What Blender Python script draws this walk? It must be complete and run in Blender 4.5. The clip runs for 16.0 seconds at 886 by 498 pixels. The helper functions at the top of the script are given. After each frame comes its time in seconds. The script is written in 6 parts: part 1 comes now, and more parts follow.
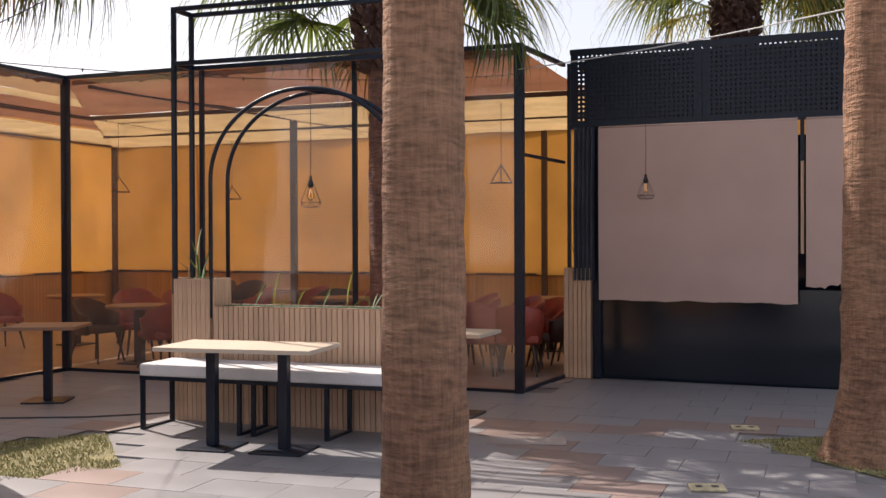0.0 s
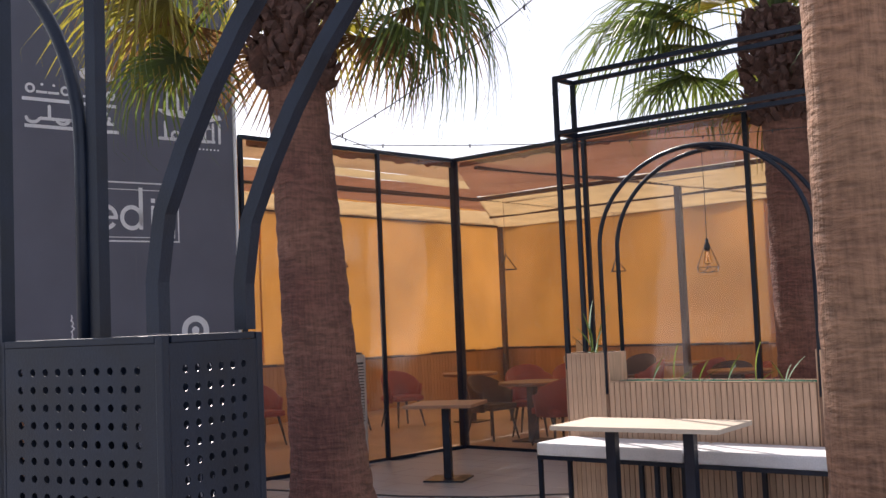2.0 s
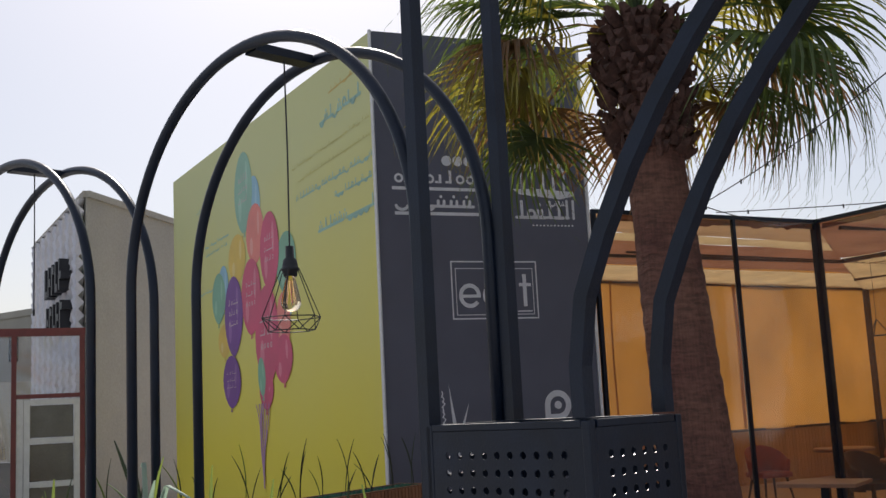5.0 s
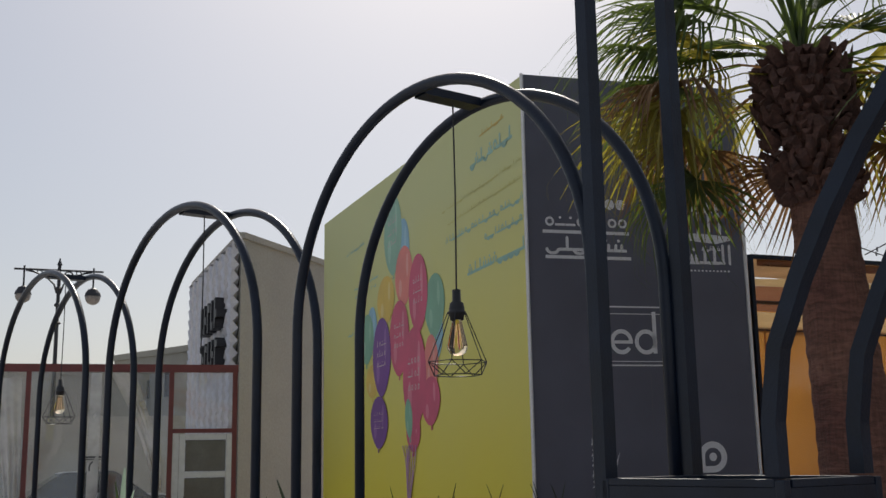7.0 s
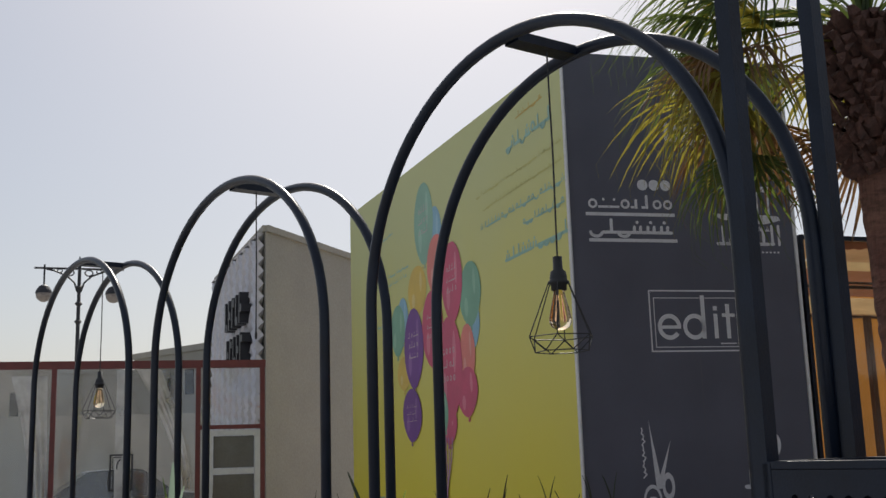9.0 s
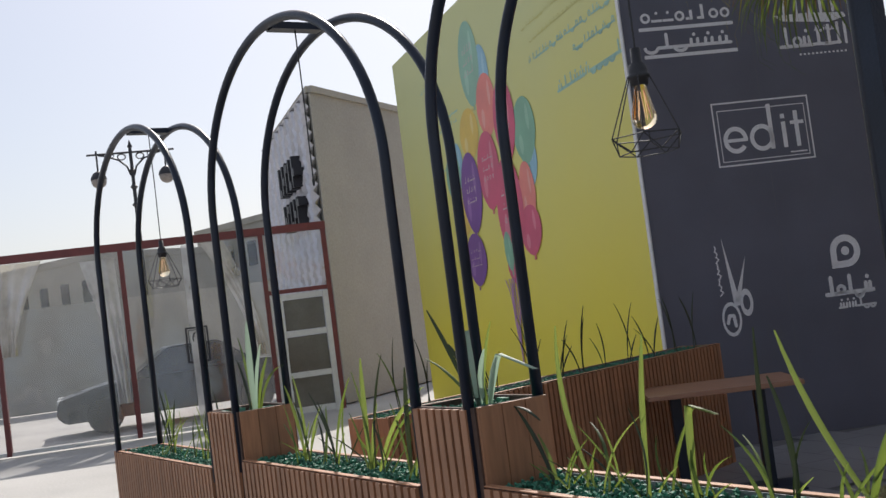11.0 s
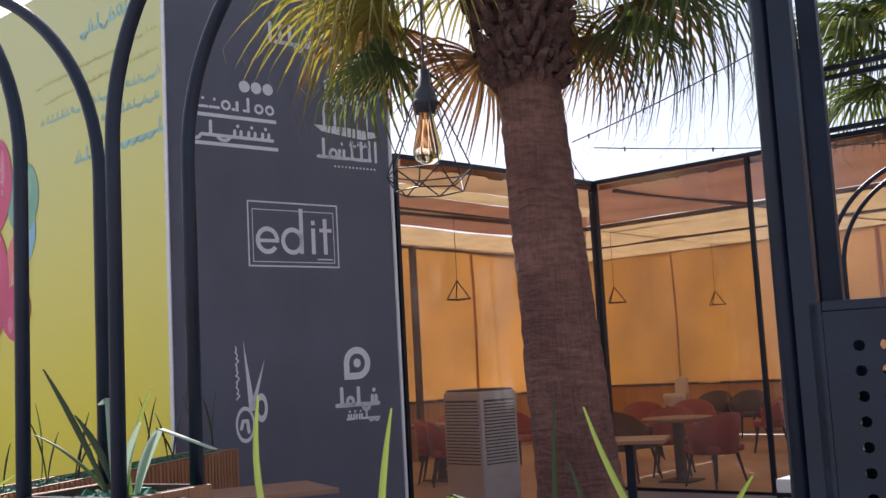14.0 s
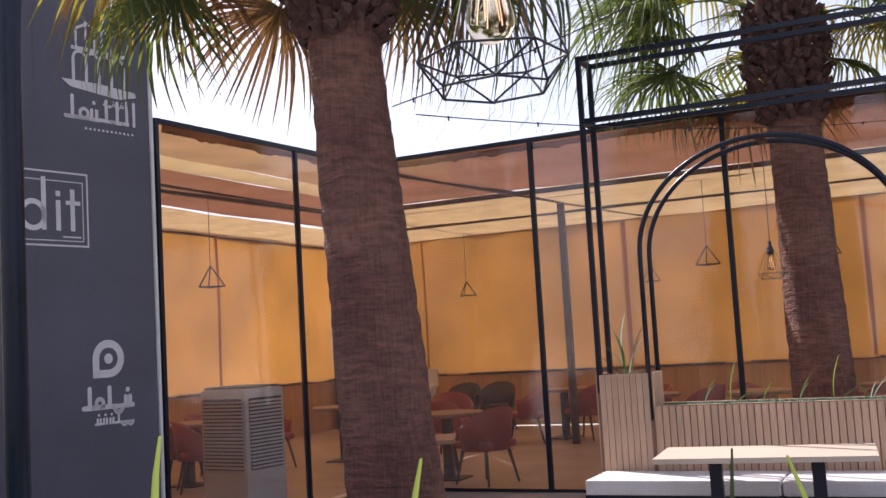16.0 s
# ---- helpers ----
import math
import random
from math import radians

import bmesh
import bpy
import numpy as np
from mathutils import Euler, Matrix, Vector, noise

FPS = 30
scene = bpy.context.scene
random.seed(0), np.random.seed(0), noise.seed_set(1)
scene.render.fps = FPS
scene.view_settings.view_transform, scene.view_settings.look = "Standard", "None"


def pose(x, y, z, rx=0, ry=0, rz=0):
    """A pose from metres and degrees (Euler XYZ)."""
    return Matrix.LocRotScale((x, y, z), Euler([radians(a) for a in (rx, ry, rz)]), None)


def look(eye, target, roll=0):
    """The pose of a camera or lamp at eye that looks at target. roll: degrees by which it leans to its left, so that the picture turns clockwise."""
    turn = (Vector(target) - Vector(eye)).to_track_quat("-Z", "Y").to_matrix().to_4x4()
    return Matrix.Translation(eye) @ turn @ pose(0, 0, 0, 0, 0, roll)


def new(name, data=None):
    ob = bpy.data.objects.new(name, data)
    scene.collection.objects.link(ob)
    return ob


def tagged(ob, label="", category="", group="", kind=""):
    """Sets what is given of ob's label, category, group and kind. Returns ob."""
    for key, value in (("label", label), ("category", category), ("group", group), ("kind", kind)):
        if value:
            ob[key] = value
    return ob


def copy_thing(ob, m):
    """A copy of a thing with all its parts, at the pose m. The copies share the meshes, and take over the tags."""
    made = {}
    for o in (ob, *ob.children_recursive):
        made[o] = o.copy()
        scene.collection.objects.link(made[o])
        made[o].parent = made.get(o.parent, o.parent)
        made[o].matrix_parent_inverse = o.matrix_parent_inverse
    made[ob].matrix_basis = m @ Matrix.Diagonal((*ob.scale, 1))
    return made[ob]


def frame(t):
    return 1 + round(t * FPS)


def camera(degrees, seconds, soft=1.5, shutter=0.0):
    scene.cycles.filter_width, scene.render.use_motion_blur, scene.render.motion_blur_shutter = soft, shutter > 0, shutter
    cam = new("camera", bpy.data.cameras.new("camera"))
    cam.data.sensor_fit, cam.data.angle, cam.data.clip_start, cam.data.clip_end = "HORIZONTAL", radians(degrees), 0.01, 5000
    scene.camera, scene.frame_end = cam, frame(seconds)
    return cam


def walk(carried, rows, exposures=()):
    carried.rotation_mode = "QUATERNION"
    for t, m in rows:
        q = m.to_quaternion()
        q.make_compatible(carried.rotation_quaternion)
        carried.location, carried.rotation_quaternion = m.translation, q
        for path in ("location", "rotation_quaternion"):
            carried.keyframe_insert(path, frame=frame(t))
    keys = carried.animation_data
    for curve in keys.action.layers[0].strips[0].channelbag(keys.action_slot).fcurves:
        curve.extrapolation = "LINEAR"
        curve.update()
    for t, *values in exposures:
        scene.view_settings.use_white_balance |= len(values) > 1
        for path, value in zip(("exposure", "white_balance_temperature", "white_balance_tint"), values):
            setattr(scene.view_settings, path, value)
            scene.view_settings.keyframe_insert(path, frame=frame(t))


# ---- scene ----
cam = camera(45.0, 16.0)
PATH = [
    (0, (1.019, 0.901, 1.573), (0.436, 2.814, 1.553), -0.2),
    (0.5, (0.856, 1.007, 1.581), (0.213, 2.901, 1.564), -0.8),
    (1, (0.801, 1.112, 1.587), (-0.105, 2.895, 1.626), -1.8),
    (1.5, (0.768, 1.237, 1.558), (-0.283, 2.934, 1.689), -2.5),
    (2, (0.695, 1.307, 1.547), (-0.506, 2.901, 1.681), -2.4),
    (2.5, (0.626, 1.3, 1.55), (-0.611, 2.868, 1.667), -2.7),
    (3, (0.534, 1.26, 1.551), (-0.83, 2.717, 1.685), -2.8),
    (3.5, (0.522, 1.245, 1.559), (-0.905, 2.637, 1.722), -2.9),
    (4, (0.532, 1.231, 1.566), (-0.976, 2.528, 1.771), -2.7),
    (4.5, (0.551, 1.22, 1.575), (-1.005, 2.449, 1.834), -3.0),
    (5, (0.55, 1.213, 1.58), (-1.069, 2.35, 1.874), -2.9),
    (5.2, (0.55, 1.208, 1.591), (-1.091, 2.306, 1.913), -3.0),
    (7.5, (0.388, 1.14, 1.595), (-1.362, 2.031, 1.975), -0.6),
    (8, (0.295, 1.078, 1.593), (-1.451, 1.974, 1.978), -0.2),
    (8.5, (0.2, 1.064, 1.592), (-1.545, 1.964, 1.973), -0.3),
    (9, (0.055, 1.119, 1.579), (-1.701, 2.001, 1.952), -1.8),
    (9.5, (-0.099, 1.215, 1.565), (-1.937, 1.983, 1.75), -7.2),
    (9.7, (-0.185, 1.224, 1.574), (-2.025, 2.002, 1.675), -9.3),
    (11.8, (-0.214, 1.022, 1.48), (-2.014, 1.889, 1.575), -4.1),
    (12, (-0.273, 0.934, 1.473), (-2.042, 1.862, 1.562), -3.9),
    (12.5, (-0.381, 0.813, 1.488), (-2.056, 1.896, 1.642), -3.2),
    (13, (-0.55, 0.89, 1.488), (-2.044, 2.2, 1.719), -4.3),
    (13.5, (-0.765, 0.928, 1.459), (-2.144, 2.357, 1.693), -4.0),
    (14, (-1.054, 0.946, 1.468), (-2.25, 2.534, 1.689), -3.1),
    (14.5, (-1.307, 1.061, 1.476), (-2.36, 2.743, 1.727), -3.7),
    (15, (-1.528, 1.235, 1.505), (-2.507, 2.957, 1.782), -4.5),
    (15.5, (-1.76, 1.331, 1.517), (-2.668, 3.101, 1.729), -2.7),
    (16, (-1.989, 1.472, 1.53), (-2.736, 3.32, 1.704), -3.3),
]
EXPOSURES = [(0.0, 0.75, 6950, 18), (0.6, 0.9, 6800, 18), (2.0, 0.92, 6500, 18), (3.0, 0.78, 6450, 17), (4.0, 0.44, 6400, 15), (4.5, 0.2, 6450, 13), (5.2, 0.06, 6500, 12), (7.3, -0.25, 6600, 10), (9.0, -0.18, 6600, 10), (9.7, -0.05, 6550, 11), (11.8, 0.3, 6350, 12), (13.0, 0.38, 6250, 14), (13.5, 0.5, 6250, 17), (14.0, 0.76, 6250, 20), (14.5, 0.86, 6250, 22), (16.0, 0.86, 6300, 23)]
walk(cam, [(t, look(e, g, r)) for t, e, g, r in PATH], EXPOSURES)

# ---- world, sun ----
SUN_TRAVEL = Vector((0.87, -0.50, -1.0)).normalized()
world = bpy.data.worlds.new("sky")
scene.world = world
world.use_nodes = True
wn, wl = world.node_tree.nodes, world.node_tree.links
sky = wn.new("ShaderNodeTexSky")
sky.sky_type = "NISHITA"
sky.sun_disc = False
sky.sun_elevation = math.asin(-SUN_TRAVEL.z)
sky.sun_rotation = math.atan2(-SUN_TRAVEL.x, -SUN_TRAVEL.y)
sky.dust_density = 2.2
sky.air_density = 1.0
sky.ozone_density = 1.0
haze = wn.new("ShaderNodeMix")
haze.data_type = "RGBA"
haze.inputs[0].default_value = 0.5
haze.inputs[7].default_value = (4.3, 4.45, 4.85, 1)
wl.new(sky.outputs[0], haze.inputs[6])
wl.new(haze.outputs[2], wn["Background"].inputs[0])
wn["Background"].inputs[1].default_value = 0.12
sun = bpy.data.lights.new("sun", "SUN")
sun.energy, sun.angle, sun.color = 4.0, radians(0.55), (1.0, 0.95, 0.87)
sun_ob = new("sun", sun)
sun_ob.matrix_world = look((0, 0, 20), Vector((0, 0, 20)) + SUN_TRAVEL)


# ---- materials ----
def material(name, color, rough=0.6, metal=0.0, var=0.15, scale=6.0, bump=0.0, bump_scale=60.0, stretch=(1, 1, 1),
             fine=0.08, per_object=0.0, spec=0.5):
    """Principled surface with a coarse and a fine variation of colour, roughness wear and relief."""
    m = bpy.data.materials.new(name)
    m.use_nodes = True
    n, l = m.node_tree.nodes, m.node_tree.links
    b = n["Principled BSDF"]
    b.inputs["Metallic"].default_value = metal
    b.inputs["Specular IOR Level"].default_value = spec
    tc = n.new("ShaderNodeTexCoord")
    mp = n.new("ShaderNodeMapping")
    mp.inputs["Scale"].default_value = stretch
    l.new(tc.outputs["Object"], mp.inputs[0])
    coarse = n.new("ShaderNodeTexNoise")
    coarse.inputs["Scale"].default_value = scale
    coarse.inputs["Detail"].default_value = 5
    finer = n.new("ShaderNodeTexNoise")
    finer.inputs["Scale"].default_value = bump_scale
    finer.inputs["Detail"].default_value = 3
    l.new(mp.outputs[0], coarse.inputs[0])
    l.new(mp.outputs[0], finer.inputs[0])
    r1 = n.new("ShaderNodeMapRange")
    r1.inputs[1].default_value, r1.inputs[2].default_value = 0.3, 0.7
    r1.inputs[3].default_value, r1.inputs[4].default_value = 1 - var, 1 + var
    l.new(coarse.outputs[0], r1.inputs[0])
    r2 = n.new("ShaderNodeMapRange")
    r2.inputs[1].default_value, r2.inputs[2].default_value = 0.3, 0.7
    r2.inputs[3].default_value, r2.inputs[4].default_value = 1 - fine, 1 + fine
    l.new(finer.outputs[0], r2.inputs[0])
    mul = n.new("ShaderNodeMath")
    mul.operation = "MULTIPLY"
    l.new(r1.outputs[0], mul.inputs[0])
    l.new(r2.outputs[0], mul.inputs[1])
    last = mul.outputs[0]
    if per_object:
        oi = n.new("ShaderNodeObjectInfo")
        r3 = n.new("ShaderNodeMapRange")
        r3.inputs[3].default_value, r3.inputs[4].default_value = 1 - per_object, 1 + per_object
        l.new(oi.outputs["Random"], r3.inputs[0])
        m2 = n.new("ShaderNodeMath")
        m2.operation = "MULTIPLY"
        l.new(last, m2.inputs[0])
        l.new(r3.outputs[0], m2.inputs[1])
        last = m2.outputs[0]
    vm = n.new("ShaderNodeVectorMath")
    vm.operation = "SCALE"
    vm.inputs[0].default_value = color
    l.new(last, vm.inputs[3])
    l.new(vm.outputs[0], b.inputs["Base Color"])
    rr = n.new("ShaderNodeMapRange")
    rr.inputs[3].default_value, rr.inputs[4].default_value = max(0.02, rough - 0.12), min(1, rough + 0.12)
    l.new(coarse.outputs[0], rr.inputs[0])
    l.new(rr.outputs[0], b.inputs["Roughness"])
    if bump:
        bp = n.new("ShaderNodeBump")
        bp.inputs["Strength"].default_value = bump
        bp.inputs["Distance"].default_value = 0.01
        l.new(finer.outputs[0], bp.inputs["Height"])
        l.new(bp.outputs[0], b.inputs["Normal"])
    return m


def cloth(name, color, through_color, share=0.5, var=0.15, scale=1.5, clear=0.0):
    """Woven or tarpaulin sheet that lets part of the light through, with folds and stains."""
    m = bpy.data.materials.new(name)
    m.use_nodes = True
    n, l = m.node_tree.nodes, m.node_tree.links
    n.remove(n["Principled BSDF"])
    out = n["Material Output"]
    tc = n.new("ShaderNodeTexCoord")
    noi = n.new("ShaderNodeTexNoise")
    noi.inputs["Scale"].default_value, noi.inputs["Detail"].default_value = scale, 6
    l.new(tc.outputs["Object"], noi.inputs[0])
    weave = n.new("ShaderNodeTexNoise")
    weave.inputs["Scale"].default_value = 220
    l.new(tc.outputs["Object"], weave.inputs[0])
    r = n.new("ShaderNodeMapRange")
    r.inputs[1].default_value, r.inputs[2].default_value = 0.3, 0.7
    r.inputs[3].default_value, r.inputs[4].default_value = 1 - var, 1 + var
    l.new(noi.outputs[0], r.inputs[0])
    bp = n.new("ShaderNodeBump")
    bp.inputs["Strength"].default_value = 0.25
    bp.inputs["Distance"].default_value = 0.02
    l.new(noi.outputs[0], bp.inputs["Height"])
    shaders = []
    for kind, c in (("ShaderNodeBsdfDiffuse", color), ("ShaderNodeBsdfTranslucent", through_color)):
        s = n.new(kind)
        v = n.new("ShaderNodeVectorMath")
        v.operation = "SCALE"
        v.inputs[0].default_value = c
        l.new(r.outputs[0], v.inputs[3])
        l.new(v.outputs[0], s.inputs["Color"])
        l.new(bp.outputs[0], s.inputs["Normal"])
        shaders.append(s)
    mix = n.new("ShaderNodeMixShader")
    mix.inputs[0].default_value = share
    l.new(shaders[0].outputs[0], mix.inputs[1])
    l.new(shaders[1].outputs[0], mix.inputs[2])
    last = mix
    if clear:
        tr = n.new("ShaderNodeBsdfTransparent")
        m2 = n.new("ShaderNodeMixShader")
        m2.inputs[0].default_value = clear
        l.new(mix.outputs[0], m2.inputs[1])
        l.new(tr.outputs[0], m2.inputs[2])
        last = m2
    l.new(last.outputs[0], out.inputs[0])
    return m


def vinyl(name, haze=0.06, gloss=0.1, tint=(0.95, 0.93, 0.9), wrinkle=0.15):
    """Clear plastic sheet: mostly see-through, a weak reflection and a trace of dust."""
    m = bpy.data.materials.new(name)
    m.use_nodes = True
    n, l = m.node_tree.nodes, m.node_tree.links
    n.remove(n["Principled BSDF"])
    out = n["Material Output"]
    tr = n.new("ShaderNodeBsdfTransparent")
    tr.inputs[0].default_value = (*tint, 1)
    gl = n.new("ShaderNodeBsdfGlossy")
    gl.inputs["Roughness"].default_value = 0.06
    df = n.new("ShaderNodeBsdfDiffuse")
    df.inputs[0].default_value = (0.7, 0.68, 0.65, 1)
    tc = n.new("ShaderNodeTexCoord")
    noi = n.new("ShaderNodeTexNoise")
    noi.inputs["Scale"].default_value, noi.inputs["Detail"].default_value = 1.3, 4
    l.new(tc.outputs["Object"], noi.inputs[0])
    bp = n.new("ShaderNodeBump")
    bp.inputs["Strength"].default_value = wrinkle
    bp.inputs["Distance"].default_value = 0.05
    l.new(noi.outputs[0], bp.inputs["Height"])
    l.new(bp.outputs[0], gl.inputs["Normal"])
    lw = n.new("ShaderNodeFresnel")
    lw.inputs[0].default_value = 1.35
    add = n.new("ShaderNodeMath")
    add.operation = "MULTIPLY_ADD"
    add.inputs[1].default_value = 1.0
    add.inputs[2].default_value = gloss - 0.03
    l.new(lw.outputs[0], add.inputs[0])
    a = n.new("ShaderNodeMixShader")
    l.new(add.outputs[0], a.inputs[0])
    l.new(tr.outputs[0], a.inputs[1])
    l.new(gl.outputs[0], a.inputs[2])
    hz = n.new("ShaderNodeMapRange")
    hz.inputs[1].default_value, hz.inputs[2].default_value = 0.35, 0.75
    hz.inputs[3].default_value, hz.inputs[4].default_value = haze * 0.4, haze * 1.8
    l.new(noi.outputs[0], hz.inputs[0])
    b = n.new("ShaderNodeMixShader")
    l.new(hz.outputs[0], b.inputs[0])
    l.new(a.outputs[0], b.inputs[1])
    l.new(df.outputs[0], b.inputs[2])
    l.new(b.outputs[0], out.inputs[0])
    return m


BLACK = material("black_paint", (0.0065, 0.012, 0.025), 0.33, 0.0, 0.3, 9, 0.1, 160, spec=0.35)
BLACK_SOFT = material("black_plastic", (0.02, 0.02, 0.022), 0.5, 0.0, 0.2, 20, 0.05, 200)
SLAT = material("pale_wood", (0.55, 0.36, 0.235), 0.6, 0, 0.16, 7, 0.12, 60, (1, 1, 0.12), 0.14, 0.12)
SLAT_WARM = material("teak_wood", (0.35, 0.165, 0.082), 0.55, 0, 0.2, 7, 0.12, 60, (1, 1, 0.1), 0.16, 0.14)
GROOVE_PALE = material("brown_joint", (0.24, 0.14, 0.09), 0.8, 0, 0.2, 12)
GROOVE = material("dark_joint", (0.07, 0.04, 0.028), 0.8, 0, 0.2, 12)
PLANK = material("pale_plank", (0.55, 0.36, 0.235), 0.6, 0, 0.15, 4, 0.1, 40, (1, 1, 0.1), 0.15, 0.08)
TOP_PALE = material("bleached_tabletop", (0.55, 0.46, 0.36), 0.5, 0, 0.1, 5, 0.05, 50, (0.2, 1, 1), 0.08)
TOP_BROWN = material("brown_tabletop", (0.30, 0.155, 0.09), 0.4, 0, 0.15, 5, 0.05, 50, (0.2, 1, 1), 0.12)
CUSHION = material("grey_white_cushion", (0.62, 0.60, 0.60), 0.8, 0, 0.08, 5, 0.15, 90)
DARKWALL = material("charcoal_panel", (0.112, 0.115, 0.148), 0.6, 0, 0.12, 1.5, 0.05, 120)
WHITE_PRINT = material("white_print", (0.72, 0.72, 0.74), 0.6, 0, 0.06, 8)
WHITE_TRIM = material("white_trim", (0.75, 0.75, 0.74), 0.5, 0, 0.06, 8)
GREY_PRINT = material("grey_print", (0.12, 0.12, 0.14), 0.6, 0, 0.1, 8)
BEIGE = material("beige_render", (0.345, 0.33, 0.285), 0.85, 0, 0.06, 1.2, 0.25, 25)
TEXTURED = material("grey_white_cladding", (0.62, 0.62, 0.65), 0.7, 0, 0.1, 4, 0.1, 40)
REDFRAME = material("maroon_frame", (0.15, 0.035, 0.032), 0.5, 0, 0.15, 8)
WHITEFRAME = material("white_aluminium", (0.6, 0.6, 0.58), 0.4, 0, 0.08, 8)
TRUNK = material("palm_trunk_bark", (0.26, 0.155, 0.10), 0.9, 0, 0.3, 5, 0.7, 34, (1, 1, 0.5), 0.28)
BOOT = material("palm_leaf_base", (0.085, 0.042, 0.032), 0.85, 0, 0.4, 14, 0.4, 50, (1, 1, 1), 0.25)
SEAT_RED = material("oxblood_leather", (0.33, 0.06, 0.04), 0.45, 0, 0.15, 8, 0.08, 120)
SEAT_DARK = material("dark_brown_leather", (0.06, 0.028, 0.024), 0.45, 0, 0.15, 8, 0.08, 120)
CHAIRLEG = material("dark_stained_wood", (0.05, 0.03, 0.024), 0.5, 0, 0.2, 10)
COOLER = material("grey_cooler_plastic", (0.58, 0.57, 0.58), 0.45, 0, 0.06, 5)
RIM = material("grey_metal_rim", (0.2, 0.2, 0.2), 0.55, 0, 0.15, 6)
COOLER_DARK = material("cooler_louver_shadow", (0.05, 0.05, 0.055), 0.6, 0, 0.1, 5)
PAVER = material("grey_paver", (0.245, 0.242, 0.25), 0.42, 0, 0.12, 1.6, 0.08, 90, (1, 1, 1), 0.08, 0.04)
PAVER_RED = material("red_paver", (0.255, 0.19, 0.17), 0.45, 0, 0.15, 2, 0.08, 90, (1, 1, 1), 0.08, 0.08)
PAVER_PALE = material("pale_pink_cover", (0.33, 0.275, 0.25), 0.6, 0, 0.15, 5)
MORTAR = material("paving_joint", (0.19, 0.185, 0.185), 0.8, 0, 0.2, 3)
DECK = material("brown_wing_floor", (0.43, 0.325, 0.27), 0.45, 0, 0.2, 1.6, 0.08, 40, (1, 1, 1), 0.1)
SOIL = material("sandy_soil", (0.22, 0.19, 0.09), 0.95, 0, 0.25, 9, 0.5, 60)
GROUND = material("pale_ground", (0.42, 0.405, 0.38), 0.85, 0, 0.15, 0.4, 0.2, 30)
GRASS = material("lawn_grass", (0.27, 0.26, 0.11), 0.8, 0, 0.35, 6, 0, 80, (1, 1, 1), 0.2, 0.3)
MOSS = material("green_gravel", (0.025, 0.15, 0.085), 0.6, 0, 0.6, 40, 0.3, 160, (1, 1, 1), 0.4)
ORANGE = cloth("orange_sheet", (0.435, 0.212, 0.06), (0.495, 0.234, 0.05), 0.42, 0.26, 0.6)
BROWN_CLOTH = cloth("brown_canopy", (0.34, 0.16, 0.09), (0.34, 0.15, 0.08), 0.35, 0.22, 0.9)
CREAM = cloth("cream_canopy", (0.62, 0.46, 0.27), (0.62, 0.44, 0.22), 0.4, 0.14, 2.0)
BLIND = cloth("taupe_blind", (0.53, 0.38, 0.33), (0.4, 0.28, 0.24), 0.02, 0.06, 1.5)
CURTAIN = cloth("grey_drape", (0.07, 0.078, 0.095), (0.06, 0.06, 0.07), 0.15, 0.15, 4)
CLEAR = vinyl("clear_vinyl", 0.07, 0.1)
CLEAR_DUSTY = vinyl("dusty_vinyl", 0.1, 0.14, (0.92, 0.92, 0.93), 0.2)
CABLE = material("dark_cable", (0.03, 0.03, 0.03), 0.6)
WHITECABLE = material("pale_cable", (0.55, 0.55, 0.55), 0.6)
BALL = material("globe_lamp_glass", (0.25, 0.22, 0.2), 0.3)
SIGN_DARK = material("sign_dark", (0.02, 0.02, 0.025), 0.5)
PLATE = material("yellow_white_cover", (0.5, 0.44, 0.27), 0.6, 0, 0.3, 18)
GLASS_DARK = material("dark_glass", (0.004, 0.010, 0.018), 0.1, 0, 0.1, 2)


def glassy(name, color=(1, 1, 1), rough=0.02):
    m = bpy.data.materials.new(name)
    m.use_nodes = True
    b = m.node_tree.nodes["Principled BSDF"]
    b.inputs["Base Color"].default_value = (*color, 1)
    b.inputs["Roughness"].default_value = rough
    b.inputs["Transmission Weight"].default_value = 1
    b.inputs["IOR"].default_value = 1.2
    return m


BULB = glassy("amber_bulb_glass", (1.0, 0.84, 0.6))
FILAMENT = bpy.data.materials.new("glowing_filament")
FILAMENT.use_nodes = True
FILAMENT.node_tree.nodes["Principled BSDF"].inputs["Emission Color"].default_value = (1, 0.5, 0.15, 1)
FILAMENT.node_tree.nodes["Principled BSDF"].inputs["Emission Strength"].default_value = 0.5


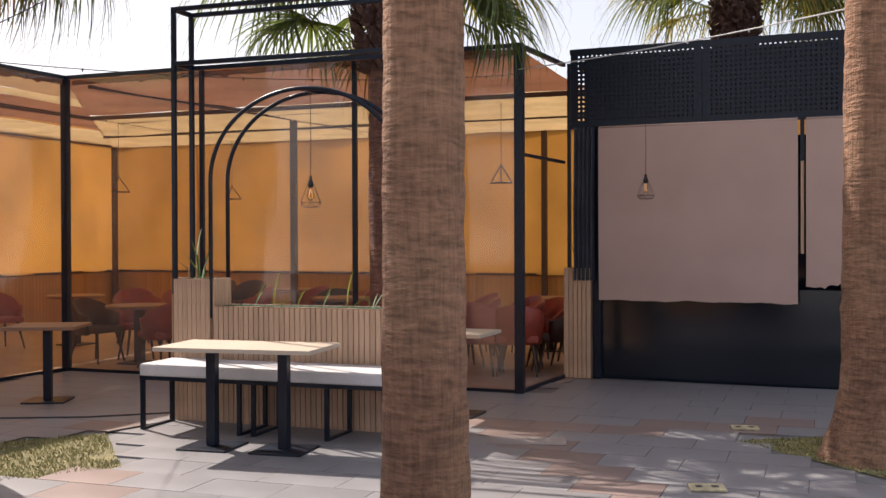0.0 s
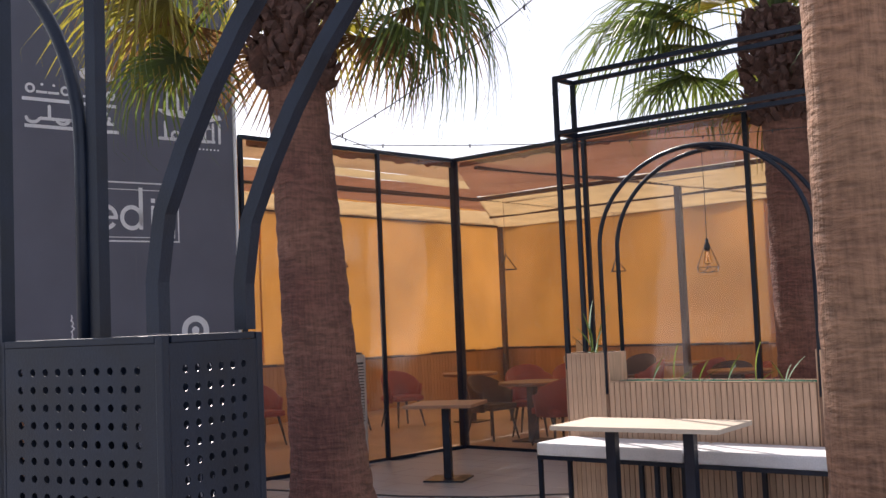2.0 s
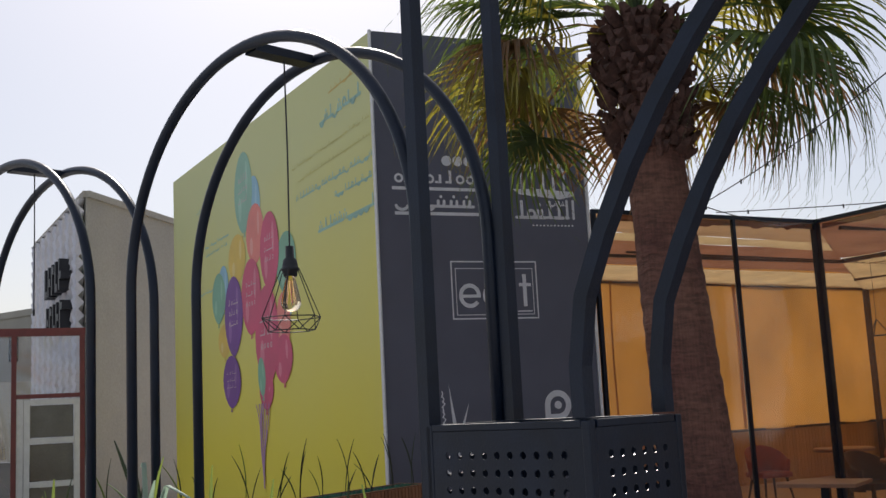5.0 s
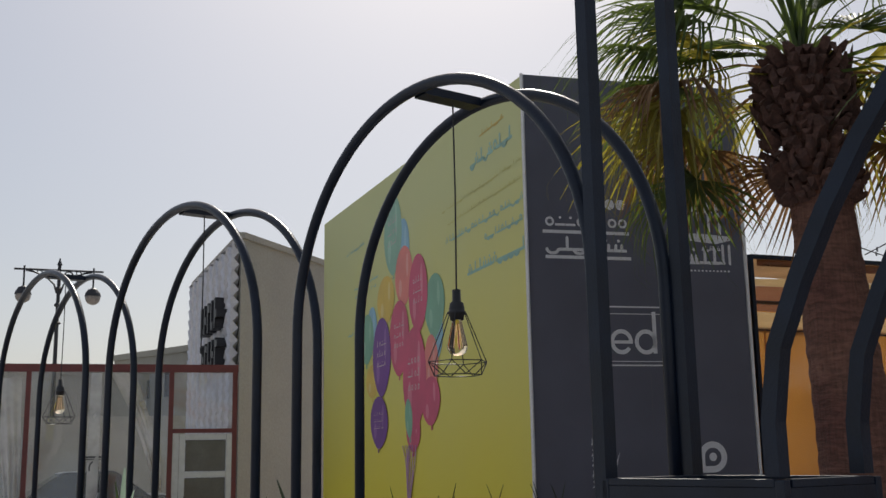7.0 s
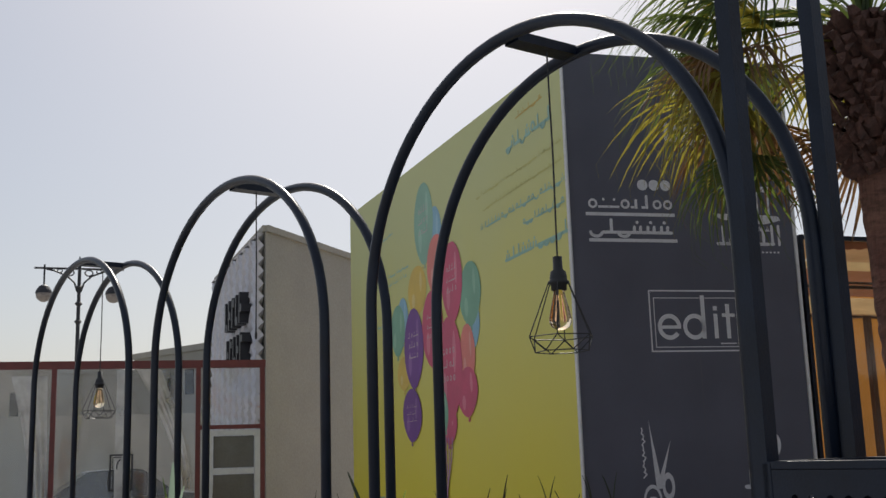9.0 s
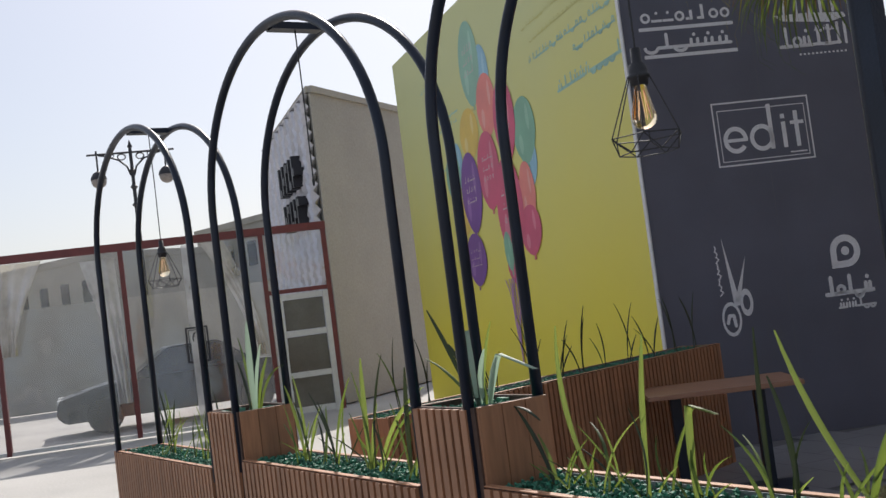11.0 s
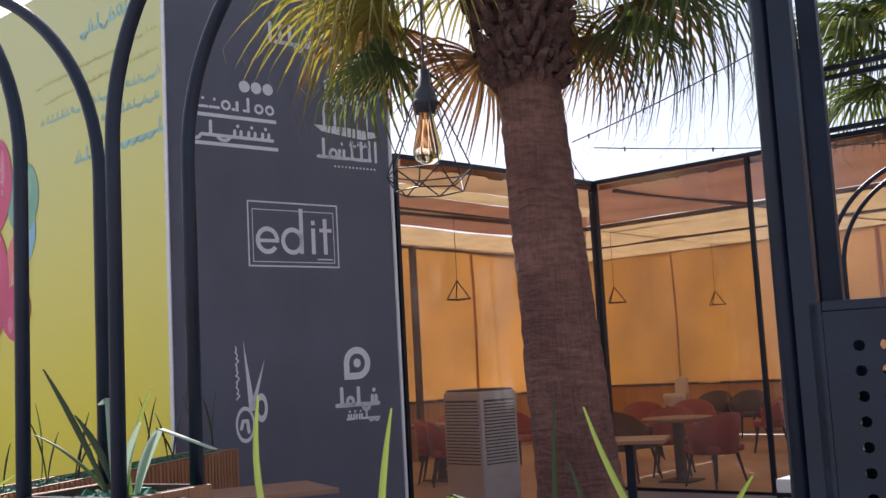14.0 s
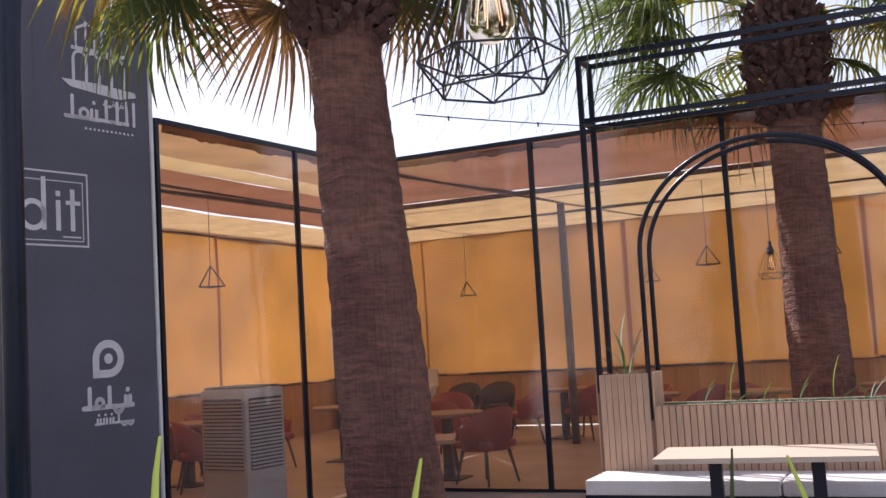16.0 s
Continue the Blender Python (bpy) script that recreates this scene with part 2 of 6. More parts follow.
def leafy(name, color, through_color, share=0.4, per=0.25, rough=0.5):
    """Leaf: glossy skin over a body that lets light through, each piece a little different."""
    m = bpy.data.materials.new(name)
    m.use_nodes = True
    n, l = m.node_tree.nodes, m.node_tree.links
    b = n["Principled BSDF"]
    b.inputs["Roughness"].default_value = rough
    out = n["Material Output"]
    geo = n.new("ShaderNodeNewGeometry")
    oi = n.new("ShaderNodeObjectInfo")
    add = n.new("ShaderNodeMath")
    l.new(geo.outputs["Random Per Island"], add.inputs[0])
    l.new(oi.outputs["Random"], add.inputs[1])
    r = n.new("ShaderNodeMapRange")
    r.inputs[2].default_value = 2.0
    r.inputs[3].default_value, r.inputs[4].default_value = 1 - per, 1 + per
    l.new(add.outputs[0], r.inputs[0])
    t = n.new("ShaderNodeBsdfTranslucent")
    for c, s in ((color, b.inputs["Base Color"]), (through_color, t.inputs["Color"])):
        v = n.new("ShaderNodeVectorMath")
        v.operation = "SCALE"
        v.inputs[0].default_value = c
        l.new(r.outputs[0], v.inputs[3])
        l.new(v.outputs[0], s)
    mix = n.new("ShaderNodeMixShader")
    mix.inputs[0].default_value = share
    l.new(b.outputs[0], mix.inputs[1])
    l.new(t.outputs[0], mix.inputs[2])
    l.new(mix.outputs[0], out.inputs[0])
    return m


FROND = leafy("palm_frond_green", (0.06, 0.095, 0.035), (0.16, 0.22, 0.04))
FROND_YELLOW = leafy("palm_frond_yellowing", (0.20, 0.18, 0.04), (0.42, 0.36, 0.05))
FROND_DEAD = leafy("palm_frond_dry", (0.20, 0.11, 0.05), (0.3, 0.16, 0.06), 0.3)
BLADE = leafy("plant_blade_green", (0.06, 0.11, 0.035), (0.22, 0.30, 0.05), 0.4, 0.4)
BLADE_LIGHT = leafy("plant_blade_yellow_green", (0.15, 0.215, 0.05), (0.29, 0.37, 0.075), 0.45, 0.3)
BLADE_PALE = leafy("plant_blade_pale", (0.35, 0.45, 0.36), (0.4, 0.55, 0.4), 0.35, 0.2)
BLADE_DARK = leafy("plant_blade_dark", (0.025, 0.04, 0.018), (0.05, 0.07, 0.02), 0.25, 0.4)


# ---- mesh helpers ----
def mesh_of(bm, name, mat, smooth=False):
    me = bpy.data.meshes.new(name)
    bm.normal_update()
    bm.to_mesh(me)
    bm.free()
    for m in (mat if isinstance(mat, (list, tuple)) else [mat]):
        me.materials.append(m)
    if smooth:
        for p in me.polygons:
            p.use_smooth = True
    return me


def part(name, bm, mat, parent, label="", smooth=False):
    ob = new(name, mesh_of(bm, name, mat, smooth))
    ob.parent = parent
    if label:
        tagged(ob, label=label)
    return ob


def thing(name, label, category, m=None, group="", kind=""):
    ob = new(name)
    ob.empty_display_size = 0.1
    if m is not None:
        ob.matrix_basis = m
    return tagged(ob, label, category, group, kind)


def single(name, bm, mat, label, category, group="", kind="", m=None, smooth=False):
    ob = new(name, mesh_of(bm, name, mat, smooth))
    if m is not None:
        ob.matrix_basis = m
    return tagged(ob, label, category, group, kind)


def box(bm, x0, x1, y0, y1, z0, z1, bevel=0.0, m=None):
    r = bmesh.ops.create_cube(bm, size=1)
    bmesh.ops.scale(bm, vec=(x1 - x0, y1 - y0, z1 - z0), verts=r["verts"])
    bmesh.ops.translate(bm, vec=((x0 + x1) / 2, (y0 + y1) / 2, (z0 + z1) / 2), verts=r["verts"])
    vs = r["verts"]
    if bevel:
        es = list({e for v in vs for e in v.link_edges})
        q = bmesh.ops.bevel(bm, geom=es, offset=bevel, segments=2, affect="EDGES", profile=0.6)
        vs = list({v for f in q["faces"] for v in f.verts} | {v for v in vs if v.is_valid})
    if m is not None:
        bmesh.ops.transform(bm, matrix=m, verts=[v for v in vs if v.is_valid])
    return bm


def boxm(*a, bevel=0.0, m=None):
    return box(bmesh.new(), *a, bevel=bevel, m=m)


def sweep(bm, pts, r, sides=8, square=False, up=Vector((0, 1, 0)), caps=True):
    """A bar of round or square section along a row of points."""
    pts = [Vector(p) for p in pts]
    rings = []
    k = 4 if square else sides
    for i, p in enumerate(pts):
        a, c = pts[max(0, i - 1)], pts[min(len(pts) - 1, i + 1)]
        t = (c - a).normalized()
        u = up if abs(t.dot(up)) < 0.95 else Vector((1, 0, 0))
        s = t.cross(u).normalized()
        w = s.cross(t).normalized()
        rr = r[i] if isinstance(r, (list, tuple)) else r
        ring = []
        for j in range(k):
            an = 2 * math.pi * (j + (0.5 if square else 0)) / k
            q = rr * (1.4142 if square else 1)
            ring.append(bm.verts.new(p + s * math.cos(an) * q + w * math.sin(an) * q))
        rings.append(ring)
    for a, b in zip(rings, rings[1:]):
        for j in range(k):
            bm.faces.new((a[j], a[(j + 1) % k], b[(j + 1) % k], b[j]))
    if caps and len(rings) > 1:
        bm.faces.new(rings[0][::-1])
        bm.faces.new(rings[-1])
    return bm


def lathe(bm, profile, sides=20, m=None):
    rings = []
    for r, z in profile:
        rings.append([bm.verts.new((r * math.cos(2 * math.pi * j / sides), r * math.sin(2 * math.pi * j / sides), z)) for j in range(sides)])
    for a, b in zip(rings, rings[1:]):
        for j in range(sides):
            bm.faces.new((a[j], a[(j + 1) % sides], b[(j + 1) % sides], b[j]))
    bm.faces.new(rings[0][::-1])
    bm.faces.new(rings[-1])
    if m is not None:
        bmesh.ops.transform(bm, matrix=m, verts=bm.verts)
    return bm


def disc(bm, cx, cz, rx, rz, y=0.0, n=28, inner=0.0):
    """Flat ellipse, or ring, in the local xz plane."""
    o = [bm.verts.new((cx + rx * math.cos(2 * math.pi * i / n), y, cz + rz * math.sin(2 * math.pi * i / n))) for i in range(n)]
    if not inner:
        bm.faces.new(o)
        return bm
    q = [bm.verts.new((cx + inner * rx * math.cos(2 * math.pi * i / n), y, cz + inner * rz * math.sin(2 * math.pi * i / n))) for i in range(n)]
    for i in range(n):
        bm.faces.new((o[i], o[(i + 1) % n], q[(i + 1) % n], q[i]))
    return bm


def rect(bm, x0, x1, z0, z1, y=0.0):
    bm.faces.new([bm.verts.new(p) for p in ((x0, y, z0), (x1, y, z0), (x1, y, z1), (x0, y, z1))])
    return bm


def frame_rect(bm, x0, x1, z0, z1, w, y=0.0):
    rect(bm, x0, x1, z0, z0 + w, y), rect(bm, x0, x1, z1 - w, z1, y)
    rect(bm, x0, x0 + w, z0 + w, z1 - w, y), rect(bm, x1 - w, x1, z0 + w, z1 - w, y)
    return bm


def sheet(bm, p0, p1, z0, z1, nx=24, nz=14, wave=0.03, seed=0, thick=0.0):
    """Upright hanging sheet from p0 to p1 with soft folds across it."""
    p0, p1 = Vector((*p0, 0)), Vector((*p1, 0))
    d = (p1 - p0)
    nrm = Vector((-d.y, d.x, 0)).normalized()
    g = []
    for i in range(nx + 1):
        row = []
        for j in range(nz + 1):
            u, v = i / nx, j / nz
            q = p0 + d * u
            off = wave * noise.noise(Vector((u * d.length * 0.9, v * 1.3, seed * 7.3))) * 2 + 0.4 * wave * noise.noise(Vector((u * d.length * 3, v * 2, seed + 40)))
            row.append(bm.verts.new((q.x + nrm.x * off, q.y + nrm.y * off, z0 + (z1 - z0) * v)))
        g.append(row)
    for i in range(nx):
        for j in range(nz):
            bm.faces.new((g[i][j], g[i + 1][j], g[i + 1][j + 1], g[i][j + 1]))
    return bm


def frame_at(p0, p1):
    """Local frame at p0: x along the wall towards p1, y to its left, z up. Also the length."""
    d = Vector(p1) - Vector(p0)
    return Matrix.Translation((p0[0], p0[1], 0)) @ Matrix.Rotation(math.atan2(d.y, d.x), 4, "Z"), d.length


# ---- the plan ----
ROW = Matrix.Translation((-2.408, 2.709, 0)) @ Matrix.Rotation(radians(9), 4, "Z")
ROW_D = 0.15
WALL_CORNER, WALL_END = (-7.95, 6.45), (-7.43, 8.63)
YEL_END = (-16.86, 7.83)
PA, PB, PC = (-7.45, 8.74), (-7.20, 10.60), (-7.04, 11.85)
PD, PE, PR = (-5.12, 11.70), (-3.21, 11.56), (-1.38, 11.42)
PIER = (-1.18, 12.78)
BACK_L0, BACK_C, BACK_R = (-12.2, 8.8), (-11.85, 19.95), (2.9, 18.9)

# ground
bm = bmesh.new()
bmesh.ops.create_grid(bm, x_segments=8, y_segments=8, size=400)
single("ground", bm, GROUND, "pale dusty open ground out to the horizon", "ground", kind="structure", m=pose(0, 0, -0.03))


# ---- walls with prints ----
def slab_wall(name, p0, p1, thick, z0, z1a, z1b, mat, label, category="wall"):
    m, L = frame_at(p0, p1)
    bm = bmesh.new()
    v = [bm.verts.new(q) for q in ((0, 0, z0), (L, 0, z0), (L, 0, z1b), (0, 0, z1a), (0, thick, z0), (L, thick, z0), (L, thick, z1b), (0, thick, z1a))]
    for f in ((0, 1, 2, 3), (5, 4, 7, 6), (1, 5, 6, 2), (4, 0, 3, 7), (3, 2, 6, 7), (0, 4, 5, 1)):
        bm.faces.new([v[i] for i in f])
    return single(name, bm, mat, label, category, kind="structure", m=m), m, L


dark_wall, DW, DWL = slab_wall("wall_dark", WALL_CORNER, WALL_END, 0.3, 0, 5.24, 5.24, DARKWALL, "charcoal printed panel wall with white emblems")


def yellow_paint():
    m = bpy.data.materials.new("yellow_green_print")
    m.use_nodes = True
    n, l = m.node_tree.nodes, m.node_tree.links
    b = n["Principled BSDF"]
    b.inputs["Roughness"].default_value = 0.62
    tc = n.new("ShaderNodeTexCoord")
    sep = n.new("ShaderNodeSeparateXYZ")
    l.new(tc.outputs["Object"], sep.inputs[0])
    r = n.new("ShaderNodeMapRange")
    r.inputs[1].default_value, r.inputs[2].default_value = 1.0, 5.2
    l.new(sep.outputs["Z"], r.inputs[0])
    noi = n.new("ShaderNodeTexNoise")
    noi.inputs["Scale"].default_value, noi.inputs["Detail"].default_value = 0.7, 5
    l.new(tc.outputs["Object"], noi.inputs[0])
    ad = n.new("ShaderNodeMath")
    ad.operation = "MULTIPLY_ADD"
    ad.inputs[1].default_value = 0.25
    l.new(noi.outputs[0], ad.inputs[0])
    l.new(r.outputs[0], ad.inputs[2])
    cr = n.new("ShaderNodeValToRGB")
    cr.color_ramp.elements[0].position, cr.color_ramp.elements[0].color = 0.15, (0.71, 0.60, 0.05, 1)
    cr.color_ramp.elements[1].position, cr.color_ramp.elements[1].color = 1.0, (0.55, 0.565, 0.26, 1)
    l.new(ad.outputs[0], cr.inputs[0])
    l.new(cr.outputs[0], b.inputs["Base Color"])
    return m


YELLOW = yellow_paint()
yellow_wall, YW, YWL = slab_wall("wall_yellow", YEL_END, WALL_CORNER, 0.3, 0, 5.66, 5.24, YELLOW, "yellow printed hoarding wall with a balloon picture")
bm = boxm(-0.013, 0.013, -0.013, 0.013, 0, 5.24)
single("trim", bm, WHITE_TRIM, "thin white corner strip of the hoarding", "trim", kind="structure", m=Matrix.Translation((WALL_CORNER[0] + 0.012, WALL_CORNER[1] - 0.022, 0)) @ Matrix.Rotation(radians(35), 4, "Z"))
bm = boxm(-0.014, 0.014, -0.012, 0.02, 0, 5.24)
single("trim", bm, WHITE_TRIM, "thin white end strip of the charcoal wall", "trim", kind="structure", m=DW @ pose(DWL + 0.02, 0, 0))


# emblems on the charcoal wall: u runs along it from the corner
def bars(bm, u0, u1, z0, z1, n, seed, tall=0.5):
    """Writing too stylised to read: bowls, stems and a broken base stroke."""
    rnd = random.Random(seed)
    h = z1 - z0
    w = (u1 - u0) / n
    t = min(h * 0.16, w * 0.3)
    for i in range(n):
        a = u0 + w * i
        k = rnd.random()
        if k < 0.42:
            r = min(w * 0.46, h * 0.32)
            disc(bm, a + w * 0.5, z0 + h * 0.34, r, r, n=14, inner=0.52)
        elif k < 0.75:
            rect(bm, a + w * 0.38, a + w * 0.38 + t * 1.2, z0 + h * 0.05, z0 + h * (0.95 if rnd.random() > tall else 0.66))
            rect(bm, a + w * 0.02, a + w * 0.36, z0 + h * 0.06, z0 + h * 0.06 + t)
        else:
            rect(bm, a, a + w * 0.95, z0 + h * 0.06, z0 + h * 0.06 + t)
            disc(bm, a + w * 0.5, z0 + h * 0.62, t * 0.6, t * 0.6, n=8)
    return bm


def stroke(bm, pts, w):
    """Flat round-ended brush stroke of width w along points of the wall."""
    pts = [Vector((x, 0, z)) for x, z in pts]
    for a, b in zip(pts, pts[1:]):
        d = (b - a).normalized()
        q = Vector((-d.z, 0, d.x)) * w / 2
        bm.faces.new([bm.verts.new(p) for p in (a - q, b - q, b + q, a + q)])
    for p in pts:
        disc(bm, p.x, p.z, w / 2, w / 2, y=-0.0003, n=10)
    return bm


def arc_pts(cx, cz, rx, rz, a0, a1, n=10):
    return [(cx + rx * math.cos(radians(a0 + (a1 - a0) * i / n)), cz + rz * math.sin(radians(a0 + (a1 - a0) * i / n))) for i in range(n + 1)]


def flowing(bm, u0, u1, z0, z1, n, seed, weight=0.15):
    """Joined-up writing too stylised to read: base line, teeth, loops, tall stems, tails and dots."""
    rnd = random.Random(seed)
    h, w, t = z1 - z0, (u1 - u0) / n, (z1 - z0) * weight
    base = z0 + h * 0.26
    for i in range(n):
        a, k = u0 + w * i, rnd.random()
        if rnd.random() < 0.8:
            stroke(bm, [(a - w * 0.1, base), (a + w * 0.9, base)], t)
        if k < 0.28:
            stroke(bm, [(a + w * 0.5, base), (a + w * 0.5, z1 - t / 2)], t)
        elif k < 0.55:
            r = min(w * 0.36, h * 0.24)
            stroke(bm, arc_pts(a + w * 0.5, base + r, r, r, -90, 270, 12), t * 0.85)
        elif k < 0.8:
            stroke(bm, [(a + w * 0.15, base), (a + w * 0.18, base + h * 0.3)], t), stroke(bm, [(a + w * 0.6, base), (a + w * 0.63, base + h * 0.3)], t)
            disc(bm, a + w * 0.4, base + h * 0.55, t * 0.55, t * 0.55, n=8)
        else:
            stroke(bm, arc_pts(a + w * 0.4, base, w * 0.42, h * 0.22, 180, 350, 8), t)
    return bm


bm = bmesh.new()
for k in range(3):
    disc(bm, 0.725 + 0.115 * k, 3.97, 0.052, 0.052)
bars(bm, 0.17, 1.02, 3.735, 3.88, 8, 1)
rect(bm, 0.15, 1.03, 3.67, 3.702)
flowing(bm, 0.19, 1.0, 3.47, 3.645, 6, 2, 0.17)
rect(bm, 0.17, 1.04, 3.425, 3.457)
part("emblem", bm, WHITE_PRINT, dark_wall, "white emblem of dots, strokes and two rules").matrix_basis = pose(0, -0.004, 0)
bm = bmesh.new()
frame_rect(bm, 0.71, 1.63, 2.41, 2.98, 0.014)
frame_rect(bm, 0.755, 1.585, 2.45, 2.91, 0.008)
arc = [radians(a) for a in range(0, 326, 12)]
for a, c in zip(arc, arc[1:]):
    bm.faces.new([bm.verts.new((0.90 + 0.115 * r * math.cos(q), 0, 2.64 + 0.12 * r * math.sin(q))) for q, r in ((a, 0.66), (a, 1.0), (c, 1.0), (c, 0.66))][::-1])
rect(bm, 0.82, 1.014, 2.622, 2.652)
disc(bm, 1.15, 2.64, 0.115, 0.12, n=32, inner=0.66)
rect(bm, 1.222, 1.262, 2.53, 2.93)
rect(bm, 1.345, 1.385, 2.53, 2.76), rect(bm, 1.345, 1.385, 2.79, 2.83)
rect(bm, 1.47, 1.51, 2.53, 2.85), rect(bm, 1.43, 1.56, 2.73, 2.762)
rect(bm, 1.40, 1.56, 2.478, 2.49)
part("emblem", bm, WHITE_PRINT, dark_wall, "white ring and bar emblem in a double outline").matrix_basis = pose(0, -0.004, 0)
# arcade emblem
bm = bmesh.new()
for k in range(5):
    x = 1.53 + 0.118 * k
    stroke(bm, [(x, 3.72), (x, 3.885)], 0.028)
    if k < 4:
        stroke(bm, arc_pts(x + 0.059, 3.885, 0.059, 0.062, 0, 180), 0.024)
rect(bm, 1.515, 2.02, 3.955, 3.985)
for x, z in ((1.56, 4.13), (1.65, 4.19), (1.73, 4.15), (1.80, 4.2), (1.88, 4.1), (1.97, 4.06)):
    stroke(bm, [(x, 3.985), (x, z)], 0.02)
stroke(bm, [(1.55, 4.12), (1.66, 4.18), (1.72, 4.16)], 0.02), stroke(bm, [(1.79, 4.19), (1.86, 4.11)], 0.02)
v = [bm.verts.new((x, 0, z)) for x, z in ((1.42, 3.71), (1.5, 3.655), (1.95, 3.615), (2.12, 3.655), (2.1, 3.695), (1.75, 3.715))]
bm.faces.new(v[::-1])
flowing(bm, 1.46, 1.98, 3.36, 3.60, 5, 3, 0.13)
stroke(bm, [(2.02, 3.42), (2.02, 3.60)], 0.028), stroke(bm, [(2.09, 3.42), (2.09, 3.60)], 0.028), stroke(bm, [(1.46, 3.425), (2.03, 3.425)], 0.028)
flowing(bm, 1.8, 2.0, 3.535, 3.60, 5, 33, 0.16)
for k in range(12):
    rect(bm, 1.62 + 0.04 * k, 1.64 + 0.04 * k, 3.335, 3.352)
part("emblem", bm, WHITE_PRINT, dark_wall, "white arcade emblem above stylised strokes").matrix_basis = pose(0, -0.004, 0)


def drop_shape(cx, cz, r):
    """Circle whose lower left quarter is drawn out to a square corner."""
    return arc_pts(cx, cz, r, r, -90, 180, 24) + [(cx - r, cz - r)]


bm = bmesh.new()
o, q = ([bm.verts.new((x, 0, z)) for x, z in drop_shape(1.775, 1.555, r)] for r in (0.145, 0.085))
for i in range(len(o)):
    k = (i + 1) % len(o)
    bm.faces.new((o[i], o[k], q[k], q[i]))
disc(bm, 1.775, 1.555, 0.04, 0.04, n=16)
flowing(bm, 1.55, 2.0, 1.13, 1.35, 5, 4, 0.17)
stroke(bm, [(1.57, 1.185), (1.72, 1.185)], 0.036), stroke(bm, [(1.8, 1.185), (1.98, 1.185)], 0.036)
flowing(bm, 1.65, 2.0, 1.03, 1.15, 6, 5, 0.17)
part("emblem", bm, WHITE_PRINT, dark_wall, "white drop emblem above two lines of strokes").matrix_basis = pose(0, -0.004, 0)
# crossed blades emblem
bm = bmesh.new()
for a, b, w in (((0.63, 1.80), (0.70, 1.2), 0.03), ((0.83, 1.62), (0.70, 1.22), 0.026)):
    d = (Vector((b[0], 0, b[1])) - Vector((a[0], 0, a[1]))).normalized()
    s = Vector((d.z, 0, -d.x)) * w
    bm.faces.new([bm.verts.new(Vector((*q, 0)).xzy) for q in (a,)] + [bm.verts.new(Vector((b[0], 0, b[1])) + s), bm.verts.new(Vector((b[0], 0, b[1])) - s)])
disc(bm, 0.63, 1.09, 0.09, 0.15, n=24, inner=0.78)
stroke(bm, [(0.59, 1.06), (0.61, 1.12), (0.65, 1.12), (0.66, 1.03)], 0.03)
disc(bm, 0.785, 1.22, 0.06, 0.12, n=24, inner=0.55)
for k in range(9):
    z = 1.30 + 0.048 * k
    stroke(bm, [(0.555 + 0.012 * (k % 2), z), (0.585 - 0.01 * (k % 3), z + 0.03), (0.56, z + 0.05)], 0.012)
part("emblem", bm, WHITE_PRINT, dark_wall, "white crossed blades emblem").matrix_basis = pose(0, -0.004, 0)
bm = bmesh.new()
flowing(bm, 0.95, 1.45, 4.36, 4.6, 5, 8)
flowing(bm, 1.55, 1.95, 4.36, 4.6, 4, 9)
part("emblem", bm, WHITE_PRINT, dark_wall, "white line of strokes near the top").matrix_basis = pose(0, -0.004, 0)
bm = bmesh.new()
rect(bm, 1.18, 1.187, 0.1, 2.35), rect(bm, 1.18, 1.187, 3.0, 5.15)
part("panel_seam", bm, GREY_PRINT, dark_wall, "thin pale seam between panels").matrix_basis = pose(0, -0.003, 0)


# balloons: u from the far end of the yellow wall, placed from the near corner
def tint(name, c):
    return material(name, c, 0.6, 0, 0.12, 2.0)


BAL_T, BAL_G, BAL_P = tint("teal_print", (0.25, 0.44, 0.32)), tint("green_print", (0.20, 0.40, 0.27)), tint("pink_print", (0.55, 0.09, 0.16))
BAL_R, BAL_V, BAL_B = tint("coral_print", (0.70, 0.22, 0.18)), tint("violet_print", (0.17, 0.06, 0.25)), tint("blue_print", (0.25, 0.45, 0.55))
BAL_Y = tint("ochre_print", (0.66, 0.46, 0.09))
BAL_O, BAL_K = tint("orange_print", (0.72, 0.40, 0.10)), tint("lilac_print", (0.38, 0.20, 0.36))
TXT_B, TXT_O, TXT_G = tint("pale_blue_print", (0.30, 0.50, 0.42)), tint("faded_orange_print", (0.58, 0.42, 0.10)), tint("faded_print", (0.50, 0.48, 0.16))


SHINE = {m.name: tint(m.name + "_shine", c) for m, c in ((BAL_T, (0.33, 0.52, 0.40)), (BAL_G, (0.28, 0.48, 0.34)), (BAL_P, (0.62, 0.19, 0.25)), (BAL_R, (0.72, 0.33, 0.27)), (BAL_V, (0.26, 0.12, 0.33)), (BAL_B, (0.33, 0.52, 0.60)), (BAL_Y, (0.68, 0.53, 0.2)))}
SCRIPT = tint("pale_script_print", (0.48, 0.38, 0.36))


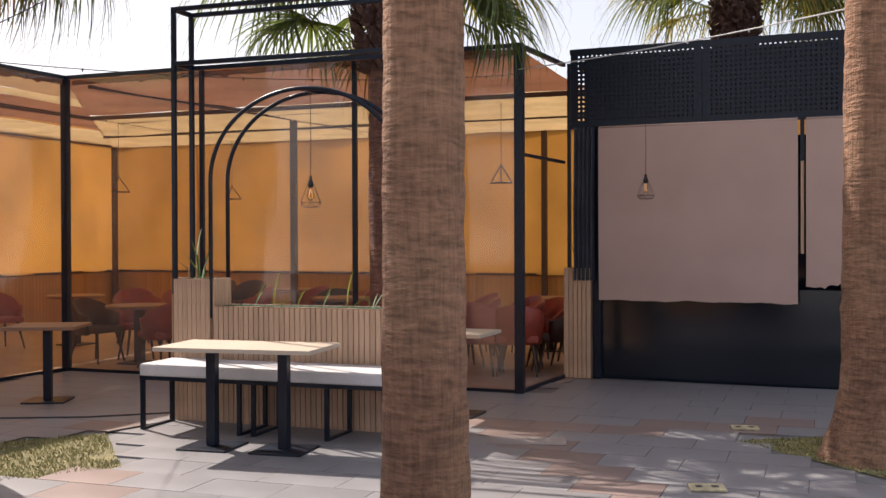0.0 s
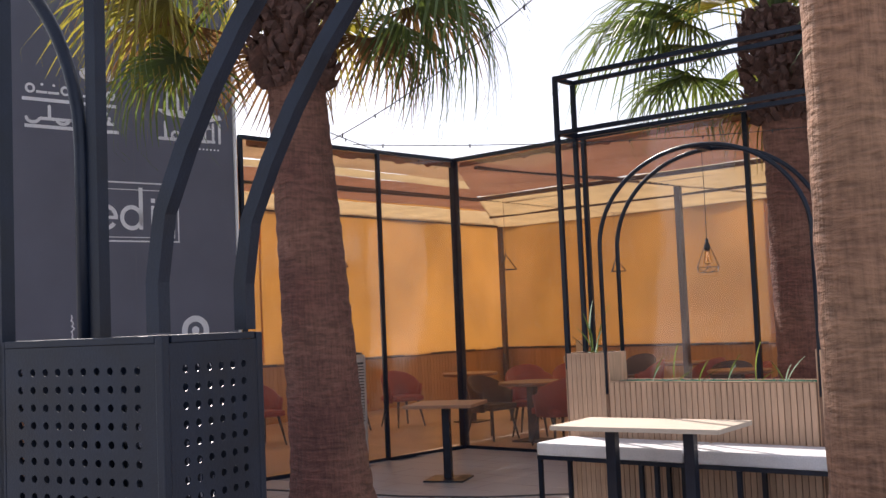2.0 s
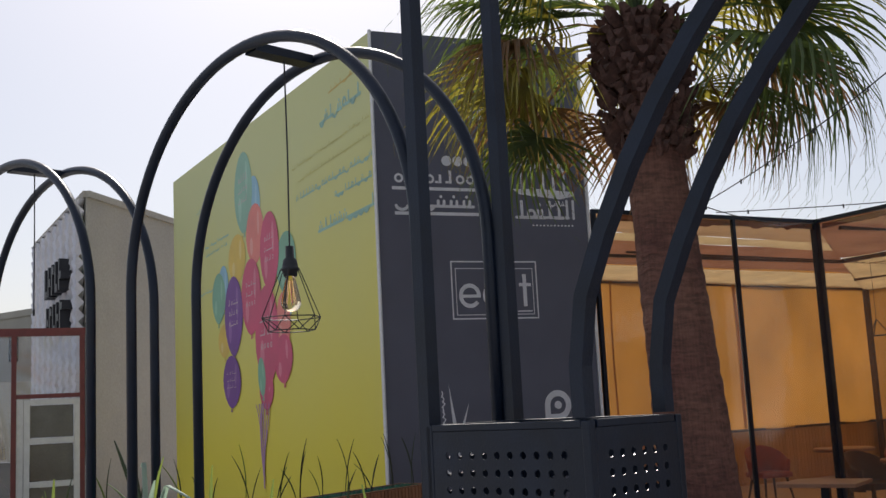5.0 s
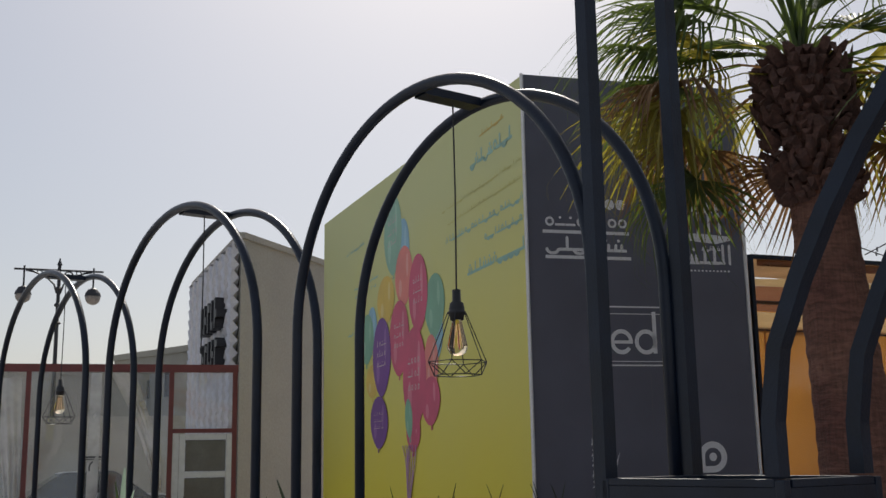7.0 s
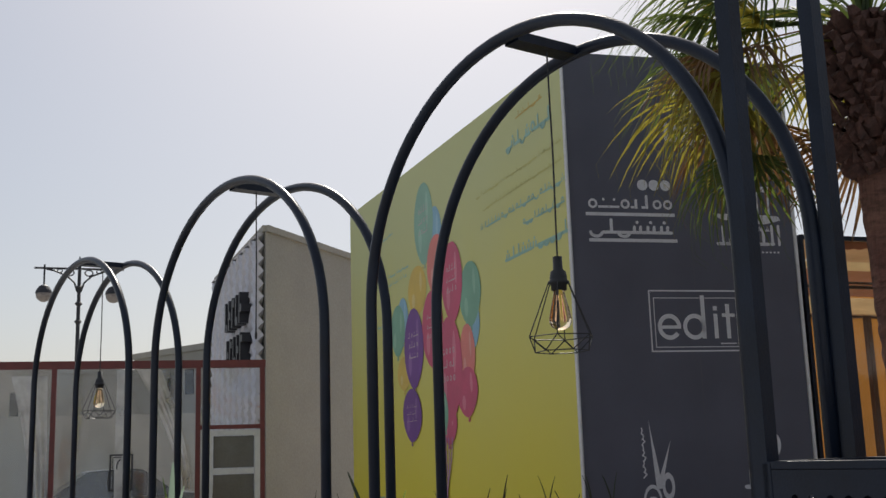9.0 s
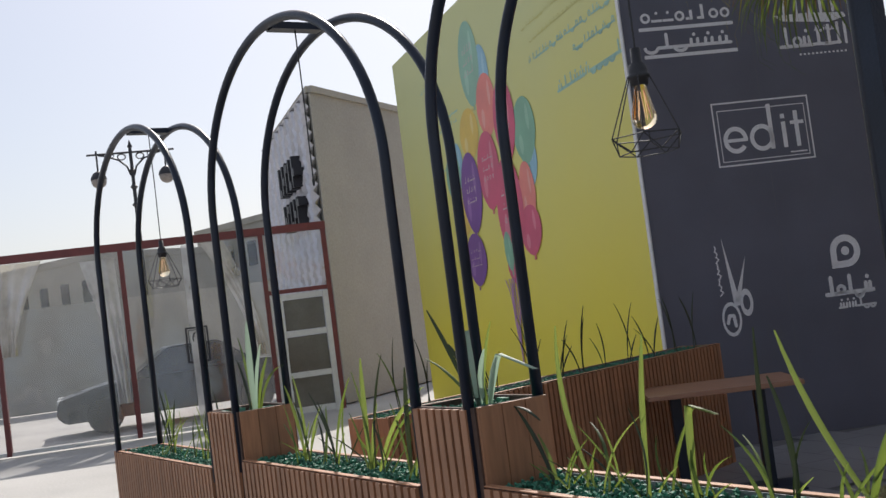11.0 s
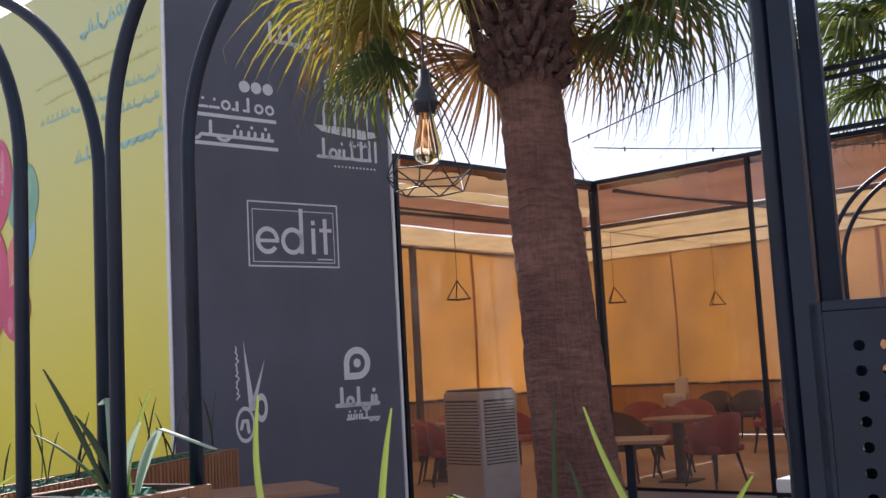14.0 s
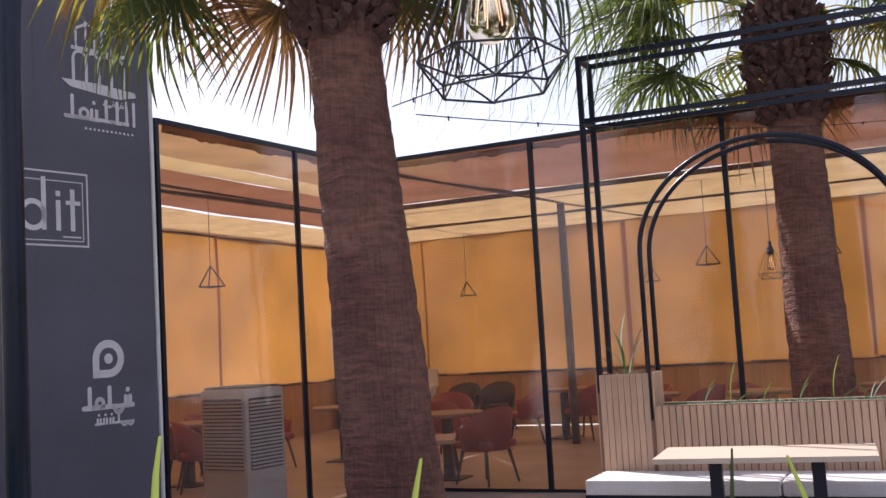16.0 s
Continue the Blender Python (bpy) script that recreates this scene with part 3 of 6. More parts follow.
def balloon(cu, cz, ru, rz, mat, tilt=0, layer=0):
    bm = bmesh.new()
    n = 26
    pts = []
    for i in range(n):
        a = 2 * math.pi * i / n
        k = 1 - 0.22 * max(0, -math.sin(a)) ** 2
        pts.append((ru * k * math.cos(a), rz * math.sin(a)))
    pts2 = pts[:]
    c, s = math.cos(radians(tilt)), math.sin(radians(tilt))
    bm.faces.new([bm.verts.new((cu + x * c - z * s, 0, cz + x * s + z * c)) for x, z in pts2])
    kx, kz = rz * s, cz - rz * c
    bm.faces.new([bm.verts.new((cu + kx + x, 0, kz + z)) for x, z in ((-0.035, -0.05), (0.035, -0.05), (0.01, 0.02), (-0.01, 0.02))])
    o = part("balloon_print", bm, mat, yellow_wall)
    o.matrix_basis = pose(0, -0.004 - 0.0005 * layer, 0)
    bm = bmesh.new()
    for fx, fz, w, h in ((0.42, 0.30, 0.13, 0.40), (-0.40, -0.35, 0.18, 0.30)):
        bm.faces.new([bm.verts.new((cu + (ru * fx + x * w) * c - (rz * fz + z * h) * s, 0, cz + (ru * fx + x * w) * s + (rz * fz + z * h) * c)) for x, z in pts2])
    part("balloon_shine_print", bm, SHINE[mat.name], yellow_wall).matrix_basis = pose(0, -0.0042 - 0.0005 * layer, 0)
    if rz > 0.45 or mat is BAL_V:
        bm = bmesh.new()
        for q in range(3):
            bars(bm, cu - ru * 0.55, cu + ru * 0.5, cz + rz * (0.28 - 0.26 * q), cz + rz * (0.46 - 0.26 * q), 4, 70 + layer * 3 + q)
        part("balloon_script_print", bm, SCRIPT, yellow_wall).matrix_basis = pose(0, -0.0043 - 0.0005 * layer, 0)


L0 = YWL
for k, (du, cz, ru, rz, mat, tl) in enumerate((
        (3.98, 4.31, 0.33, 0.40, BAL_B, -4), (4.43, 4.58, 0.44, 0.56, BAL_T, 3), (4.81, 3.73, 0.44, 0.34, BAL_Y, 0), (3.92, 3.93, 0.40, 0.40, BAL_R, 0),
        (2.58, 3.02, 0.24, 0.30, BAL_B, 0), (2.64, 3.37, 0.38, 0.38, BAL_G, 4), (5.55, 3.42, 0.28, 0.32, BAL_B, 0), (5.82, 3.30, 0.38, 0.37, BAL_G, -4), (5.53, 2.67, 0.35, 0.24, BAL_Y, 0),
        (4.15, 3.14, 0.46, 0.50, BAL_P, 0), (3.29, 3.61, 0.40, 0.50, BAL_P, 2), (2.79, 2.68, 0.27, 0.36, BAL_R, 4), (5.02, 2.97, 0.47, 0.55, BAL_V, 0),
        (2.83, 2.25, 0.36, 0.29, BAL_P, 6), (3.55, 1.91, 0.30, 0.25, BAL_P, 0), (3.48, 2.57, 0.50, 0.64, BAL_P, 0), (5.17, 2.08, 0.46, 0.36, BAL_V, -5), (3.73, 2.08, 0.16, 0.25, BAL_G, 12))):
    balloon(L0 - du - 0.2, cz, ru, rz, mat, tl, k)
for k in range(7):
    bm = bmesh.new()
    pts = [(L0 - 3.92 + 0.06 * math.sin(k + i * 0.9) * (1 - i / 9) + (0.10 * (k - 3)) * (1 - i / 9) ** 2, -0.05, 1.75 - 0.13 * i * (1.0)) for i in range(9)]
    for a, b in zip(pts, pts[1:]):
        bm.faces.new([bm.verts.new(q) for q in ((a[0] - 0.016, 0, a[2]), (a[0] + 0.016, 0, a[2]), (b[0] + 0.016, 0, b[2]), (b[0] - 0.016, 0, b[2]))])
    part("string_print", bm, BAL_K, yellow_wall).matrix_basis = pose(0, -0.0145 - 0.0004 * k, 0)
for k, (d0, d1, z0, z1, mat, n) in enumerate((
        (0.3, 1.5, 4.66, 4.84, TXT_B, 9), (0.5, 1.2, 4.95, 5.03, TXT_O, 5), (0.1, 2.5, 4.40, 4.46, TXT_G, 20), (0.1, 2.3, 4.22, 4.28, TXT_G, 18),
        (0.05, 2.4, 4.00, 4.10, TXT_B, 22), (0.1, 1.15, 3.80, 3.90, TXT_B, 11), (0.03, 1.65, 3.50, 3.66, TXT_B, 11),
        (5.4, 6.8, 4.13, 4.20, TXT_B, 12), (5.5, 6.75, 4.00, 4.07, TXT_B, 11), (6.2, 7.2, 3.45, 3.52, TXT_B, 9), (4.6, 5.15, 3.98, 4.05, TXT_O, 6), (4.6, 5.1, 3.86, 3.92, TXT_O, 5), (6.2, 7.3, 4.75, 4.83, TXT_B, 8))):
    bm = bmesh.new()
    flowing(bm, L0 - d1, L0 - d0, z0, z1, n, 20 + k, 0.2)
    part("text_print", bm, mat, yellow_wall).matrix_basis = pose(0, -0.003, 0)


# ---- slatted planters, arches, lamps ----
SLAT_CACHE = {}


def slats_along(parent, x0, x1, y, z0, z1, mat, turn=0.0, pitch=0.048, origin=(0, 0)):
    """Upright slats on one face; x runs along the face, turn swings the face about origin."""
    key = (round(z1 - z0, 3), mat.name)
    if key not in SLAT_CACHE:
        SLAT_CACHE[key] = mesh_of(boxm(-0.0205, 0.0205, -0.013, 0, 0, z1 - z0) if mat is SLAT else boxm(-0.0155, 0.0155, -0.015, 0, 0, z1 - z0), "slat", mat)
    n = max(1, int(round((x1 - x0) / pitch)))
    p = (x1 - x0) / n
    base = Matrix.Translation((*origin, 0)) @ Matrix.Rotation(turn, 4, "Z")
    for i in range(n):
        o = new("slat", SLAT_CACHE[key])
        o.parent = parent
        o.matrix_basis = base @ Matrix.Translation((x0 + p * (i + 0.5), y, z0))


def planter_block(m, x0, x1, d, top, mat, plank, label, side_planks=True, name="planter_box"):
    """Tall square planter: dark carcass, slats in front, planks at the sides, rim, soil below the rim."""
    t = thing(name, label, "planter", m, "slatted planters")
    bm = bmesh.new()
    box(bm, x0, x1, -d + 0.014, -d + 0.03, 0, top), box(bm, x0, x1, d - 0.03, d - 0.014, 0, top)
    box(bm, x0 + 0.001, x0 + 0.02, -d + 0.031, d - 0.031, 0, top), box(bm, x1 - 0.02, x1 - 0.001, -d + 0.031, d - 0.031, 0, top)
    part("carcass", bm, GROOVE_PALE if mat is SLAT else GROOVE, t)
    slats_along(t, x0 + 0.02, x1 - 0.02, -d + 0.013, 0.01, top - 0.004, mat)
    slats_along(t, x0 + 0.02, x1 - 0.02, -d + 0.013, 0.01, top - 0.004, mat, math.pi, origin=(x0 + x1, 0))
    w = (2 * d - 0.04) / 3
    for sx, s in ((x0, -1), (x1, 1)):
        for k in range(3):
            a = -d + 0.02 + w * k
            part("plank", boxm(sx - 0.002, sx + 0.012 * s, a + 0.0015, a + w - 0.0015, 0.01, top) if s > 0 else boxm(sx - 0.012, sx + 0.002, a + 0.0015, a + w - 0.0015, 0.01, top), plank, t)
    bm = bmesh.new()
    for i in range(160):
        a = random.uniform(x0 + 0.03, x1 - 0.03), random.uniform(-d + 0.04, d - 0.04), top - 0.05 + random.uniform(0, 0.03)
        s = random.uniform(0.012, 0.03)
        q = bmesh.ops.create_cube(bm, size=s)
        bmesh.ops.transform(bm, matrix=pose(*a, random.uniform(0, 90), random.uniform(0, 90), random.uniform(0, 90)), verts=q["verts"])
    box(bm, x0 + 0.02, x1 - 0.02, -d + 0.031, d - 0.031, top - 0.12, top - 0.05)
    tagged(part("gravel_bed", bm, MOSS, t, "green plastic gravel filling"), kind="stuff")
    return t


def planter_trough(m, x0, x1, d, top, mat, plank, label, count=2600, ends=(True, True)):
    t = thing("planter_trough", label, "planter", m, "slatted planters")
    bm = bmesh.new()
    box(bm, x0, x1, -d + 0.014, -d + 0.03, 0, top), box(bm, x0, x1, d - 0.03, d - 0.014, 0, top)
    part("carcass", bm, GROOVE_PALE if mat is SLAT else GROOVE, t)
    slats_along(t, x0, x1, -d + 0.013, 0.01, top - 0.004, mat)
    bm = bmesh.new()
    box(bm, x0, x1, d - 0.014, d - 0.001, 0.01, top)
    part("back_board", bm, plank, t)
    bm = bmesh.new()
    box(bm, x0, x1, -d + 0.006, -d + 0.03, top + 0.0005, top + 0.004), box(bm, x0, x1, d - 0.03, d - 0.006, top + 0.0005, top + 0.004)
    part("rim", bm, plank, t)
    part("liner", boxm(x0, x1, d - 0.036, d - 0.0305, top - 0.11, top - 0.002), RIM, t, "thin grey liner inside the back board")
    for s, on in zip((0, 1), ends):
        if on:
            part("end_board", boxm(x1 - 0.002, x1 + 0.012, -d, d, 0.01, top) if s else boxm(x0 - 0.012, x0 + 0.002, -d, d, 0.01, top), plank, t)
    bm = bmesh.new()
    verts, faces = [], []
    for i in range(count):
        c = Vector((random.uniform(x0 + 0.03, x1 - 0.03), random.uniform(-d + 0.04, d - 0.04), top - 0.045 + random.uniform(0, 0.045)))
        s = random.uniform(0.005, 0.0125)
        r = Euler((random.uniform(0, 6), random.uniform(0, 6), random.uniform(0, 6))).to_matrix()
        k = len(verts)
        for q in ((1, 0, 0), (-1, 0, 0), (0, 1, 0), (0, -1, 0), (0, 0, 1), (0, 0, -1)):
            verts.append(c + r @ Vector(q) * s)
        for f in ((0, 2, 4), (2, 1, 4), (1, 3, 4), (3, 0, 4), (2, 0, 5), (1, 2, 5), (3, 1, 5), (0, 3, 5)):
            faces.append([k + j for j in f])
    k = len(verts)
    z = top - 0.05
    verts += [(x0, -d + 0.03, z), (x1, -d + 0.03, z), (x1, d - 0.03, z), (x0, d - 0.03, z)]
    faces.append([k, k + 1, k + 2, k + 3])
    me = bpy.data.meshes.new("gravel_bed")
    me.from_pydata([tuple(v) for v in verts], [], faces)
    me.materials.append(MOSS)
    o = new("gravel_bed", me)
    o.parent = t
    tagged(o, "green plastic gravel filling", kind="stuff")
    return t


def blade_mesh(h, w, lean, droop, mat, twist=0.4, n=9, kink=False):
    """A sword-shaped leaf, folded along its middle, leaning and drooping."""
    bm = bmesh.new()
    prev = None
    for i in range(n + 1):
        u = i / n
        wid = w * (0.55 + 0.9 * u) * (1 - u ** 3) if u < 1 else 0.0008
        wid = max(wid, 0.001)
        x = lean * h * u + droop * h * u ** 3
        z = h * u - abs(droop) * h * 0.55 * u ** 3
        if kink and u > 0.8:
            x += (u - 0.8) * h * 0.9
            z -= (u - 0.8) * h * 1.1
        a = twist * u
        s = Vector((math.sin(a) * 0.3, math.cos(a), 0)) * wid / 2
        c = Vector((x, 0, z))
        cur = [bm.verts.new(c - s), bm.verts.new(c + Vector((-0.2 * wid, 0, 0))), bm.verts.new(c + s)]
        if prev:
            bm.faces.new((prev[0], prev[1], cur[1], cur[0]))
            bm.faces.new((prev[1], prev[2], cur[2], cur[1]))
        prev = cur
    return mesh_of(bm, "leaf", mat, True)


random.seed(5)
BLADES = []
for mat, h, w, ln, dr, kk in ((BLADE, 0.34, 0.02, 0.15, 0.1, 0), (BLADE, 0.42, 0.022, 0.35, 0.3, 0), (BLADE_LIGHT, 0.36, 0.028, 0.1, 0.05, 0), (BLADE_LIGHT, 0.40, 0.022, 0.4, 0.25, 0),
                          (BLADE_DARK, 0.36, 0.018, 0.3, 0.1, 0), (BLADE_DARK, 0.44, 0.016, 0.5, 0.2, 0), (BLADE_PALE, 0.42, 0.038, 0.05, 0.03, 0), (BLADE_LIGHT, 0.36, 0.026, 0.08, 0.02, 1), (BLADE, 0.24, 0.012, 0.4, 0.5, 0)):
    BLADES.append(blade_mesh(h, w, ln, dr, mat, random.uniform(-0.8, 0.8), kink=bool(kk)))


def plant(m, kinds, spread=0.03, label="tuft of long sword-shaped green leaves in the planter"):
    """kinds: rows of blade kind, turn and size."""
    t = thing("sword_plant", label, "plant", m, "planter plants")
    for k, turn, size in kinds:
        o = new("leaf", BLADES[k])
        o.parent = t
        o.matrix_basis = Matrix.Translation((random.uniform(-spread, spread), random.uniform(-spread, spread), 0)) @ Matrix.Rotation(radians(turn), 4, "Z") @ Matrix.Scale(size, 4)
    return t


def arch_points(x0, x1, y, z0, spring, rise, n=40):
    c, r = (x0 + x1) / 2, (x1 - x0) / 2
    pts = [(x0, y, z0), (x0, y, spring)]
    pts += [(c - r * math.cos(math.pi * i / n), y, spring + rise * math.sin(math.pi * i / n)) for i in range(1, n)]
    return pts + [(x1, y, spring), (x1, y, z0)]


def arch_pair(m, x0, x1, d, z0, spring, rise, label, half=0.0165, z0r=None):
    t = thing("arch_frame", label, "garden arch", m, "steel arches")
    for y in (-d, d):
        pts = arch_points(x0, x1, y, z0, spring, rise)
        if z0r is not None:
            pts[-1] = (x1, y, z0r)
        part("arch_tube", sweep(bmesh.new(), pts, half * 1.1, 12), BLACK, t, smooth=True)
    z = spring + rise
    part("cross_bar", boxm((x0 + x1) / 2 - 0.03, (x0 + x1) / 2 + 0.03, -d + 0.019, d - 0.019, z - 0.018, z + 0.010), BLACK, t)
    return t


def pendant(m, cord, with_cage=True, label="black wire cage pendant lamp with an amber bulb"):
    """Lamp that hangs from the origin: cord, socket, bulb and hexagonal wire cage."""
    t = thing("pendant_lamp", label, "pendant lamp", m, "pendant lamps")
    part("cord", sweep(bmesh.new(), [(0, 0, 0), (0.003, 0, -cord * 0.5), (0, 0, -cord)], 0.0028, 6, up=Vector((0, 1, 0))), BLACK_SOFT, t)
    if not with_cage:
        part("cord_end", lathe(bmesh.new(), [(0.004, -cord - 0.03), (0.006, -cord - 0.01), (0.004, -cord)], 8), BLACK_SOFT, t)
        return t
    c = -cord
    part("socket", lathe(bmesh.new(), [(0.013, c), (0.0135, c - 0.036), (0.021, c - 0.042), (0.024, c - 0.058), (0.0245, c - 0.066), (0.029, c - 0.069), (0.029, c - 0.075), (0.0225, c - 0.078), (0.021, c - 0.094)][::-1], 20), BLACK_SOFT, t, smooth=True)
    b = c - 0.088
    part("bulb", lathe(bmesh.new(), [(0.014, b), (0.017, b - 0.02), (0.024, b - 0.05), (0.031, b - 0.082), (0.031, b - 0.094), (0.025, b - 0.107), (0.012, b - 0.114), (0.002, b - 0.116)][::-1], 24), BULB, t, "clear amber filament bulb", True).visible_shadow = False
    bm = bmesh.new()
    for k in range(5):
        a = 2 * math.pi * k / 5
        sweep(bm, [(0.006 * math.cos(a), 0.006 * math.sin(a), b - 0.02), (0.014 * math.cos(a + 0.5), 0.014 * math.sin(a + 0.5), b - 0.09)], 0.0007, 4)
    part("filament", bm, FILAMENT, t)
    zt, zm, zb = c - 0.072, c - 0.222, c - 0.262
    up = [Vector((0.03 * math.cos(math.pi * k / 3), 0.03 * math.sin(math.pi * k / 3), zt)) for k in range(6)]
    mid = [Vector((0.094 * math.cos(math.pi * k / 3), 0.094 * math.sin(math.pi * k / 3), zm)) for k in range(6)]
    low = [Vector((0.073 * math.cos(math.pi * (k + 0.5) / 3), 0.073 * math.sin(math.pi * (k + 0.5) / 3), zb)) for k in range(6)]
    for k in range(6):
        for a, q in ((up[k], mid[k]), (mid[k], mid[(k + 1) % 6]), (mid[k], low[k]), (mid[(k + 1) % 6], low[k]), (low[k], low[(k + 1) % 6])):
            part("wire", sweep(bmesh.new(), [a, q], 0.0017, 5, up=Vector((0.3, 0.2, 0.93)).normalized()), BLACK_SOFT, t)
    return t


def perforated(bm, x0, x1, z0, z1, pitch, r, m, thick=0.003, margin=0.03, sides=8):
    """Panel in the local xz plane with a grid of round holes through it."""
    nx, nz = int((x1 - x0 - 2 * margin) / pitch), int((z1 - z0 - 2 * margin) / pitch)
    ox, oz = (x0 + x1 - nx * pitch) / 2, (z0 + z1 - nz * pitch) / 2
    vs, cache = [], {}

    def vert(x, z, y=0.0):
        key = (round(x, 5), round(z, 5), y)
        if key not in cache:
            cache[key] = bm.verts.new(m @ Vector((x, y, z)))
        return cache[key]
    h = pitch / 2
    sq = [(h, 0), (h, h), (0, h), (-h, h), (-h, 0), (-h, -h), (0, -h), (h, -h)]
    for i in range(nx):
        for j in range(nz):
            cx, cz = ox + (i + 0.5) * pitch, oz + (j + 0.5) * pitch
            o = [vert(cx + a, cz + b) for a, b in sq]
            c = [vert(cx + r * math.cos(math.pi * k / 4), cz + r * math.sin(math.pi * k / 4)) for k in range(8)]
            e = [vert(cx + r * math.cos(math.pi * k / 4), cz + r * math.sin(math.pi * k / 4), thick) for k in range(8)]
            for k in range(8):
                q = (k + 1) % 8
                bm.faces.new((o[k], o[q], c[q], c[k]))
                bm.faces.new((c[k], c[q], e[q], e[k]))
    ax, bx, az, bz = ox, ox + nx * pitch, oz, oz + nz * pitch
    for a, b, c, d in ((x0, x1, z0, az), (x0, x1, bz, z1), (x0, ax, az, bz), (bx, x1, az, bz)):
        bm.faces.new([bm.verts.new(m @ Vector(q)) for q in ((a, 0, c), (b, 0, c), (b, 0, d), (a, 0, d))])
    return bm


def perforated_box(m, x0, x1, d, top, label):
    """Square pedestal of folded perforated sheet: slim corner angles, panels nearly flush, folded top lip."""
    t = thing("perforated_pedestal", label, "pedestal", m, "perforated pedestals")
    w = 0.019
    for x, sx in ((x0, 1), (x1, -1)):
        for y, sy in ((-d, 1), (d, -1)):
            bm = bmesh.new()
            ax, ay = x - sx * w, y - sy * w
            box(bm, min(ax, ax + sx * 0.022), max(ax, ax + sx * 0.022), min(ay, ay + sy * 0.022), max(ay, ay + sy * 0.022), 0, top, bevel=0.003)
            part("corner_post", bm, BLACK, t)
    g = 0.0035
    for y, s in ((-d - w + 0.0015, 0), (d + w - 0.0015, 1)):
        bm = bmesh.new()
        perforated(bm, x0 + g, x1 - g, 0.03, top - 0.016, 0.0395, 0.0092, Matrix.Translation((0, y, 0)) if not s else Matrix.Translation((x0 + x1, y, 0)) @ Matrix.Rotation(math.pi, 4, "Z"), margin=0.028)
        part("perforated_panel", bm, BLACK, t)
    for x, s in ((x0 - w + 0.0015, -1), (x1 + w - 0.0015, 1)):
        bm = bmesh.new()
        perforated(bm, -d + g, d - g, 0.03, top - 0.016, 0.0395, 0.0092, Matrix.Translation((x, 0, 0)) @ Matrix.Rotation(s * math.pi / 2, 4, "Z"), margin=0.028)
        part("perforated_panel", bm, BLACK, t)
    for a in ((x0 + g, x1 - g, -d - w, -d - w + 0.028), (x0 + g, x1 - g, d + w - 0.028, d + w), (x0 - w, x0 - w + 0.028, -d + 0.01, d - 0.01), (x1 + w - 0.028, x1 + w, -d + 0.01, d - 0.01)):
        part("top_lip", boxm(*a, top - 0.015, top + 0.001, bevel=0.002), BLACK, t)
    return t


D = ROW_D
X_END, PLA, PLB, BOXX = -4.84, (-3.07, -2.685), (-1.10, -0.735), (0.785, 1.248)
TOP = 1.235
TOPS = {"far": 1.17, "near": 1.215}
TROUGHS = (0.895, 0.955, 0.985)
planter_block(ROW, *PLA, D, TOPS["far"], SLAT_WARM, SLAT_WARM, "tall brown slatted timber planter with green gravel")
planter_block(ROW, *PLB, D, TOPS["near"], SLAT_WARM, SLAT_WARM, "tall brown slatted timber planter with green gravel")
planter_trough(ROW, X_END, PLA[0] - 0.014, D, TROUGHS[0], SLAT_WARM, SLAT_WARM, "low brown slatted timber trough with green gravel", ends=(True, False))
planter_trough(ROW, PLA[1] + 0.014, PLB[0] - 0.014, D, TROUGHS[1], SLAT_WARM, SLAT_WARM, "low brown slatted timber trough with green gravel", ends=(False, False))
planter_trough(ROW, PLB[1] + 0.014, BOXX[0] - 0.04, D, TROUGHS[2], SLAT_WARM, SLAT_WARM, "low brown slatted timber trough with green gravel", ends=(False, True))
perforated_box(ROW, *BOXX, D, 1.54, "black perforated steel pedestal of the arches")
perforated_box(ROW, 4.51, 4.975, D, 1.54, "black perforated steel pedestal of the arches")
SP, RI = 2.03, 0.685
AD = D - 0.02
arch_pair(ROW, X_END + 0.03, PLA[0] - 0.005, AD, 0.83, SP, RI, "black tubular steel arch pair over the planter")
arch_pair(ROW, PLA[1] - 0.035, PLB[0] + 0.016, AD, 0.9, SP, RI, "black tubular steel arch pair over the planter")
arch_pair(ROW, PLB[1] - 0.037, BOXX[0] - 0.058, AD, 0.9, SP, RI + 0.013, "black tubular steel arch pair against the pedestal posts")
# tall straight posts on the pedestal and the wide gate arch beyond it
t = thing("tall_post_pair", "two tall black steel posts rising from the pedestal", "post", ROW, "steel arches")
PX = BOXX[0] - 0.022
for y in (-D, D):
    part("post", boxm(PX - 0.018, PX + 0.018, y - 0.019, y + 0.019, 0.02, 3.6), BLACK, t)
part("cross_bar", boxm(PX - 0.018, PX + 0.018, -D + 0.019, D - 0.019, 3.56, 3.598), BLACK, t)
t = thing("gate_arch", "wide black square-tube steel gate arch", "garden arch", ROW, "steel arches")
GC, GZ, GR = 2.88, 1.11, 1.76
GX = BOXX[1] - 0.012
for y in (-D + 0.005, D - 0.005):
    pts = [(GX, y, 1.546), (GX, y, 1.655)]
    a0 = math.atan2(1.655 - GZ, GC - GX)
    for i in range(1, 30):
        a = a0 + (math.pi - 2 * a0) * i / 30
        pts.append((GC - GR * math.cos(a), y, GZ + GR * math.sin(a)))
    pts += [(2 * GC - GX, y, 1.655), (2 * GC - GX, y, 1.546)]
    part("arch_tube", sweep(bmesh.new(), pts, 0.0175, square=True), BLACK, t)
part("cross_bar", boxm(GC - 0.03, GC + 0.03, -D + 0.025, D - 0.025, GZ + GR - 0.018, GZ + GR + 0.01), BLACK, t)
APEX = SP + RI - 0.018
pendant(ROW @ pose(0, 0, APEX, 0, 0, 12), APEX - 2.10)
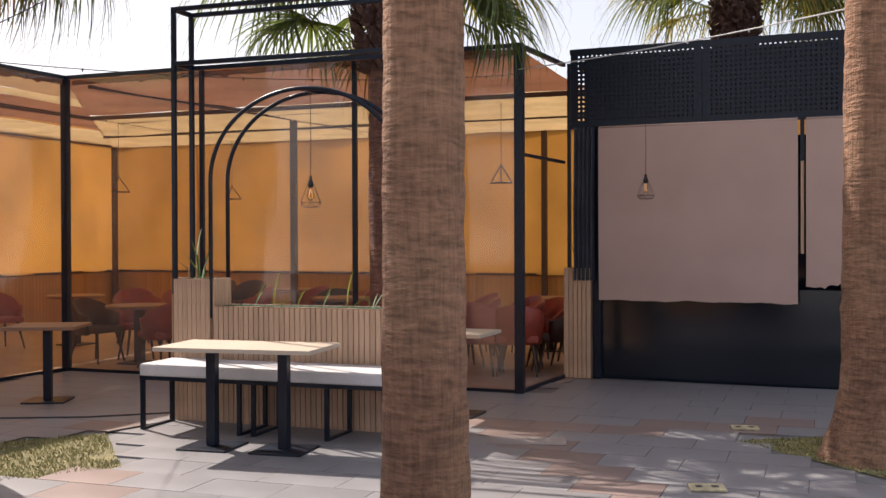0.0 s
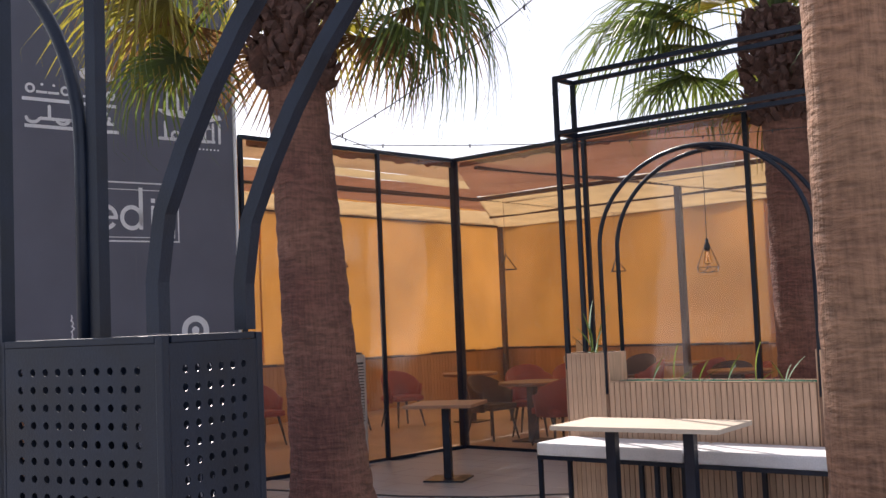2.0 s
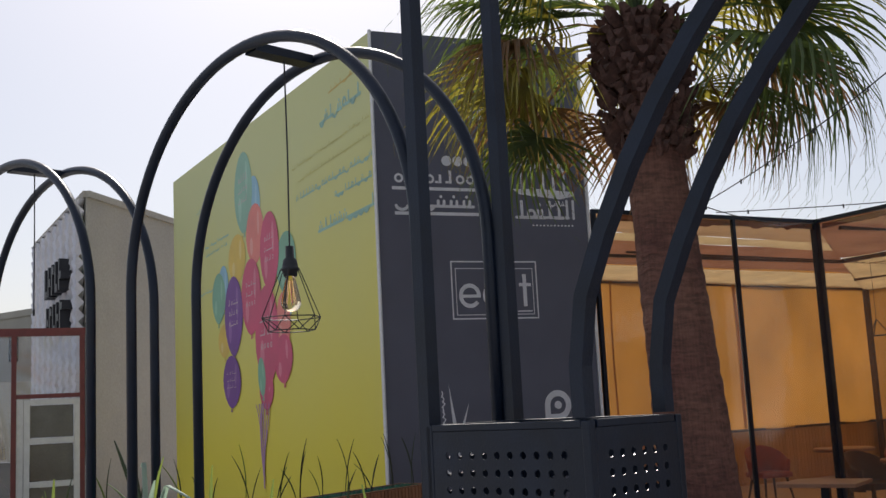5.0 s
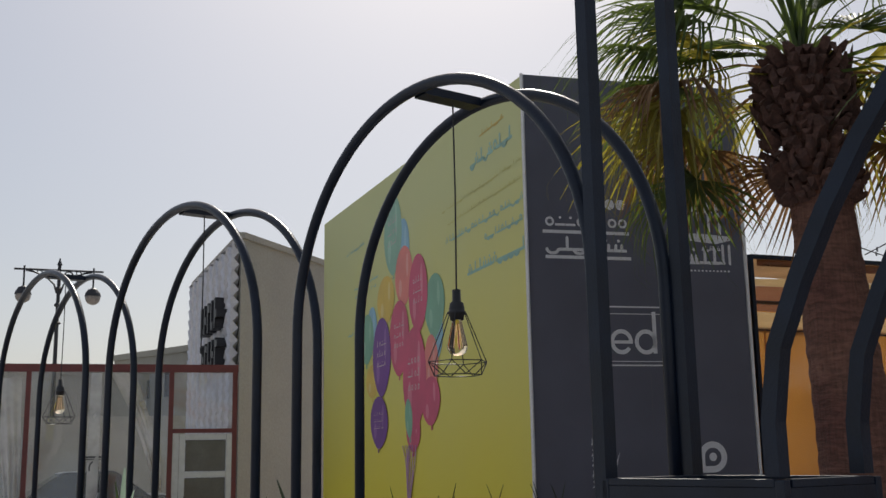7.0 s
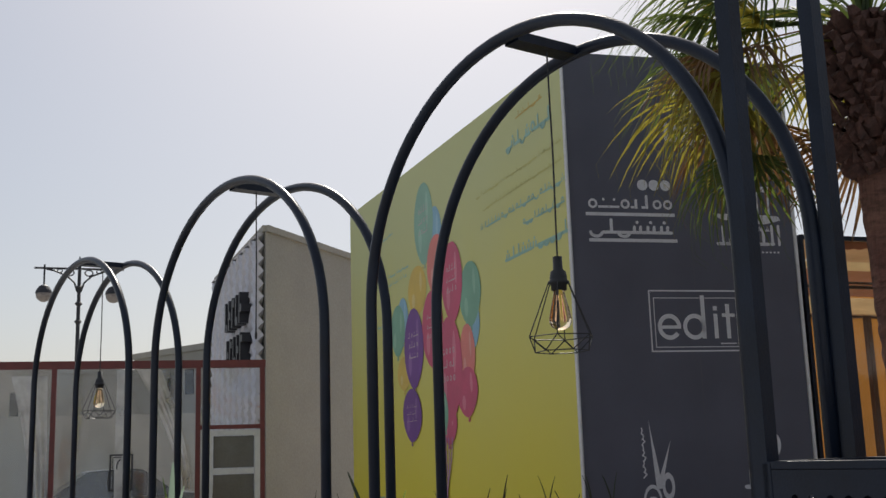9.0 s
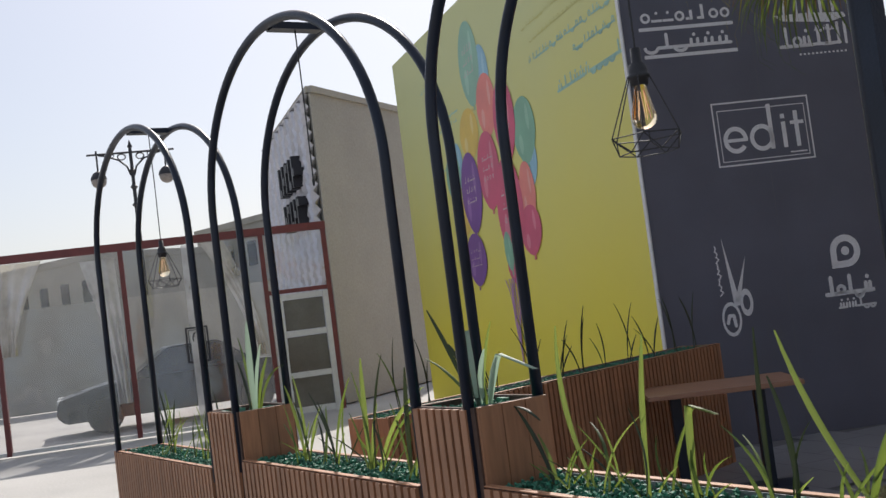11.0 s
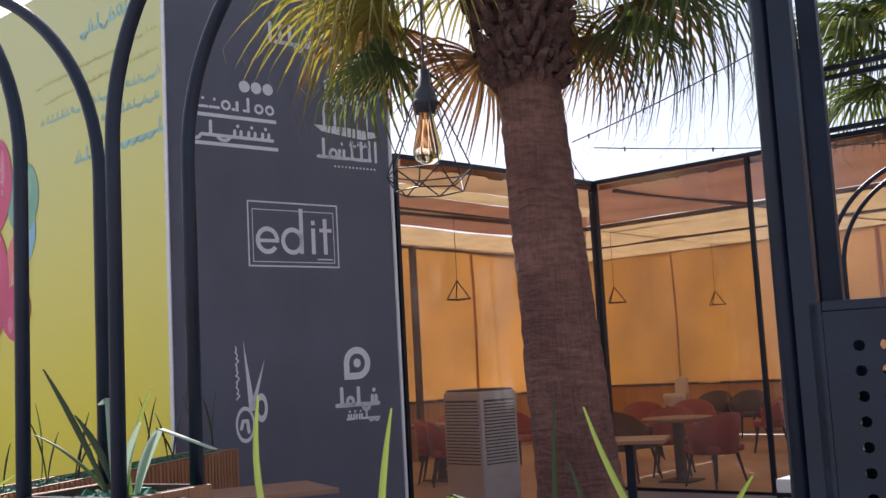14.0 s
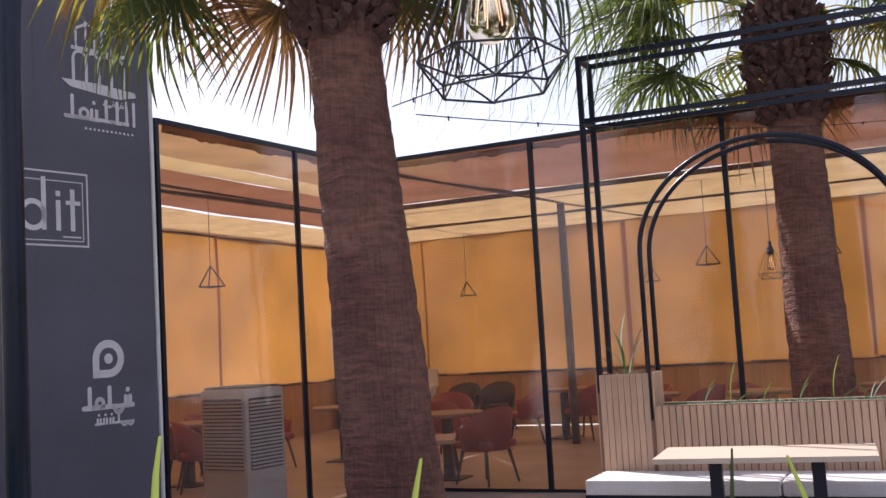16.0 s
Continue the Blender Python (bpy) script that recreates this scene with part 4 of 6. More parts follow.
pendant(ROW @ pose(-1.902, 0, APEX), 0.60, False, "bare black lamp cord without a shade")
pendant(ROW @ pose(-3.93, 0, APEX, 0, 0, 25), APEX - 2.09)

# planter, bench, frame and arch before the pergola
FP = Matrix.Translation((-3.922, 9.07 + 0.16, 0)) @ Matrix.Rotation(radians(-2.5), 4, "Z")
FD = 0.16
B1, B2 = (0.0, 0.40), (2.12, 2.52)
planter_block(FP, *B1, FD, TOP, SLAT, PLANK, "tall pale slatted timber planter with green leaves")
planter_block(FP, *B2, FD, TOP, SLAT, PLANK, "tall pale slatted timber planter")
planter_trough(FP, B1[1] + 0.014, B2[0] - 0.014, FD, 1.0, SLAT, PLANK, "low pale slatted timber trough with leaves", ends=(False, False))
arch_pair(FP, B1[1] - 0.02, B2[0] + 0.02, FD - 0.02, 0.9, 2.08, 0.74, "black tubular steel arch pair over the pale planter")
t = thing("box_frame", "black square-tube steel box frame standing in the pale planters", "frame", FP, "steel arches")
for x in (B1[0] + 0.022, B2[1] - 0.022):
    for y in (-FD + 0.022, FD - 0.022):
        part("post", boxm(x - 0.018, x + 0.018, y - 0.018, y + 0.018, 1.1, 3.578), BLACK, t)
for z in (3.56, 3.09):
    for y in (-FD + 0.022, FD - 0.022):
        part("rail", boxm(B1[0] + 0.041, B2[1] - 0.041, y - 0.018, y + 0.018, z - 0.018, z + 0.018), BLACK, t)
    for x in (B1[0] + 0.022, B2[1] - 0.022):
        part("rail", boxm(x - 0.018, x + 0.018, -FD + 0.041, FD - 0.041, z - 0.018, z + 0.018), BLACK, t)
pendant(FP @ pose(1.26, 0, 2.80), 0.70)


def bench(m, L, depth, label):
    t = thing("bench", label, "bench", m)
    h = 0.44
    for i, x in enumerate((0.02, L * 0.36, L * 0.41, L * 0.66, L - 0.02)):
        for y in (0.02, depth - 0.02):
            part("leg", boxm(x - 0.016, x + 0.016, y - 0.016, y + 0.016, 0, h - 0.02), BLACK, t)
        part("foot_bar", boxm(x - 0.015, x + 0.015, 0.037, depth - 0.037, 0.005, 0.03), BLACK, t)
    for y in (0.02, depth - 0.02):
        part("rail", boxm(0, L, y - 0.018, y + 0.018, h - 0.019, h + 0.012), BLACK, t)
    n = 2
    for k in range(n):
        a, b = L * k / n + 0.004, L * (k + 1) / n - 0.004
        part("cushion", boxm(a, b, -0.01, depth + 0.01, h + 0.013, h + 0.115, bevel=0.022), CUSHION, t, "pale grey padded seat cushion")
    return t


bench(FP @ pose(0.02, -FD - 0.50, 0), 2.56, 0.46, "long black steel bench with pale grey seat cushions")


def pedestal_table(m, L, W, legs, top_mat, label, h=0.75):
    t = thing("cafe_table", label, "table", m, "cafe tables")
    part("tabletop", boxm(-L / 2, L / 2, -W / 2, W / 2, h - 0.032, h, bevel=0.004), top_mat, t)
    for x in legs:
        part("column", boxm(x - 0.037, x + 0.037, -0.037, 0.037, 0.027, h - 0.033, bevel=0.004), BLACK, t)
        part("base_plate", boxm(x - 0.2, x + 0.2, -0.2, 0.2, 0.002, 0.026, bevel=0.005), BLACK, t)
    return t


pedestal_table(pose(-2.69, 8.08, 0, 0, 0, 2), 1.23, 0.62, (-0.29, 0.29), TOP_PALE, "bleached timber cafe table on two black pedestals", 0.785)
pedestal_table(pose(-5.66, 9.68, 0, 0, 0, 20), 0.68, 0.62, (0,), TOP_BROWN, "brown timber cafe table on a black pedestal")
pedestal_table(pose(-6.33, 5.72, 0, 0, 0, 62), 1.02, 0.68, (-0.3, 0.27), TOP_BROWN, "brown timber cafe table against the planter")
# planter that runs from the wall corner towards the arches
BPM, BPL = frame_at((-5.85, 3.15), (-7.22, 6.45))
BP = BPM @ pose(0, 0.17, 0)
planter_trough(BP, 0, BPL, 0.17, 0.95, SLAT_WARM, SLAT_WARM, "brown slatted timber planter with sparse leaves", 2600)


# ---- pergola ----
ROOF, INNER, RAIL = 3.53, 3.50, 0.945


def post_at(p, z1, half, mat=BLACK, name="pergola_post", label="black square steel pergola post"):
    single(name, boxm(-half, half, -half, half, 0, z1, bevel=0.004), mat, label, "post", "pergola posts", m=Matrix.Translation((*p, 0)) @ Matrix.Rotation(radians(-4), 4, "Z"))


for p, h in ((PA, 0.022), (PB, 0.022), (PC, 0.042), (PD, 0.024), (PE, 0.024), (PR, 0.045)):
    post_at(p, ROOF, h)


def beam(p0, p1, z, half=0.022, mat=BLACK, name="pergola_beam", label="black steel pergola beam", z1=None):
    z1 = z if z1 is None else z1
    bm = sweep(bmesh.new(), [(p0[0], p0[1], z), (p1[0], p1[1], z1)], half, square=True, up=Vector((0, 0, 1)))
    single(name, bm, mat, label, "beam", "pergola beams")


FRONT = ((PA, PB), (PB, PC), (PC, PD), (PD, PE), (PE, PR))
for a, b in FRONT + ((PR, PIER),):
    beam(a, b, ROOF - 0.02)
for a, b in FRONT:
    beam(a, b, 0.02, 0.02, label="black steel base rail of the pergola")
beam(PR, PIER, 0.02, 0.02, label="black steel base rail of the pergola")
beam(PR, PIER, 2.42, 0.016)
single("pergola_post", boxm(-0.02, 0.02, -0.02, 0.02, 1.24, ROOF), BLACK, "slim black steel post above the planter pier", "post", "pergola posts", m=Matrix.Translation((PIER[0] + 0.05, PIER[1] + 0.06, 0)))
for k, (a, b) in enumerate(FRONT):
    d = (Vector(b) - Vector(a)).normalized() * 0.03
    bm = sheet(bmesh.new(), (a[0] + d.x, a[1] + d.y), (b[0] - d.x, b[1] - d.y), 0.05, ROOF - 0.05, 16, 12, 0.012, k)
    o = single("clear_curtain", bm, CLEAR, "clear vinyl side curtain of the pergola", "curtain", "clear curtains", smooth=True)
    o.visible_shadow = False

GREYPOST = material("grey_brown_post", (0.085, 0.052, 0.042), 0.5, 0, 0.15, 6)
# closed back sides: slatted low wall, rail, orange sheet
def back_side(p0, p1, tag, seed):
    m, L = frame_at(p0, p1)
    w = single("wall_" + tag, boxm(0, L, 0, 0.08, 0, RAIL - 0.03), SLAT_WARM_WALL, "low wooden wall behind the seating", "wall", kind="structure", m=m)
    n = int(L / 0.09)
    me = mesh_of(boxm(-0.0425, 0.0425, -0.008, -0.001, 0.05, RAIL - 0.06), "slat", SLAT_WARM_WALL)
    for i in range(n):
        o = new("slat", me)
        o.parent = w
        o.matrix_basis = Matrix.Translation((L * (i + 0.5) / n, 0, 0))
    beam(p0, p1, RAIL - 0.01, 0.022, GREYPOST, "wall_rail", "dark rail on top of the low wall")
    bm = sheet(bmesh.new(), p0, p1, RAIL - 0.02, INNER + 0.3, int(L * 6), 20, 0.05, seed)
    single("orange_curtain", bm, ORANGE, "orange tarpaulin curtain closing the pergola", "curtain", "orange curtains", smooth=True)


SLAT_WARM_WALL = material("honey_wood_wall", (0.52, 0.28, 0.095), 0.55, 0, 0.15, 5, 0.1, 50, (1, 1, 0.1), 0.12, 0.1)
back_side(BACK_L0, BACK_C, "back_west", 3)
back_side(BACK_C, BACK_R, "back_north", 4)
back_side((WALL_END[0] - 0.35, WALL_END[1] - 0.05), (BACK_L0[0], BACK_L0[1]), "back_south", 5)
for p0, p1, us in ((BACK_L0, BACK_C, (0.40, 0.66)), (BACK_C, BACK_R, (0.14, 0.40, 0.66))):
    m, L = frame_at(p0, p1)
    for k, u in enumerate(us):
        w = 0.018 + 0.01 * (k % 3)
        bm = sheet(bmesh.new(), (L * u - w, -0.07), (L * u + w + 0.03 * (k % 2), -0.07), RAIL + 0.03, INNER, 2, 10, 0.03, 60 + k)
        single("curtain_seam", bm, ORANGE, "overlapping seam strip of the orange curtain", "curtain", "orange curtains", m=m, smooth=True)
dW = Vector(BACK_C) - Vector(BACK_L0)
dN = Vector(BACK_R) - Vector(BACK_C)
for u in (0.51, 0.985):
    p = Vector(BACK_L0) + dW * u + Vector((0.14, 0))
    post_at(p, INNER, 0.045, GREYPOST, label="grey brown steel post at the back curtain")
for p in ((-6.12, 16.3), (Vector(BACK_C) + dN * 0.62 + Vector((0, -0.14)))):
    post_at(p, INNER - 0.05, 0.045, GREYPOST, label="grey brown steel post under the canopy")


# canopy: brown sheet behind the front edge, cream pleats over the back
def canopy(p00, p10, p01, p11, z0, z1, mat, name, label, nu=40, nv=24, pleat=0.0, sag=0.03, seed=0):
    a, b, c, d = (Vector((*p, 0)) for p in (p00, p10, p01, p11))
    bm = bmesh.new()
    g = []
    for i in range(nu + 1):
        row = []
        for j in range(nv + 1):
            u, v = i / nu, j / nv
            q = (a * (1 - u) + b * u) * (1 - v) + (c * (1 - u) + d * u) * v
            z = z0 + (z1 - z0) * v - sag * 4 * v * (1 - v) + 0.02 * noise.noise(Vector((q.x * 1.2, q.y * 1.2, seed)))
            z += pleat * abs(math.sin(math.pi * v * nv / 4)) - pleat
            row.append(bm.verts.new((q.x, q.y, z)))
        g.append(row)
    for i in range(nu):
        for j in range(nv):
            bm.faces.new((g[i][j], g[i + 1][j], g[i + 1][j + 1], g[i][j + 1]))
    return single(name, bm, mat, label, "canopy", "canopy sheets", smooth=True)


def mid(p, q, u):
    return (p[0] + (q[0] - p[0]) * u, p[1] + (q[1] - p[1]) * u)


TAN_CLOTH = cloth("tan_canopy", (0.5, 0.32, 0.18), (0.5, 0.3, 0.15), 0.4, 0.16, 1.4)
BACKFRONT_R = (-0.9, 19.17)
MN0, MN1 = mid(PC, BACK_C, 0.42), mid(PR, BACKFRONT_R, 0.42)
MW0 = mid(PA, BACK_L0, 0.5)
canopy(PC, PR, MN0, MN1, ROOF - 0.04, 3.50, BROWN_CLOTH, "brown_canopy", "brown canvas canopy under the pergola roof", sag=0.05)
canopy(MN0, MN1, BACK_C, BACKFRONT_R, 3.51, INNER, CREAM, "cream_canopy", "cream pleated canvas canopy", 40, 128, 0.07, 0.02, 2)
levels = ((0.0, ROOF - 0.04), (0.2, 3.49), (0.3, 3.49), (0.66, 3.49), (1.0, INNER))
for k, mt in enumerate((TAN_CLOTH, CREAM, BROWN_CLOTH, CREAM)):
    (v0, z0), (v1, z1) = levels[k], levels[k + 1]
    canopy(mid(PA, BACK_L0, v0), mid(PC, BACK_C, v0), mid(PA, BACK_L0, v1), mid(PC, BACK_C, v1), z0, z1, mt, "canopy_sheet", "tan canvas panel of the canopy" if k == 0 else "brown canvas panel of the canopy" if k == 2 else "cream canvas panel of the canopy", 40, 32, 0.03 if k == 3 else 0.0, 0.03, 6 + k)
beam(MN0, MN1, 3.455, 0.03, GREYPOST)
beam(MW0, MN0, 3.455, 0.03, GREYPOST)
beam((-6.95, 12.2), (-5.45, 19.4), 3.45, 0.026, GREYPOST)
# worn hem of the canopy along the front beams
for k, (a, b) in enumerate(((PA, PC), (PC, PR))):
    bm = sheet(bmesh.new(), mid(a, b, 0.01), mid(a, b, 0.99), ROOF - 0.13, ROOF - 0.045, 110, 4, 0.01, 80 + k)
    for v in bm.verts:
        if v.co.z < ROOF - 0.12:
            v.co.z += 0.07 * max(0.0, 0.4 + noise.noise(Vector((v.co.x * 4.5 + v.co.y * 2, k, 0))) + 0.6 * noise.noise(Vector((v.co.x * 15, v.co.y * 9, k))))
        v.co.y += 0.05
    single("canopy_hem", bm, BROWN_CLOTH, "frayed brown hem of the canopy under the front beam", "canopy", "canopy sheets", smooth=True)
beam(BACK_L0, BACK_C, INNER - 0.02, 0.028, GREYPOST)
beam(BACK_C, BACKFRONT_R, INNER - 0.02, 0.028, GREYPOST)
beam(mid(MN0, BACK_C, 0.5), mid(MN1, BACKFRONT_R, 0.5), 3.42, 0.024, GREYPOST)

# ---- pavilion with blinds ----
PVM, PVL = frame_at(PIER, (3.4, 12.30))
t = thing("planter_pier", "narrow pale slatted timber planter beside the pavilion", "planter", PVM @ pose(0, 0.12, 0))
part("carcass", boxm(0.01, 0.31, -0.13, 0.13, 0, 1.235), GROOVE_PALE, t)
slats_along(t, 0.01, 0.31, -0.131, 0.01, 1.235, SLAT)
slats_along(t, -0.13, 0.13, -0.009 + 0.008, 0.01, 1.235, SLAT, -math.pi / 2, origin=(0.01, 0))
plant(PVM @ pose(0.14, 0.12, 1.235), [(0, 20, 0.9), (4, 140, 0.8), (5, 260, 0.7)])
pav = thing("pavilion", "dark pavilion front with perforated fascia", "pavilion", PVM, kind="structure")
bm = bmesh.new()
for k in range(3):
    perforated(bm, 0.08 + 1.45 * k, 0.08 + 1.45 * (k + 1) - 0.006, 2.80, 3.67, 0.050, 0.0125, Matrix.Identity(4), 0.004, 0.05)
part("fascia_panel", bm, BLACK, pav, "black perforated sheet fascia")
part("fascia_frame", boxm(0.06, 4.45, 0.03, 0.09, 3.62, 3.68), BLACK, pav)
part("fascia_frame", boxm(0.06, 4.45, 0.03, 0.09, 2.79, 2.84), BLACK, pav)
part("fascia_back", boxm(0.22, 4.45, 0.16, 0.20, 2.82, 3.61), BLACK_SOFT, pav)
part("side_post", boxm(0.32, 0.40, 0.05, 0.13, 0, 2.79), BLACK, pav)
part("counter_panel", boxm(0.40, 4.6, 0.12, 0.18, 0, 1.02), GLASS_DARK, pav, "glossy dark counter front")
part("back_panel", boxm(0.40, 4.6, 1.9, 1.98, 0, 2.8), GLASS_DARK, pav)
part("roof_slab", boxm(0.06, 4.6, 0.4, 3.0, 3.5, 3.6), BLACK, pav)
part("seam_strip", boxm(2.52, 2.56, 0.02, 0.05, 2.36, 2.79), BLACK, pav, "black perforated strip")
# no upright here: pale strip painted as sunlight showing through the gap
part("seam_post", boxm(2.525, 2.555, 0.02, 0.05, 1.4, 2.358), PLANK, pav, "pale strip coloured as the slit of light between the blinds")


def roller_blind(x0, x1, z0, seed, fray, label):
    """Fabric sheet with a frayed lower edge, a head tube and a hem bar."""
    t = thing("roller_blind", label, "blind", PVM, "roller blinds")
    bm = sheet(bmesh.new(), (x0, -0.01), (x1, -0.01), z0, 2.78, 60, 24, 0.014, seed)
    for v in bm.verts:
        if v.co.z < z0 + 0.01:
            v.co.z += fray * (noise.noise(Vector((v.co.x * 4.0, seed, 0))) + 0.5 * noise.noise(Vector((v.co.x * 19.0, seed, 3))))
    part("fabric", bm, BLIND, t, "taupe woven fabric", True)
    part("head_tube", sweep(bmesh.new(), [(x0, 0.012, 2.79), (x1, 0.012, 2.79)], 0.02, 10, up=Vector((0, 0, 1))), BLIND, t, smooth=True)
    part("hem_bar", boxm(x0 + 0.01, x1 - 0.02, 0.004, 0.016, z0 + 0.03, z0 + 0.055, bevel=0.003), GREY_PRINT, t)
    return t


roller_blind(0.40, 2.50, 0.885, 9, 0.02, "lowered taupe fabric roller blind with a worn hem")
roller_blind(2.58, 4.4, 1.06, 11, 0.09, "lowered taupe fabric roller blind with a torn lower edge")
bm = sheet(bmesh.new(), (0.13, -0.03), (0.37, -0.03), 1.1, 2.8, 30, 8, 0.02, 13)
for v in bm.verts:
    v.co.y += 0.028 * math.sin(v.co.x * 130)
single("drape", bm, CURTAIN, "gathered dark grey drape beside the blind", "curtain", m=PVM, smooth=True)
pendant(PVM @ pose(0.96, -0.18, 2.80), 0.55)

# ---- floors ----
bm = bmesh.new()
vs = [bm.verts.new((x, y, -0.004)) for x, y in ((-9.0, -6), (9, -6), (9, 12.8), (PIER[0], PIER[1]), PR, PC, PA, (-8.0, 6.4))]
bm.faces.new(vs)
floor = single("pavement", bm, MORTAR, "grey paved courtyard with red strips and pale joints", "pavement", kind="structure")
bm = bmesh.new()
vs = [bm.verts.new((x, y, 0.0)) for x, y in (PA, PC, PR, (-1.0, 12.85), (3.5, 12.5), (3.5, 18), BACK_C, BACK_L0)]
bm.faces.new(vs)
single("floor", bm, DECK, "brown tiled floor under the pergola", "floor", kind="structure")


def in_poly(x, y, poly):
    c = False
    for (x0, y0), (x1, y1) in zip(poly, poly[1:] + poly[:1]):
        if (y0 > y) != (y1 > y) and x < (x1 - x0) * (y - y0) / (y1 - y0) + x0:
            c = not c
    return c


LAWN_L = [(-5.6, 7.55), (-4.75, 7.75), (-4.1, 8.36), (-3.23, 7.26), (-3.79, 6.62), (-4.9, 5.9), (-5.6, 6.2)]
LAWN_R = [(0.78, 9.42), (1.9, 10.05), (2.9, 9.9), (2.9, 8.0), (1.85, 8.25)]
LAWN_N = [(-0.9, 5.0), (-0.1, 5.75), (0.35, 5.15), (-0.4, 4.5)]
LAWNS = (LAWN_L, LAWN_R, LAWN_N)

# ---- palms ----
def bark(name, dark, pale):
    """Fibrous bark: ring ridges that waver round the trunk, fine upright fibres, patches of two browns."""
    m = material(name, dark, 0.92, 0, 0.25, 4, 0, 34, (1, 1, 0.5), 0.15)
    n, l = m.node_tree.nodes, m.node_tree.links
    tc = n.new("ShaderNodeTexCoord")
    warp = n.new("ShaderNodeTexNoise")
    warp.inputs["Scale"].default_value, warp.inputs["Detail"].default_value = 3.0, 2
    l.new(tc.outputs["Object"], warp.inputs[0])
    shift = n.new("ShaderNodeVectorMath")
    shift.operation = "MULTIPLY_ADD"
    shift.inputs[1].default_value = (0.03, 0.03, 0.06)
    l.new(warp.outputs["Color"], shift.inputs[0])
    l.new(tc.outputs["Object"], shift.inputs[2])
    total = None
    for sc, scale, detail, share in (((1, 1, 5.0), 7.0, 6, 1.0), ((1, 1, 0.07), 70.0, 3, 0.5), ((1, 1, 2.2), 24.0, 5, 0.5)):
        mp = n.new("ShaderNodeMapping")
        mp.inputs["Scale"].default_value = sc
        l.new(shift.outputs[0], mp.inputs[0])
        no = n.new("ShaderNodeTexNoise")
        no.inputs["Scale"].default_value, no.inputs["Detail"].default_value = scale, detail
        l.new(mp.outputs[0], no.inputs[0])
        a = n.new("ShaderNodeMath")
        a.operation = "MULTIPLY_ADD"
        a.inputs[1].default_value, a.inputs[2].default_value = share, 0.0
        l.new(no.outputs[0], a.inputs[0])
        if total is not None:
            l.new(total, a.inputs[2])
        total = a.outputs[0]
    bp = n.new("ShaderNodeBump")
    bp.inputs["Strength"].default_value, bp.inputs["Distance"].default_value = 0.85, 0.03
    l.new(total, bp.inputs["Height"])
    b = n["Principled BSDF"]
    l.new(bp.outputs[0], b.inputs["Normal"])
    src = b.inputs["Base Color"].links[0].from_socket
    patch = n.new("ShaderNodeTexNoise")
    patch.inputs["Scale"].default_value, patch.inputs["Detail"].default_value = 1.6, 5
    l.new(tc.outputs["Object"], patch.inputs[0])
    pr = n.new("ShaderNodeMapRange")
    pr.inputs[1].default_value, pr.inputs[2].default_value = 0.4, 0.62
    l.new(patch.outputs[0], pr.inputs[0])
    mix = n.new("ShaderNodeMix")
    mix.data_type = "RGBA"
    l.new(pr.outputs[0], mix.inputs[0])
    l.new(src, mix.inputs[6])
    mix.inputs[7].default_value = (*pale, 1)
    r = n.new("ShaderNodeMapRange")
    r.inputs[1].default_value, r.inputs[2].default_value = 0.78, 1.2
    r.inputs[3].default_value, r.inputs[4].default_value = 0.6, 1.25
    l.new(total, r.inputs[0])
    v = n.new("ShaderNodeVectorMath")
    v.operation = "SCALE"
    l.new(mix.outputs[2], v.inputs[0])
    l.new(r.outputs[0], v.inputs[3])
    l.new(v.outputs[0], b.inputs["Base Color"])
    return m


BARK = bark("palm_trunk", (0.25, 0.13, 0.078), (0.32, 0.178, 0.105))
BARK_RED = bark("palm_trunk_red", (0.13, 0.055, 0.042), (0.20, 0.098, 0.068))


